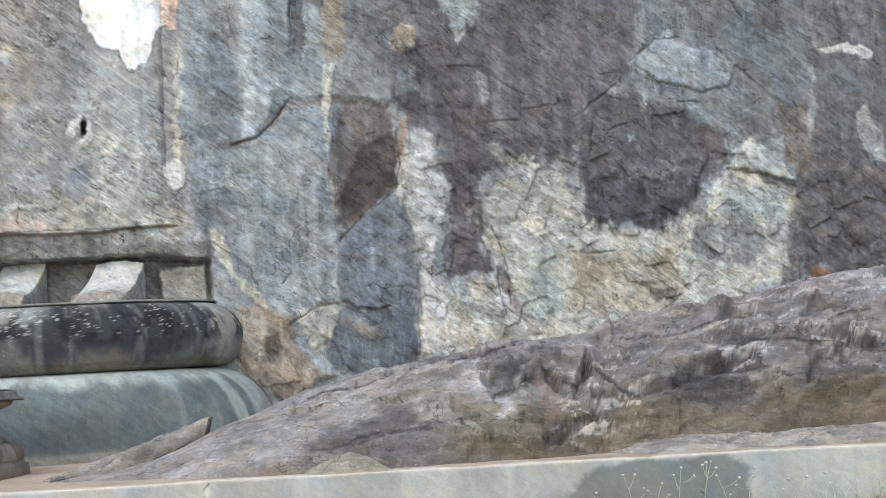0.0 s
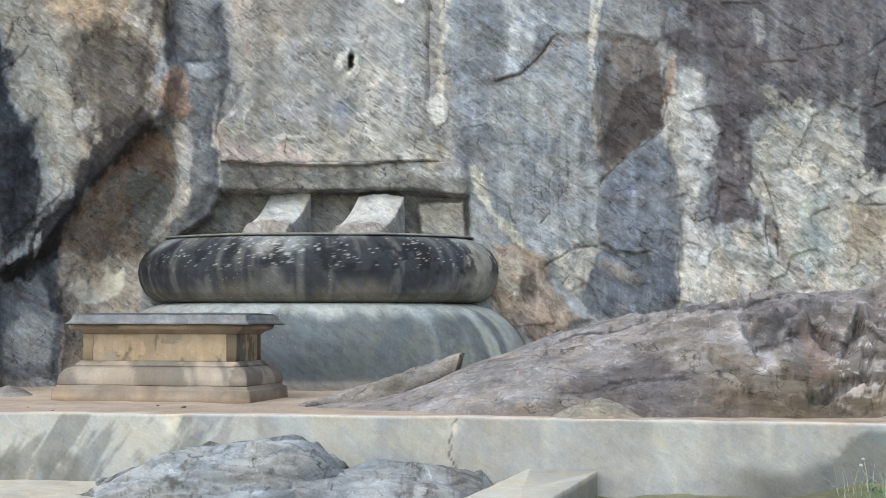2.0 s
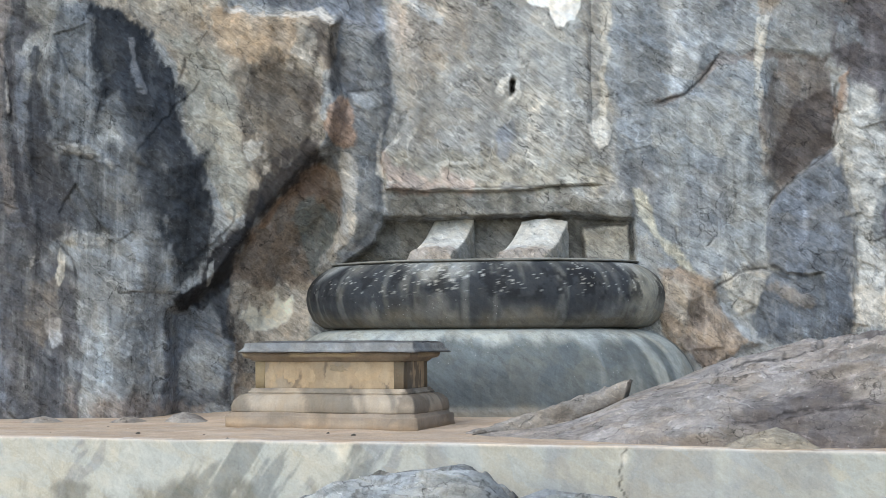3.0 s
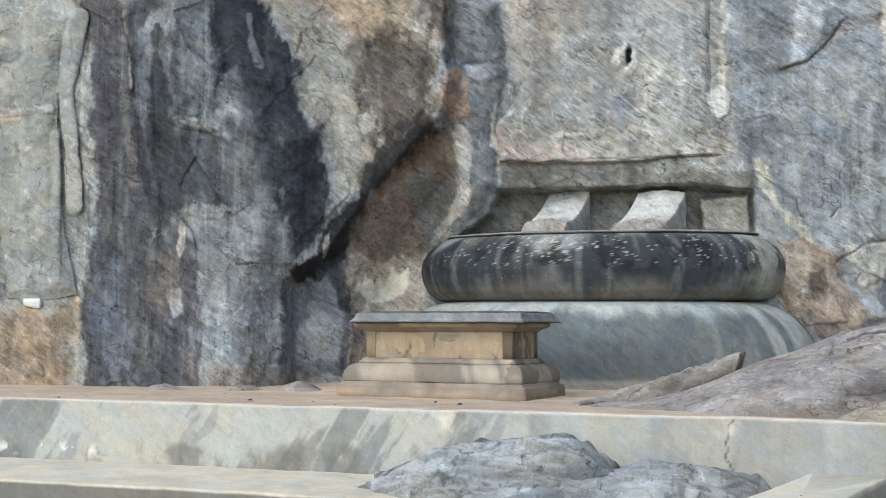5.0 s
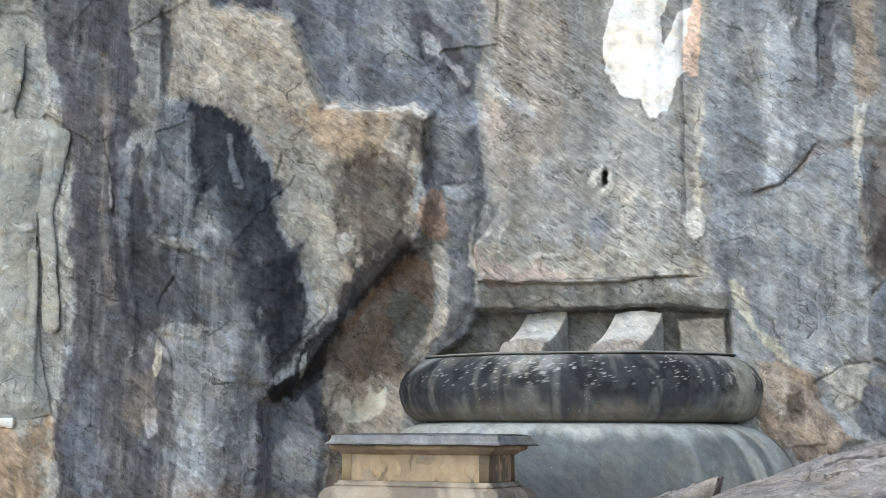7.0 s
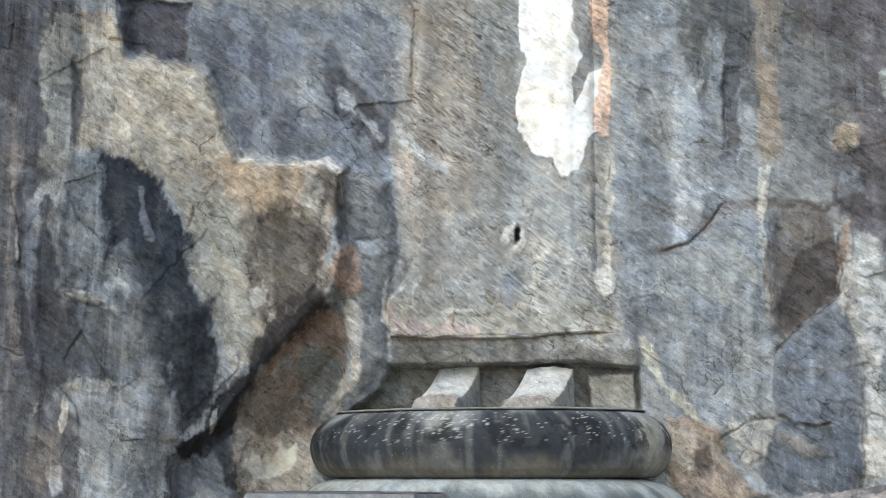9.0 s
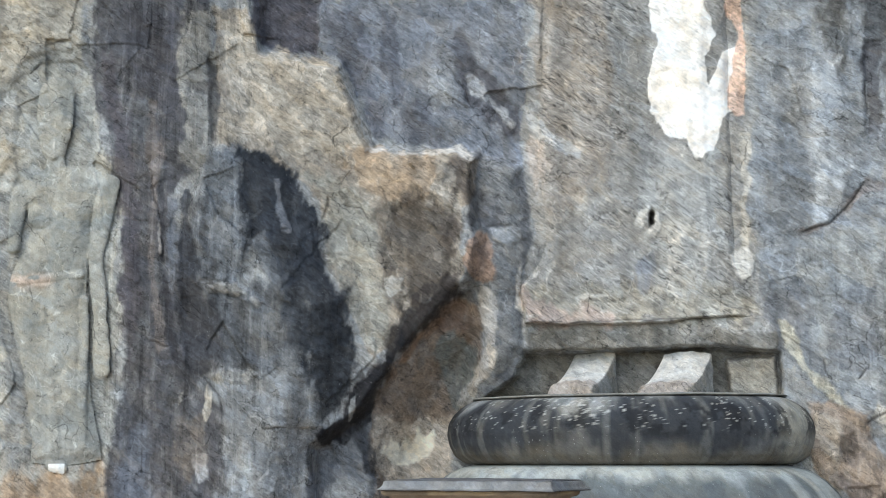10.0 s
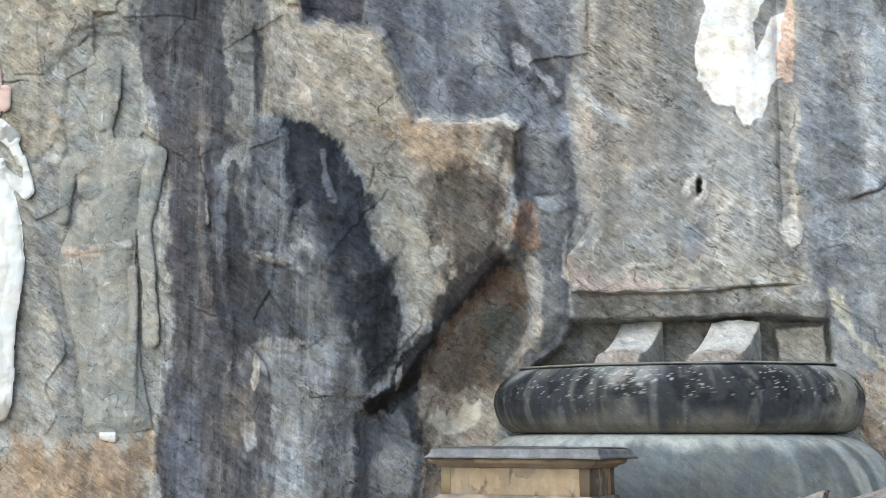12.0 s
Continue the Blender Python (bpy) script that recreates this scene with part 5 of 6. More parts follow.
turned("top_slab", [(0.2, 2.845), (0.86, 2.848), (0.862, 2.86), (0.862, 2.885), (0.85, 2.9), (0.2, 2.92)], PX, PY, PRX, PRY, slab_tint, SMOOTH, pedestal, "", 337, 0.03)
drum = [(1.20, -0.05), (1.195, 0.14), (1.17, 0.17), (1.165, 0.4), (1.155, 0.65), (1.13, 0.88), (1.095, 1.1), (1.04, 1.31), (0.975, 1.47), (0.90, 1.57), (0.83, 1.61), (0.3, 1.615)]
turned("drum", drum, PX, PY, PRX, PRY, drum_tint, SMOOTH, pedestal, "grey lime-washed stone drum", 341)


# ---- carved attendants ----
def carved(name, label, x0, x1, z0, z1, body, limbs, base, tintf, mat, gap=0.03, step=0.02):
    """A figure in high relief: rounded limbs, each (x, z, radius, x, z, radius, height), standing out of the face."""
    x, z = np.meshgrid(np.arange(x0, x1, step), np.arange(z0, z1, step))
    wx, wz = x + 0.02 * fbm(x, z, 0.4, 3, 401), z + 0.02 * fbm(x, z, 0.4, 3, 405)
    d = inside(wx, wz, body)
    h = np.where(d > 0, 0.36 * smooth(0, 1, np.clip(d / 0.34, 0, 1) ** 0.6), np.maximum(0.6 * d, -0.3) - 0.01)
    for ax, az, ar, bx, bz, br, hh in limbs:
        ex, ez = bx - ax, bz - az
        t = np.clip(((wx - ax) * ex + (wz - az) * ez) / (ex * ex + ez * ez + 1e-9), 0, 1)
        d = np.hypot(wx - ax - t * ex, wz - az - t * ez) / (ar + (br - ar) * t)
        dome = np.where(d < 1, hh * np.sqrt(np.clip(1 - d ** 3.4, 0, 1)), -0.6 * (d - 1) - 0.05)
        lo = np.maximum(h, dome)
        h = lo + 0.03 * np.exp(-np.abs(np.clip(h - dome, -1, 1)) / 0.05) * (h > 0) * (dome > 0)
    o, c = rock_field(x, z)
    keep = h > -gap
    out = 0.4 * o + base + 0.27 * np.maximum(h, -gap) + 0.012 * fbm(x, z, 0.16, 3, 411)
    c = tintf(c, x, z, h)
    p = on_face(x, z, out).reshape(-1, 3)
    f = quads(*x.shape, keep=keep)
    used = np.zeros(len(p), bool)
    used[f.ravel()] = True
    rm = np.cumsum(used) - 1
    return tagged(mesh_of(name, p[used], rm[f], mat, c.reshape(-1, 3)[used]), label, "statue")


def grey_tint(c, x, z, h):
    c = 0.6 * c + 0.4 * lin((162, 161, 152))
    c = blend(c, (128, 132, 130), 0.6 * smooth(-0.1, 0.6, fbm(x, z, 0.5, 4, 421)))
    c = blend(c, (196, 176, 160), 0.8 * smooth(0.15, 0.4, fbm(x, z * 2, 0.25, 3, 425) + 0.4) * np.exp(-((z - 5.3) / 0.14) ** 2) * smooth(-16.5, -16.9, x))
    c = blend(c, (184, 182, 172), 0.6 * np.exp(-(((x + 15.6) / 0.16) ** 2 + ((z - 4.0) / 0.5) ** 2)))
    # highlight down the nose, painted as a thin pale line
    c = blend(c, (205, 203, 196), 0.9 * np.exp(-(((x + 16.77) / 0.02) ** 2 + ((z - 8.1) / 0.1) ** 2)))
    return blend(c, (232, 232, 228), 0.9 * ((x > -16.58) & (x < -16.25) & (z < 1.66)))


FIGURE = [(-16.92, 7.59), (-17.37, 7.30), (-17.42, 7.01), (-17.05, 6.58), (-17.15, 6.17), (-17.34, 5.73), (-17.52, 5.36), (-17.53, 5.01), (-17.36, 4.20), (-17.09, 3.28), (-16.87, 2.14), (-16.87, 1.67), (-16.28, 1.63), (-15.56, 1.73), (-15.60, 1.92), (-15.83, 3.04), (-15.96, 4.18), (-16.00, 5.11), (-16.02, 5.64), (-16.00, 6.38), (-15.77, 6.97), (-15.51, 7.31), (-15.69, 7.56), (-16.34, 7.63)]
TARA = [
    (-16.76, 9.2, 0.36, -16.76, 8.6, 0.38, 0.26), (-16.76, 9.1, 0.2, -16.76, 8.62, 0.22, 0.36), (-17.02, 8.5, 0.1, -16.5, 8.5, 0.1, 0.38), (-16.77, 8.3, 0.34, -16.75, 8.02, 0.27, 0.40), (-16.77, 8.2, 0.04, -16.77, 8.05, 0.06, 0.47), (-16.75, 7.9, 0.1, -16.75, 7.88, 0.1, 0.43),
    (-16.72, 7.75, 0.2, -16.68, 7.4, 0.26, 0.25),
    (-16.95, 6.66, 0.27, -16.95, 6.62, 0.27, 0.46), (-16.34, 6.64, 0.27, -16.34, 6.6, 0.27, 0.46),
    (-16.85, 4.7, 0.10, -16.40, 2.0, 0.10, 0.41), (-16.0, 4.9, 0.10, -15.95, 2.0, 0.12, 0.41), (-17.3, 5.28, 0.09, -16.1, 5.42, 0.09, 0.42),
    (-15.62, 7.25, 0.24, -15.82, 5.8, 0.18, 0.36), (-15.82, 5.8, 0.17, -15.66, 4.4, 0.14, 0.32), (-15.66, 4.35, 0.17, -15.6, 3.5, 0.18, 0.34),
    (-17.4, 7.1, 0.19, -17.5, 6.0, 0.16, 0.30), (-17.5, 6.0, 0.15, -17.42, 6.7, 0.14, 0.38), (-16.5, 1.6, 0.13, -16.3, 1.55, 0.13, 0.2),
]
carved("carved_attendant_statue", "weathered grey female figure in high relief on the cliff", -17.9, -15.1, 1.3, 9.9, FIGURE, TARA, 0.80, grey_tint, FIGURES)


def white_tint(c, x, z, h):
    c = 0 * c + lin((240, 241, 238))
    c = blend(c, (140, 142, 142), 0.85 * smooth(0.15, 0.45, fbm(x, z, 0.3, 4, 431)) * smooth(0.2, 0.6, np.exp(-((z - 7.5) / 0.6) ** 2)))
    c = blend(c, (216, 178, 165), 0.8 * smooth(8.2, 8.35, z))
    c = blend(c, (196, 196, 192), 0.5 * smooth(0.2, 0.6, fbm(x * 2, z * 0.5, 0.5, 4, 435)))
    return blend(c, (160, 156, 146), 0.8 * (1 - smooth(2.1, 2.5, z)))


PALE = [
    (-19.3, 9.1, 0.4, -19.3, 8.3, 0.42, 0.34), (-18.84, 8.75, 0.14, -18.82, 8.4, 0.14, 0.28), (-19.3, 8.0, 0.33, -19.3, 7.8, 0.28, 0.44), (-19.4, 7.1, 0.5, -19.4, 5.8, 0.62, 0.36),
    (-18.9, 7.95, 0.2, -18.62, 7.7, 0.2, 0.34), (-18.62, 7.65, 0.13, -18.42, 7.2, 0.11, 0.30), (-18.75, 7.0, 0.12, -18.3, 6.55, 0.15, 0.36), (-18.36, 7.3, 0.06, -18.24, 6.6, 0.14, 0.36),
    (-19.2, 5.9, 0.8, -19.1, 4.9, 0.86, 0.38), (-19.1, 4.9, 0.86, -19.1, 3.8, 0.76, 0.38), (-19.1, 3.8, 0.76, -18.98, 2.35, 0.64, 0.36), (-18.65, 2.2, 0.2, -18.62, 2.05, 0.2, 0.34),
]
carved("carved_white_statue", "white-painted carved figure with a raised arm, grey worn patches", -20.1, -17.95, 1.8, 9.6, [(-19.8, 7.3), (-19.8, 2.2), (-18.45, 2.1), (-18.4, 4.0), (-18.25, 4.9), (-18.36, 5.9), (-18.8, 7.3)], PALE, 0.84, white_tint, PLASTER)


# ---- platform, retaining wall, terrace, ground ----
def wall_line(x):
    return 16.88 - np.where(x > -1.0, 0.10, 0.0) * (x + 1.0)


u, s = np.meshgrid(np.arange(-40, 40.01, 0.06), np.linspace(0, 1, 90))
yy = wall_line(u) + 0.02 + s ** 1.3 * 11.5
zz = 0.012 * fbm(u, yy, 0.6, 4, 501) * smooth(0, 0.06, s) + 0.05 * smooth(3.5, 7, yy - wall_line(u))
c = np.broadcast_to(lin((186, 168, 150)), u.shape + (3,)) * (1 + 0.12 * fbm(u, yy, 0.7, 4, 505))[..., None]
c = blend(c, (170, 150, 132), 0.5 * smooth(0.2, 0.7, fbm(u, yy * 1.5, 0.5, 4, 507)))
tagged(mesh_of("platform", np.stack([u, yy, zz], -1).reshape(-1, 3), quads(*u.shape), SAND, c.reshape(-1, 3)), "level platform of trodden pinkish sandy earth", "ground", kind="structure")

u, s = np.meshgrid(np.arange(-40, 40.01, 0.03), np.linspace(0, 1, 60))
prof = np.array([(0.30, -0.02), (0.30, 0.0), (0.02, 0.004), (0.0, -0.01), (-0.02, -0.2), (-0.09, -0.75), (-0.13, -1.2)])
d = np.r_[0, np.cumsum(np.hypot(*np.diff(prof, axis=0).T))] / np.hypot(*np.diff(prof, axis=0).T).sum()
py, pz = np.interp(s, d, prof[:, 0]), np.interp(s, d, prof[:, 1])
front = smooth(-0.005, -0.03, pz)
yy = wall_line(u) + py + 0.012 * fbm(u, pz, 0.8, 4, 511) * front
pz = pz + 0.006 * fbm(u, u * 0, 0.7, 4, 513)
c = np.broadcast_to(lin((154, 153, 149)), u.shape + (3,)).copy()
lean = u * 1.0 - pz * 0.55
left = 1 - smooth(-4.95, -4.8, u + 0.25 * pz + 0.06 * fbm(u, pz, 0.3, 3, 514))
c = blend(c, (178, 176, 167), left * 0.85 * smooth(-0.1, 0.12, fbm(lean * 1.3, pz * 0.5 + lean * 0.1, 0.9, 6, 515, 0.62)))
c = blend(c, (122, 124, 122), left * 0.75 * smooth(0.15, 0.5, fbm(lean * 1.6, pz * 0.4 + lean * 0.1, 1.1, 6, 517, 0.62)))
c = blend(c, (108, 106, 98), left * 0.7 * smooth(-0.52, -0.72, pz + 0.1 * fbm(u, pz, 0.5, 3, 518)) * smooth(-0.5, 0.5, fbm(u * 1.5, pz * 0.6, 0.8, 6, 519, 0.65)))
c = blend(c, (212, 206, 192), left * 0.9 * smooth(0.12, 0.3, inside(u + 0.1 * fbm(u, pz, 0.2, 2, 520), pz, [(-6.3, 0), (-5.85, 0), (-5.9, -0.3), (-6.15, -0.3)]) + 0.15))
c = blend(c, (220, 218, 212), 0.8 * smooth(0.35, 0.5, fbm(u, pz, 0.18, 3, 522)) * np.exp(-((pz + 0.74) / 0.09) ** 2) * (u < -11.2))
c = blend(c, (178, 176, 166), (1 - left) * 0.6 * smooth(-0.3, 0.4, fbm(u * 1.5, pz * 0.4, 0.9, 4, 523)))
c = blend(c, (104, 107, 104), 0.85 * smooth(0.0, 0.10, inside(u + 0.08 * fbm(u, pz, 0.3, 5, 525, 0.65), pz + 0.05 * fbm(u, pz, 0.2, 4, 526), [(2.4, -1.2), (2.5, -0.5), (2.9, -0.12), (3.4, -0.02), (4.6, -0.03), (5.0, -0.2), (4.9, -0.6), (5.2, -1.2)]) + 0.05))
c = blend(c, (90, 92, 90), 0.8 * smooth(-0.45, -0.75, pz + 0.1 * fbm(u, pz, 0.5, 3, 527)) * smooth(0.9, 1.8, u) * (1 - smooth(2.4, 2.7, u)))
c = blend(c, (70, 68, 64), 0.8 * (1 - smooth(0.008, 0.02, np.abs(u + 2.22 + 0.05 * fbm(u * 0, pz, 0.16, 3, 529)))) * front)
c = blend(c, (214, 208, 196), 0.8 * np.exp(-(((u + 2.2) / 0.05) ** 2 + ((pz + 0.16) / 0.07) ** 2)))
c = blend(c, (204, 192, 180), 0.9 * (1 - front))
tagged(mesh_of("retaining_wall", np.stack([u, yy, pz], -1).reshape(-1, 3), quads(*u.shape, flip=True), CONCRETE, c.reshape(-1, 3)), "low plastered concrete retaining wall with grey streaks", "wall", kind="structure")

u, s = np.meshgrid(np.arange(-40, -0.9, 0.05), np.linspace(0, 1, 50))
edge = 14.75 + 0.015 * fbm(u, u * 0, 1.2, 3, 541)
prof = np.array([(1.0, -0.90), (0.93, -0.905), (0.02, -0.945), (0.005, -0.955), (0.0, -0.97), (-0.02, -1.6)])
d = np.r_[0, 0.05, 0.62, 0.65, 0.68, 1.0]
py, pz = np.interp(s, d, prof[:, 0]), np.interp(s, d, prof[:, 1])
yy = edge + py * (wall_line(u) + 0.05 - edge)
zz = pz + 0.006 * fbm(u, yy, 0.4, 4, 543)
c = np.broadcast_to(lin((196, 188, 172)), u.shape + (3,)) * (1 + 0.10 * fbm(u, yy, 0.5, 4, 545))[..., None]
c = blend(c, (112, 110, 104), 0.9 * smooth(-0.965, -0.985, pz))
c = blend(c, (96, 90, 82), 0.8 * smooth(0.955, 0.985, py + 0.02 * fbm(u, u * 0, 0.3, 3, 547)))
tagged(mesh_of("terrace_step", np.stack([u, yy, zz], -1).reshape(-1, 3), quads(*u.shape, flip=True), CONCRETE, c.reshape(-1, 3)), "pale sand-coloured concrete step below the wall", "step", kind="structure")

u, v = np.meshgrid(np.linspace(-1, 1, 140), np.linspace(-1, 1, 140))
xx, yy = 400 * np.sign(u) * np.abs(u) ** 3, 400 * np.sign(v) * np.abs(v) ** 3
zz = -0.35 - 0.95 * smooth(4, 13.5, yy) * (1 - smooth(0, 60, np.abs(xx) - 40)) + 0.03 * fbm(xx, yy, 1.5, 3, 551)
zz = np.where(yy > 15, np.minimum(zz, -1.25), zz)
c = np.broadcast_to(lin((150, 138, 116)), u.shape + (3,)) * (1 + 0.15 * fbm(xx, yy, 2.0, 4, 553))[..., None]
tagged(mesh_of("ground", np.stack([xx, yy, zz], -1).reshape(-1, 3), quads(*u.shape), SAND, c.reshape(-1, 3)), "dry trodden earth in front of the rock face", "ground", kind="structure")

# grassy bank at the foot of the wall
u, v = np.meshgrid(np.arange(-0.6, 22, 0.08), np.linspace(0, 1, 40))
yy = 12.2 + v * (wall_line(u) + 0.05 - 12.2)
zz = -1.28 + smooth(0, 0.85, v) * (0.33 + 0.20 * smooth(1.8, 3.0, u) + 0.06 * fbm(u, yy, 0.9, 3, 561))
c = np.broadcast_to(lin((128, 124, 98)), u.shape + (3,)) * (1 + 0.2 * fbm(u, yy, 0.5, 4, 563))[..., None]
c = blend(c, (96, 124, 78), 0.7 * smooth(2.3, 3.2, u) * smooth(-0.3, 0.4, fbm(u, yy, 0.6, 3, 565)))
tagged(mesh_of("grassy_bank", np.stack([u, yy, zz], -1).reshape(-1, 3), quads(*u.shape), SAND, c.reshape(-1, 3)), "earth bank with green growth under the wall", "ground", kind="structure")


# ---- low side wall of the steps ----
def loft(rings, per=26, wear=0.006, seed=0):
    """Rounded rectangular rings (half width, half depth, height), joined and capped."""
    t = np.linspace(0, 1, per, endpoint=False)
    sq = np.concatenate([np.stack([-1 + 2 * t, -1 + 0 * t], -1), np.stack([1 + 0 * t, -1 + 2 * t], -1), np.stack([1 - 2 * t, 1 + 0 * t], -1), np.stack([-1 + 0 * t, 1 - 2 * t], -1)])
    pts = []
    for hw, hd, z in rings:
        q = sq * (hw, hd)
        pts.append(np.c_[q, np.full(len(q), z)])
    pts.insert(0, pts[0] * (0.02, 0.02, 1))
    pts.append(pts[-1] * (0.02, 0.02, 1))
    p = np.array(pts)
    a = p[..., 0] + p[..., 1]
    p = p + wear * np.stack([fbm(a, p[..., 2], 0.25, 3, seed), fbm(a, p[..., 2], 0.25, 3, seed + 4), 0.7 * fbm(p[..., 0], p[..., 1], 0.3, 3, seed + 8)], -1)
    return p, quads(p.shape[0], p.shape[1], wrap=True)


def block(name, rings, mat, tintf, m, parent=None, label="", per=26, wear=0.006, seed=0):
    p, f = loft(rings, per, wear, seed)
    c = tintf(p)
    M = np.array(m)
    w = p.reshape(-1, 3) @ M[:3, :3].T + M[:3, 3]
    ob = mesh_of(name, w, f, mat, c.reshape(-1, 3), parent)
    return tagged(ob, label) if label else ob


def plain(c, var=0.12, seed=0, size=0.3):
    return lambda p: np.broadcast_to(lin(c), p.shape[:-1] + (3,)) * (1 + var * fbm(p[..., 0] + p[..., 1] * 0.7, p[..., 2] + p[..., 1] * 0.5, size, 4, seed))[..., None]


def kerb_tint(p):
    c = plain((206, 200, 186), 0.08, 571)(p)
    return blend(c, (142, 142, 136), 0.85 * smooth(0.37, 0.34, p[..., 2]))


kerb = thing("stair_side_wall", "low pale concrete side wall running up to the retaining wall", "wall", kind="structure")
rings = [(0.45, 2.2, -0.7), (0.45, 2.2, 0.3), (0.45, 2.2, 0.37), (0.44, 2.19, 0.385)]
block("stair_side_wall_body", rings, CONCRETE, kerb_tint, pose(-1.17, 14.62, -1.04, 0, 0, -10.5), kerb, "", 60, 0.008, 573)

# ---- altar ----
altar = thing("altar", "ochre plastered stone altar table with moulded base and grey slab top", "altar")
AM = pose(-7.175, 20.31, 0.0, 0, 0, -5.0)


def ochre(p):
    c = plain((168, 149, 124), 0.14, 601)(p)
    a = p[..., 0] + p[..., 1]
    c = blend(c, (146, 136, 122), 0.8 * smooth(0.1, 0.45, fbm(a, p[..., 2], 0.35, 4, 603)))
    # scattered dark patches, and the right side darkened as if in shade
    return blend(c, (98, 90, 82), 0.75 * smooth(0.05, 0.35, fbm(a * 1.5, p[..., 2], 0.3, 4, 605) - 0.45 + 0.8 * (p[..., 0] > 1.2)))


def mould_tint(p):
    c = plain((162, 150, 135), 0.10, 611)(p)
    c = blend(c, (112, 106, 98), 0.75 * smooth(0.1, 0.5, fbm(p[..., 0] * 1.2 + p[..., 1], p[..., 2] * 0.5, 0.5, 4, 613)))
    # right end painted darker to stand for its shaded side
    return blend(c, (96, 88, 80), 0.7 * (p[..., 0] > 1.3) * smooth(-0.5, 0.2, fbm(p[..., 1], p[..., 2], 0.3, 3, 615)))


def plinth_tint(p):
    c = plain((144, 131, 117), 0.12, 621)(p)
    c = blend(c, (176, 158, 138), 0.8 * (1 - smooth(0.04, 0.10, p[..., 2] + 0.05 * fbm(p[..., 0] * 1.4 + p[..., 1], p[..., 2], 0.3, 4, 627))))
    return blend(c, (118, 109, 99), 0.7 * smooth(0.05, 0.12, p[..., 2]) * smooth(-0.1, 0.4, fbm(p[..., 0] + p[..., 1], p[..., 2] * 0.6, 0.4, 4, 623)))


def slab_top(p):
    c = plain((122, 123, 124), 0.16, 631)(p)
    c = blend(c, (152, 153, 153), 0.6 * smooth(0.0, 0.5, fbm(p[..., 0], p[..., 2] * 0.3 + p[..., 1], 0.5, 4, 633)))
    # shade under the slab's rim painted into the tint
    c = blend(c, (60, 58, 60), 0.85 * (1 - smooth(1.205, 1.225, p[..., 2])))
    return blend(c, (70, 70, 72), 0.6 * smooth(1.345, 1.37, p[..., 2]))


W, D = 1.65, 0.91
block("plinth", [(W, D, -0.02), (W, D, 0.08), (W, D, 0.17), (W - 0.01, D - 0.01, 0.195), (W - 0.05, D - 0.05, 0.2), (W - 0.05, D - 0.05, 0.235), (W - 0.06, D - 0.06, 0.245)], PLASTER, plinth_tint, AM, altar, "worn brown stone plinth", 40, 0.012, 641)
block("base_moulding", [(W - 0.07, D - 0.07, 0.245), (W - 0.06, D - 0.06, 0.27), (W - 0.065, D - 0.065, 0.35), (W - 0.09, D - 0.09, 0.43), (W - 0.14, D - 0.14, 0.495), (W - 0.2, D - 0.2, 0.53), (W - 0.26, D - 0.26, 0.54)], PLASTER, mould_tint, AM, altar, "rounded plaster base moulding, grey stains", 60, 0.008, 645)
block("fillet", [(W - 0.265, D - 0.265, 0.54), (W - 0.265, D - 0.265, 0.575), (W - 0.30, D - 0.30, 0.585), (W - 0.305, D - 0.305, 0.62), (W - 0.33, D - 0.33, 0.625)], PLASTER, mould_tint, AM, altar, "", 40, 0.006, 647)
block("shaft", [(W - 0.36, D - 0.36, 0.62)] + [(W - 0.36, D - 0.36, z) for z in np.linspace(0.64, 1.04, 12)] + [(W - 0.36, D - 0.36, 1.06)], PLASTER, ochre, AM, altar, "ochre plaster body with flaking patches", 90, 0.006, 649)
# right-hand pilasters take a darker tint for the shaded side
for sx, sy in ((-1, -1), (1, -1), (1, 1), (-1, 1)):
    block("corner_pilaster", [(0.085, 0.085, 0.622), (0.085, 0.085, 0.85), (0.085, 0.085, 1.055)], PLASTER, lambda p: plain((150, 134, 106) if sx < 0 else (112, 100, 84), 0.2, 651)(p), AM @ pose(sx * (W - 0.436), sy * (D - 0.436), 0), altar, "", 8, 0.006, 653)
# cornice tint stays darker low down, painting the shade below the slab
block("cornice", [(W - 0.33, D - 0.33, 1.055), (W - 0.30, D - 0.30, 1.075), (W - 0.29, D - 0.29, 1.095), (W - 0.22, D - 0.22, 1.115), (W - 0.19, D - 0.19, 1.15), (W - 0.18, D - 0.18, 1.20), (W - 0.2, D - 0.2, 1.205)], PLASTER, lambda p: blend(plain((132, 120, 106), 0.2, 661)(p), (176, 160, 132), 0.7 * smooth(-0.2, 0.3, fbm(p[..., 0] * 1.3, p[..., 1], 0.6, 3, 663)) * smooth(1.12, 1.14, p[..., 2])), AM, altar, "flaking moulded cornice, underside shade painted in", 50, 0.008, 665)
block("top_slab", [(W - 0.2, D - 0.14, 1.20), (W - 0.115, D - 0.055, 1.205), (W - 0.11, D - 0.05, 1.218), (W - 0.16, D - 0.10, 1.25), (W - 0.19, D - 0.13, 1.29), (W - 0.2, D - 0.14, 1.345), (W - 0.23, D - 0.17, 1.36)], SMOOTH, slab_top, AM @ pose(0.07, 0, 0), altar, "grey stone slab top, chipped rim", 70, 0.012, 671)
block("upper_slab", [(W - 0.30, D - 0.28, 1.35), (W - 0.28, D - 0.26, 1.365), (W - 0.30, D - 0.28, 1.385)], SMOOTH, plain((88, 88, 90), 0.2, 681), AM @ pose(0.12, 0.05, 0), altar, "thin dark cracked slab", 50, 0.014, 683)
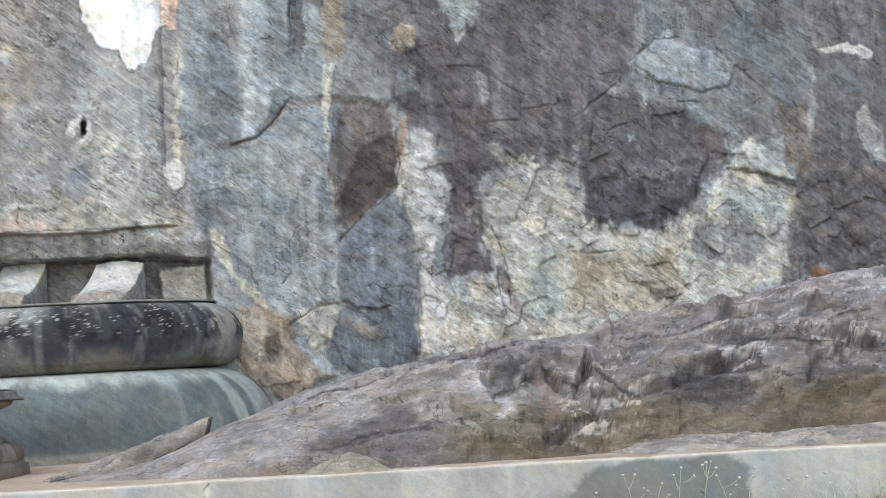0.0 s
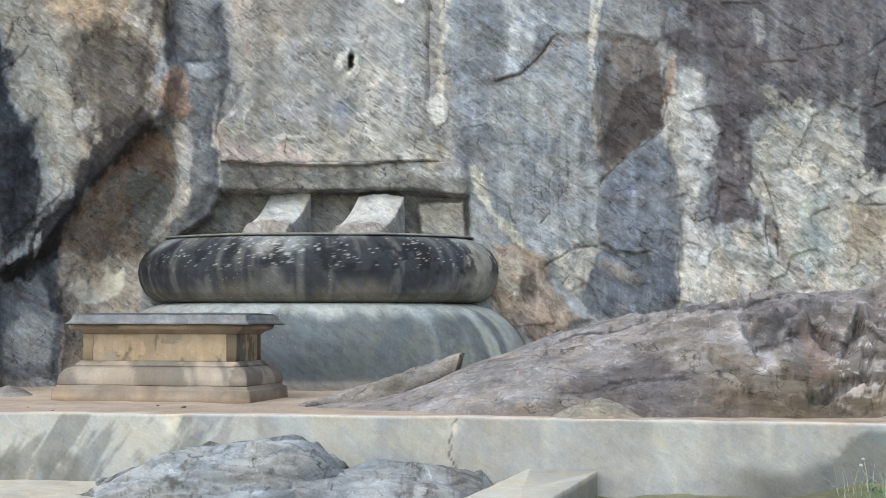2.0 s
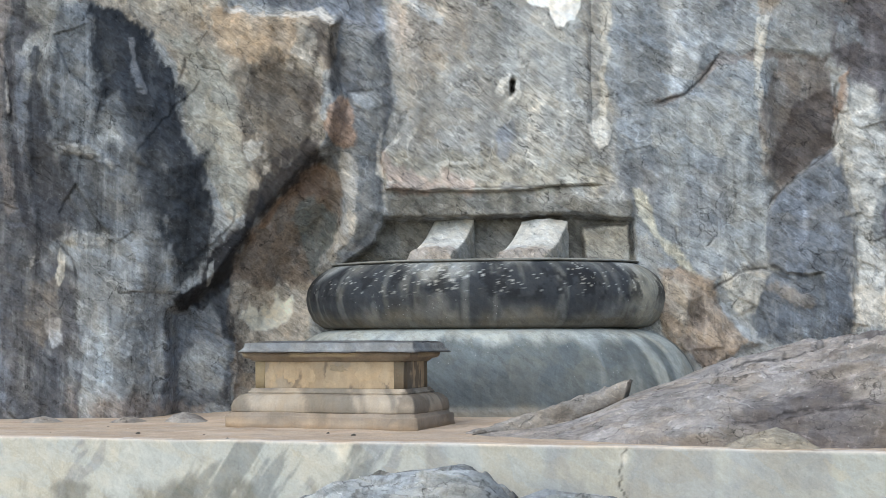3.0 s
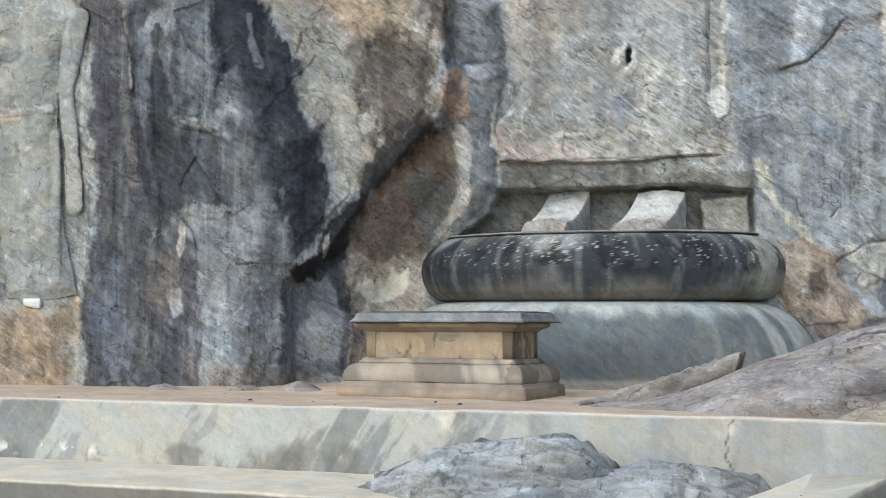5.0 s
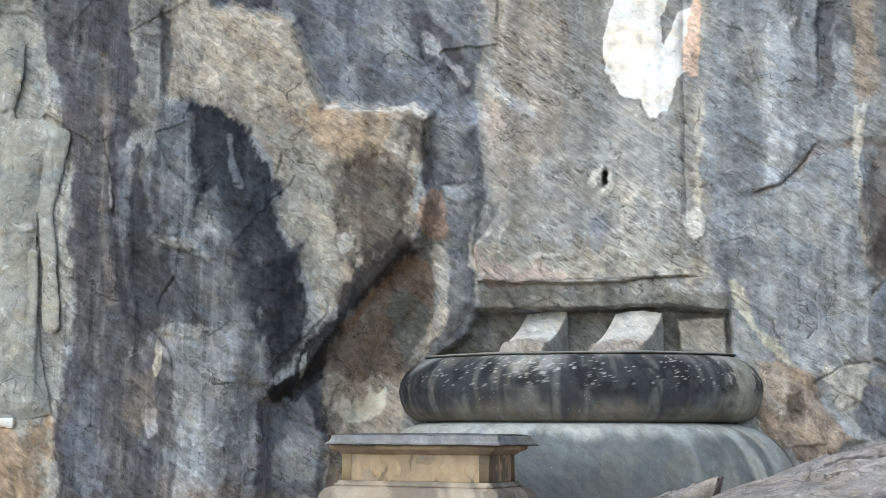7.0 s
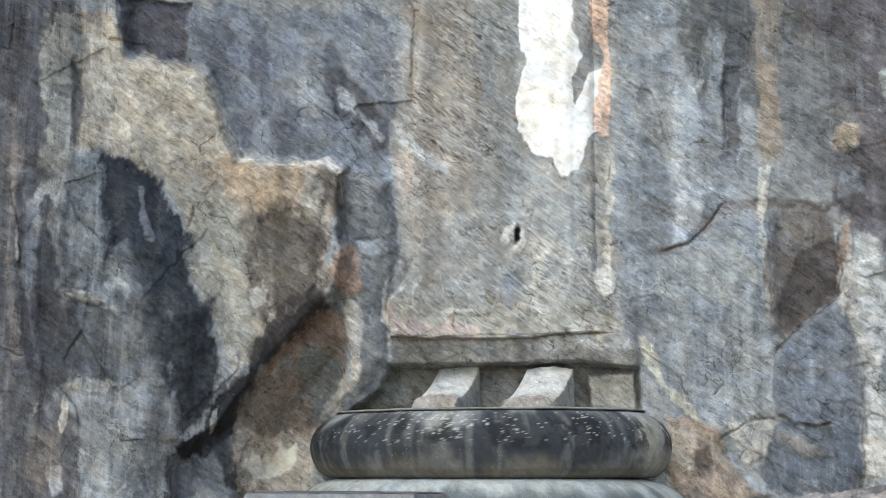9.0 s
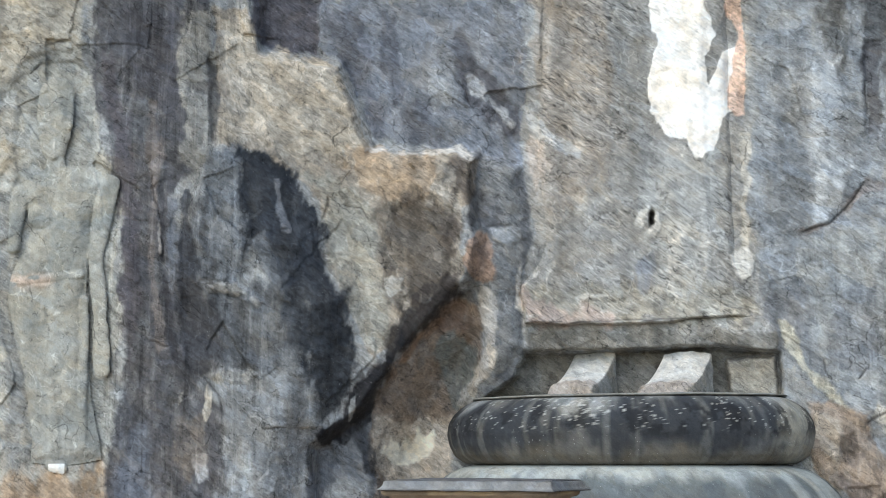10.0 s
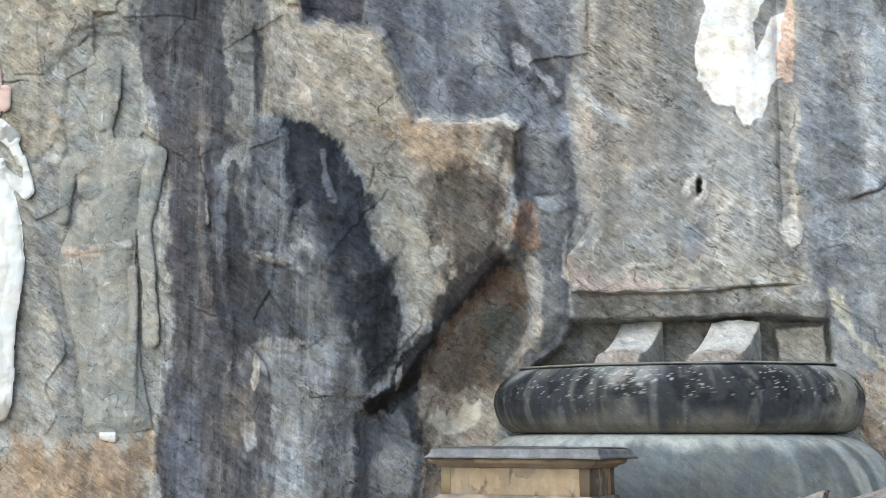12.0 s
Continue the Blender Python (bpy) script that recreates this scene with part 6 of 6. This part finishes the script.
# patches of thicker plaster left on the front of the body
for px, pz, w, h, sd in ((-1.02, 0.84, 0.09, 0.15, 1), (-0.66, 0.86, 0.12, 0.17, 2), (-0.34, 0.84, 0.1, 0.16, 3), (0.62, 0.86, 0.16, 0.17, 4), (0.98, 0.84, 0.1, 0.15, 5), (0.16, 0.94, 0.17, 0.05, 6), (0.06, 0.80, 0.14, 0.13, 7)):
    a, r = np.meshgrid(np.linspace(0, 2 * np.pi, 40, endpoint=False), np.linspace(0, 1, 7))
    edge = 1 + 0.35 * fbm(np.cos(a) * 1.3 + sd * 5, np.sin(a) * 1.3, 0.6, 3, 690 + sd)
    x, z = px + w * r * edge * np.cos(a), pz + h * r * edge * np.sin(a)
    y = -(D - 0.36) - 0.002 - 0.008 * (1 - smooth(0.80, 1.0, r))
    p = np.stack([x, y, z], -1)
    M = np.array(AM)
    c = plain((173, 154, 128) if sd != 6 else (150, 136, 115), 0.12, 695)(p)
    mesh_of("plaster_patch", p.reshape(-1, 3) @ M[:3, :3].T + M[:3, 3], quads(*x.shape, wrap=True), PLASTER, c.reshape(-1, 3), altar)


# ---- boulders ----
def hump(name, label, spine, feet, back, tintf, seed, amp=1.0, nx=420, nt=150, category="boulder", front_z=-0.05, power=0.62, mat=None, dip=0.12, clefts=()):
    """A whale-backed rock: spine (x, y, z), front foot (x, y), depth behind the spine."""
    sp, ft = np.array(spine), np.array(feet)
    xs = np.linspace(sp[0, 0], sp[-1, 0], nx)
    ker = np.hanning(max(5, nx // 22))
    ker = ker / ker.sum()
    sm = lambda a: np.convolve(np.pad(a, len(ker) // 2, "edge"), ker, "same")[len(ker) // 2:len(ker) // 2 + nx]
    ry, rz = sm(np.interp(xs, sp[:, 0], sp[:, 1])), sm(np.interp(xs, sp[:, 0], sp[:, 2]))
    fy = sm(np.interp(xs, ft[:, 0], ft[:, 1]))
    x, t = np.meshgrid(xs, np.linspace(0, 2, nt), indexing="ij")
    ry, rz, fy = ry[:, None], rz[:, None], fy[:, None]
    up = np.where(t < 1, np.sin(np.clip(t, 0, 1) * np.pi / 2) ** power, np.cos((np.clip(t, 1, 2) - 1) * np.pi / 2) ** 0.8)
    y = np.where(t < 1, fy + (ry - fy) * t ** 1.15, ry + back * (t - 1))
    z = front_z + (rz - front_z) * up
    a, b = x, y * 0.6 + z
    q = b - dip * a + 0.05 * fbm(a, b, 0.7, 3, seed + 41)
    bed = q / 0.34 + 0.5 * fbm(a * 0.5, b, 1.6, 3, seed + 43)
    ledge = (bed - np.floor(bed)) ** 2 * smooth(-0.1, 0.35, fbm(a * 0.6, q * 1.6, 1.1, 4, seed + 45))
    n = 0.16 * fbm(a * 0.8, b * 1.2, 1.3, 4, seed) + 0.05 * ridge(a * 0.5, q * 2.0, 0.8, 3, seed + 3) + 0.14 * facets(a * 0.5 + 0.3 * b, q * 1.5, 0.55, seed + 9) + 0.06 * facets(a * 0.45, q * 1.6, 0.22, seed + 19) + 0.16 * ledge
    n = amp * n * (smooth(-2.5, 2.5, x) * 0.8 + 0.2 if nx > 600 else 1.0)
    for width, depth, line in clefts:
        d = along(x + 0.06 * fbm(x, z, 0.5, 3, seed + 51), z + 0.06 * fbm(x, z, 0.5, 3, seed + 53), line)
        n = n - depth * (1 - smooth(0.3, 1.6, d / width)) + 0.6 * depth * np.exp(-(np.maximum(d - 2 * width, 0) / 0.14) ** 2) * smooth(1.4, 2.4, d / width)
    fade = smooth(0, 0.12, up) * (1 - 0.9 * np.exp(-((t - 1) / 0.15) ** 2))
    p = np.stack([x, y - 0.7 * n * fade, z + 0.7 * n * fade], -1)
    c = tintf(x, y, p[..., 2], up)
    return tagged(mesh_of(name, p.reshape(-1, 3), quads(*x.shape, flip=False), mat or BOULDER, c.reshape(-1, 3)), label, category)


# clefts across the front of the large boulder: width, depth, line in (x, z)
CLEFTS = [
    (0.05, 0.16, [(1.74, 0.85), (2.12, 0.95), (2.56, 1.18), (2.85, 0.99), (3.06, 0.90), (3.34, 1.22)]),
    (0.05, 0.14, [(3.34, 1.22), (3.62, 0.86), (4.09, 0.84), (4.70, 0.96), (5.58, 1.08)]),
    (0.04, 0.1, [(5.53, 1.52), (6.14, 1.42), (6.93, 1.35), (7.91, 1.31)]),
    (0.035, 0.1, [(1.26, 0.62), (1.50, 0.44), (1.66, 0.29)]),
    (0.04, 0.12, [(2.42, 0.22), (2.86, 0.45), (3.25, 0.51), (3.36, 0.88)]),
    (0.03, 0.08, [(1.22, 1.42), (1.73, 1.46), (2.43, 1.69)]),
    (0.03, 0.06, [(-1.06, 0.88), (-0.39, 1.09), (0.46, 1.29)]),
    (0.04, 0.1, [(6.51, 1.64), (7.05, 1.74), (7.60, 1.85)]),
    (0.03, 0.06, [(-0.76, 0.29), (0.24, 0.43), (0.92, 0.56)]),
    (0.04, 0.1, [(3.88, 1.61), (4.75, 1.65), (5.20, 1.80)]),
]


def big_tint(x, y, z, up):
    q = z + 0.6 * y - 0.12 * x
    w = fbm(x, q, 1.4, 6, 701, 0.6)
    streak = fbm(x * 0.75, q * 1.3, 0.5, 6, 703, 0.65)
    c = np.broadcast_to(lin((146, 140, 137)), x.shape + (3,)).copy()
    c = blend(c, (114, 109, 106), 0.7 * smooth(-0.1, 0.6, streak))
    # dark brown right end; lower flank also darkened for the overhang's shade
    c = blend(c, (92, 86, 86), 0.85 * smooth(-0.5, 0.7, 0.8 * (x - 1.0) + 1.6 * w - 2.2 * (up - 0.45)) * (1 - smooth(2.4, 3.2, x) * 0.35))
    c = blend(c, (64, 60, 62), 0.75 * smooth(-0.1, 0.5, w + streak * 0.6) * smooth(1.8, 3.0, x))
    # crest painted paler where the top is lit
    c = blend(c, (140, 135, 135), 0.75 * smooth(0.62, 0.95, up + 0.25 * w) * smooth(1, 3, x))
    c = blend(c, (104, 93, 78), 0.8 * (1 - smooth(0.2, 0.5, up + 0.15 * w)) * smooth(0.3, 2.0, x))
    c = blend(c, (178, 172, 172), 0.7 * smooth(-0.08, 0.12, inside(x + 0.22 * w, z + 0.1 * streak, [(1.35, 1.45), (1.95, 1.5), (1.75, 1.0), (2.0, 0.6), (1.7, 0.55), (1.5, 0.9)])))
    c = blend(c, (124, 104, 94), 0.6 * smooth(-0.05, 0.1, inside(x + 0.12 * w, z, [(2.35, 1.15), (2.85, 1.2), (2.8, 0.65), (2.55, 0.5), (2.4, 0.75)])))
    lime = smooth(0.35, 0.6, fbm(x * 0.6 + q * 0.5, q * 1.6, 0.22, 5, 705, 0.7))
    c = blend(c, (186, 178, 172), 0.8 * lime * smooth(-0.2, 0.3, inside(x, z, [(2.6, 0.5), (3.3, 1.5), (4.2, 1.6), (3.9, 0.4), (2.9, 0.1)])))
    c = blend(c, (182, 177, 174), 0.6 * lime * smooth(4.0, 5.5, x) * smooth(0.35, 0.6, up))
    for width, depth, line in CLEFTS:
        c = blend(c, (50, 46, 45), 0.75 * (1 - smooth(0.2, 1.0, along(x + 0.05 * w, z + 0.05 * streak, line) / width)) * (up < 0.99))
    return c * (1 + 0.16 * streak + 0.12 * fbm(x * 0.5, q * 1.8, 0.12, 5, 711, 0.65))[..., None]


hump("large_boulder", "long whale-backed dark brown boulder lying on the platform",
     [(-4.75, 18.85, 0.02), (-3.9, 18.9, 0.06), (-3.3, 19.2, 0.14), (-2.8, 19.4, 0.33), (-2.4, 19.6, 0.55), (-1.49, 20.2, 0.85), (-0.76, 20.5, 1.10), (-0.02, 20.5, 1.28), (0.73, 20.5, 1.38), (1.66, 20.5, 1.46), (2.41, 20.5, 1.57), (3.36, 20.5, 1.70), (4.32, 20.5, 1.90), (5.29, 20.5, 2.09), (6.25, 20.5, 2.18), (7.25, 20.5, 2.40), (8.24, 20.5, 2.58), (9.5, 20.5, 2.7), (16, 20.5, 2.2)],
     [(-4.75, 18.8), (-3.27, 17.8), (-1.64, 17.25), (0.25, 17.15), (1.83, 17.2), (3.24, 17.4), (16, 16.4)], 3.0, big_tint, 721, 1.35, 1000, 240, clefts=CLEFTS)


def pale_tint(x, y, z, up):
    c = np.broadcast_to(lin((146, 139, 132)), x.shape + (3,)).copy()
    return blend(c, (116, 110, 106), 0.7 * smooth(0.1, 0.5, fbm(x, z * 2 + y, 0.4, 4, 731)))


def splinter(name, label, base, tip, seed):
    """A long split slab, wedge-shaped, its broken upper end blunt and its flanks flat."""
    A, B = np.array(base), np.array(tip)
    k, a = np.meshgrid(np.linspace(0, 1, 160), np.arange(24) / 24 * 2 * np.pi, indexing="ij")
    w = (0.06 + 0.40 * smooth(0.0, 0.45, k) - 0.14 * k) * (1 - smooth(0.97, 1.0, k) * 0.5)
    d = 0.10 + 0.25 * k
    u = np.sign(np.cos(a)) * np.abs(np.cos(a)) ** 0.3 * d
    v = np.sign(np.sin(a)) * np.abs(np.sin(a)) ** 0.3 * w * 0.5
    crack = 0.05 * np.exp(-((v / w - 0.12 - 0.1 * fbm(k * 2.6, k * 0, 0.5, 3, seed)) / 0.05) ** 2) * (np.cos(a) < 0.3)
    rough = 0.03 * facets(k * 1.2, a * 0.4, 0.12, seed + 3) + 0.02 * fbm(k * 2.6, a * 0.3, 0.15, 4, seed + 5)
    along_ = A + (B - A) * k[..., None]
    p = along_ + np.stack([0.25 * v, u + crack, -w * 0.5 + v + rough], -1)
    p[..., 2] = np.maximum(p[..., 2], -0.08)
    c = np.broadcast_to(lin((140, 134, 128)), k.shape + (3,)) * (1 + 0.18 * fbm(k * 1.0, a * 0.5 + v * 4, 0.16, 5, seed + 7, 0.65))[..., None]
    c = blend(c, (74, 66, 62), 0.85 * crack / 0.05)
    end = p.mean(axis=1, keepdims=True)
    p[-1] = end[-1] + 0.05 * (p[-1] - end[-1])
    return tagged(mesh_of(name, p.reshape(-1, 3), quads(*k.shape, wrap=True), BOULDER, c.reshape(-1, 3)), label, "rock")


splinter("rock_splinter", "long thin split slab of rock leaning on the boulder", (-4.6, 18.72, 0.04), (-2.40, 19.85, 0.79), 741)
hump("flat_slab_rock", "flat pale cracked rock at the platform edge", [(3.2, 17.3, -0.02), (3.9, 17.5, 0.13), (4.4, 17.6, 0.21), (5.4, 17.6, 0.22), (6.4, 17.6, 0.27), (7.6, 17.5, 0.28), (10, 17.4, 0.2)],
     [(3.2, 16.9), (10, 16.4)], 1.4, pale_tint, 751, 0.35, 260, 70, "rock")
hump("small_edge_rock", "small pointed tan rock on the platform edge", [(-0.92, 17.35, -0.02), (-0.6, 17.25, 0.14), (-0.28, 17.25, 0.25), (0.0, 17.2, 0.16), (0.28, 17.2, -0.02)],
     [(-0.92, 17.0), (-0.3, 16.92), (0.28, 16.95)], 0.4, lambda x, y, z, up: np.broadcast_to(lin((140, 134, 124)), x.shape + (3,)) * (1 + 0.15 * fbm(x, z + y, 0.15, 3, 761))[..., None], 763, 0.25, 90, 50, "rock", power=0.9)


def fore_tint(x, y, z, up):
    c = np.broadcast_to(lin((136, 138, 139)), x.shape + (3,)).copy()
    c = blend(c, (162, 164, 165), 0.75 * smooth(-0.1, 0.4, fbm(x * 0.7, z * 2.2 + y, 0.5, 4, 771)))
    return blend(c, (92, 90, 87), 0.7 * smooth(0.2, 0.7, fbm(x, z * 1.5 - y, 0.5, 6, 773, 0.65)))


hump("foreground_outcrop", "low jagged grey outcrop in front of the wall", [(-6.9, 15.9, -0.98), (-6.56, 15.9, -0.82), (-6.0, 15.9, -0.62), (-5.69, 15.9, -0.47), (-5.31, 15.9, -0.36), (-4.7, 15.95, -0.29), (-4.19, 16.0, -0.23), (-3.85, 15.95, -0.33), (-3.6, 15.9, -0.5), (-3.3, 15.9, -0.9)],
     [(-6.9, 15.6), (-5.5, 14.6), (-4.2, 14.5), (-3.3, 15.4)], 0.75, fore_tint, 781, 0.9, 320, 150, "rock", front_z=-1.0, power=0.75)
hump("foreground_outcrop", "low jagged grey outcrop in front of the wall", [(-5.4, 15.0, -1.0), (-4.8, 15.3, -0.85), (-4.2, 15.4, -0.72), (-3.5, 15.6, -0.58), (-2.78, 15.8, -0.50), (-2.24, 15.8, -0.54), (-1.75, 15.8, -0.68), (-1.5, 15.8, -0.92)],
     [(-5.4, 14.7), (-4.2, 14.1), (-2.6, 14.1), (-1.5, 15.3)], 0.8, fore_tint, 791, 0.9, 300, 150, "rock", front_z=-1.05, power=0.75)
for x0, y0, w, h, sd in ((-10.15, 20.75, 0.42, 0.17, 1), (-11.1, 20.5, 0.30, 0.08, 2), (-12.6, 20.2, 0.34, 0.08, 3)):
    hump("loose_rock", "small rounded stone at the foot of the cliff", [(x0 - w, y0, -0.02), (x0 - w / 2, y0, h * 0.7), (x0, y0, h), (x0 + w / 2, y0, h * 0.6), (x0 + w, y0, -0.02)],
         [(x0 - w, y0 - 0.1), (x0, y0 - 0.3), (x0 + w, y0 - 0.1)], 0.35, pale_tint, 800 + sd, 0.2, 70, 40, "rock", power=0.8)
hump("brown_stone", "small reddish brown stone lying in the grass", [(4.35, 15.58, -0.80), (4.45, 15.58, -0.70), (4.55, 15.58, -0.66), (4.68, 15.58, -0.70), (4.77, 15.58, -0.80)],
     [(4.35, 15.53), (4.55, 15.43), (4.77, 15.53)], 0.2, lambda x, y, z, up: np.broadcast_to(lin((150, 112, 84)), x.shape + (3,)) * (1 + 0.15 * fbm(x, z + y, 0.1, 3, 765))[..., None], 767, 0.1, 50, 30, "rock", front_z=-0.82, power=0.8)
rng = np.random.default_rng(5)
for i in range(16):
    x0 = rng.uniform(-16, -4.5)
    y0 = 17.2 + rng.uniform(0, 2.6) ** 1.0
    r = rng.uniform(0.012, 0.04)
    if -9.0 < x0 < -5.4 and y0 > 19.1:
        continue
    a, b = np.meshgrid(np.linspace(0, 2 * np.pi, 9, endpoint=False), np.linspace(0, np.pi / 2, 5))
    q = r * (1 + 0.25 * fbm(np.cos(a) + i * 3, np.sin(a) + b, 0.8, 2, 820 + i))
    p = np.stack([x0 + q * np.cos(a) * np.cos(b), y0 + q * np.sin(a) * np.cos(b), -0.005 + 0.7 * q * np.sin(b)], -1)
    col = np.broadcast_to(lin(rng.choice((84, 120, 180)) * np.array((1.0, 0.95, 0.88))), p.shape) * 1.0
    tagged(mesh_of("pebble", p.reshape(-1, 3), quads(*a.shape, wrap=True, flip=False), BOULDER, col.reshape(-1, 3)), "small loose stone lying on the sandy platform", "stone", "pebbles on the platform")


# ---- weeds at the foot of the wall ----
def leafmat(name, c):
    m = bpy.data.materials.new(name)
    m.use_nodes = True
    nt = m.node_tree
    b = nt.nodes["Principled BSDF"]
    b.inputs["Roughness"].default_value = 0.6
    g = nt.nodes.new("ShaderNodeNewGeometry")
    ramp = nt.nodes.new("ShaderNodeMix")
    ramp.data_type = "RGBA"
    ramp.inputs[6].default_value = (*[v * 0.6 for v in c], 1)
    ramp.inputs[7].default_value = (*[min(1, v * 1.5) for v in c], 1)
    nt.links.new(g.outputs["Random Per Island"], ramp.inputs[0])
    nt.links.new(ramp.outputs[2], b.inputs["Base Color"])
    return m


GREEN, STRAW, PUFF = leafmat("weed_green", (0.14, 0.22, 0.09)), leafmat("dry_stem", (0.36, 0.36, 0.27)), leafmat("seed_head", (0.42, 0.42, 0.39))


def bank_z(x, y):
    v = (y - 12.2) / (wall_line(np.array(x)) + 0.05 - 12.2)
    return float(-1.28 + smooth(0, 0.85, v) * (0.33 + 0.20 * smooth(1.8, 3.0, np.array(x))))


def blades(name, n, x0, x1, y0, y1, hmin, hmax, w, mat, label, seed):
    rng = np.random.default_rng(seed)
    vs, fs = [], []
    for i in range(n):
        x, y = rng.uniform(x0, x1), rng.uniform(y0, y1)
        h, a, lean = rng.uniform(hmin, hmax), rng.uniform(0, 6.28), rng.uniform(0.2, 1.6)
        z = bank_z(x, y) - 0.02
        d, sd = np.array((math.cos(a), math.sin(a), 0)), np.array((-math.sin(a), math.cos(a), 0)) * w
        k = len(vs)
        for q in (0, 0.4, 0.75, 1.0):
            c = np.array((x, y, z)) + d * h * lean * q * q + np.array((0, 0, h * q * (1 - 0.25 * lean * q)))
            ww = sd * (1 - 0.9 * q)
            vs += [c - ww, c + ww]
        fs += [(k + 2 * j, k + 2 * j + 1, k + 2 * j + 3, k + 2 * j + 2) for j in range(3)]
    return tagged(mesh_of(name, vs, fs, mat), label, "grass", kind="stuff")


blades("grass", 3200, 2.9, 9.0, 14.4, 16.0, 0.05, 0.20, 0.008, GREEN, "short green grass and weeds under the wall", 901)
blades("dry_grass", 500, 2.5, 9.0, 15.0, 16.2, 0.15, 0.45, 0.004, STRAW, "thin dry grass stalks under the wall", 903)


def tube(pts, r0, r1, sides=5):
    pts = np.array(pts)
    vs, fs = [], []
    n = len(pts)
    for i, p in enumerate(pts):
        r = r0 + (r1 - r0) * i / (n - 1)
        for k in range(sides):
            a = 2 * np.pi * k / sides
            vs.append(p + r * np.array((math.cos(a), math.sin(a), 0)))
    for i in range(n - 1):
        for k in range(sides):
            q = (k + 1) % sides
            fs.append((i * sides + k, i * sides + q, (i + 1) * sides + q, (i + 1) * sides + k))
    return vs, fs


def weed(x, y, h, lean, heads, seed):
    rng = np.random.default_rng(seed)
    plant = tagged(new("flowering_weed"), "thin dry weed with pale round seed heads", "plant", "weeds under the wall")
    z = bank_z(x, y) - 0.02
    main = [(x + lean * q * q, y - 0.05 * q, z + h * q) for q in np.linspace(0, 1, 8)]
    stems = [main]
    for k in range(heads - 1):
        b = main[rng.integers(3, 6)]
        e = (b[0] + rng.uniform(-0.22, 0.22), b[1] - rng.uniform(0, 0.1), b[2] + rng.uniform(0.08, 0.3) * h)
        stems.append([tuple(np.array(b) + (np.array(e) - np.array(b)) * q + np.array((0, 0, -0.03 * math.sin(q * 3.1)))) for q in np.linspace(0, 1, 5)])
    for s in stems:
        v, f = tube(s, 0.008, 0.004)
        mesh_of("stem", v, f, STRAW, parent=plant)
        a, b = np.meshgrid(np.linspace(0, 2 * np.pi, 10, endpoint=False), np.linspace(-np.pi / 2, np.pi / 2, 7))
        r = rng.uniform(0.014, 0.024) * (1 + 0.2 * np.sin(5 * a + 3 * b))
        p = np.stack([s[-1][0] + r * np.cos(a) * np.cos(b), s[-1][1] + r * np.sin(a) * np.cos(b), s[-1][2] + 0.8 * r * np.sin(b)], -1)
        mesh_of("seed_head", p.reshape(-1, 3), quads(*a.shape, wrap=True), PUFF, parent=plant)
    for k in range(5):
        b = np.array(main[rng.integers(0, 4)])
        d = np.array((rng.uniform(-1, 1), rng.uniform(-0.6, 0.2), rng.uniform(-0.1, 0.5)))
        d /= np.linalg.norm(d)
        sd = np.cross(d, (0, 0, 1)) * 0.018
        ln = rng.uniform(0.08, 0.16)
        mesh_of("leaf", [b, b + d * ln * 0.5 + sd, b + d * ln, b + d * ln * 0.5 - sd], [(0, 1, 2, 3)], GREEN, parent=plant)


for i, (x, h, lean, n) in enumerate(((2.85, 0.42, -0.06, 2), (3.25, 0.62, -0.12, 4), (3.5, 0.5, 0.1, 3), (3.85, 0.66, 0.05, 4), (4.15, 0.72, 0.12, 4), (4.45, 0.55, -0.15, 3), (4.75, 0.60, 0.1, 3), (5.3, 0.45, 0.2, 3), (5.9, 0.5, -0.2, 2), (6.5, 0.48, 0.15, 3))):
    weed(x, 15.75 - 0.08 * (i % 3), h, lean, n, 920 + i)
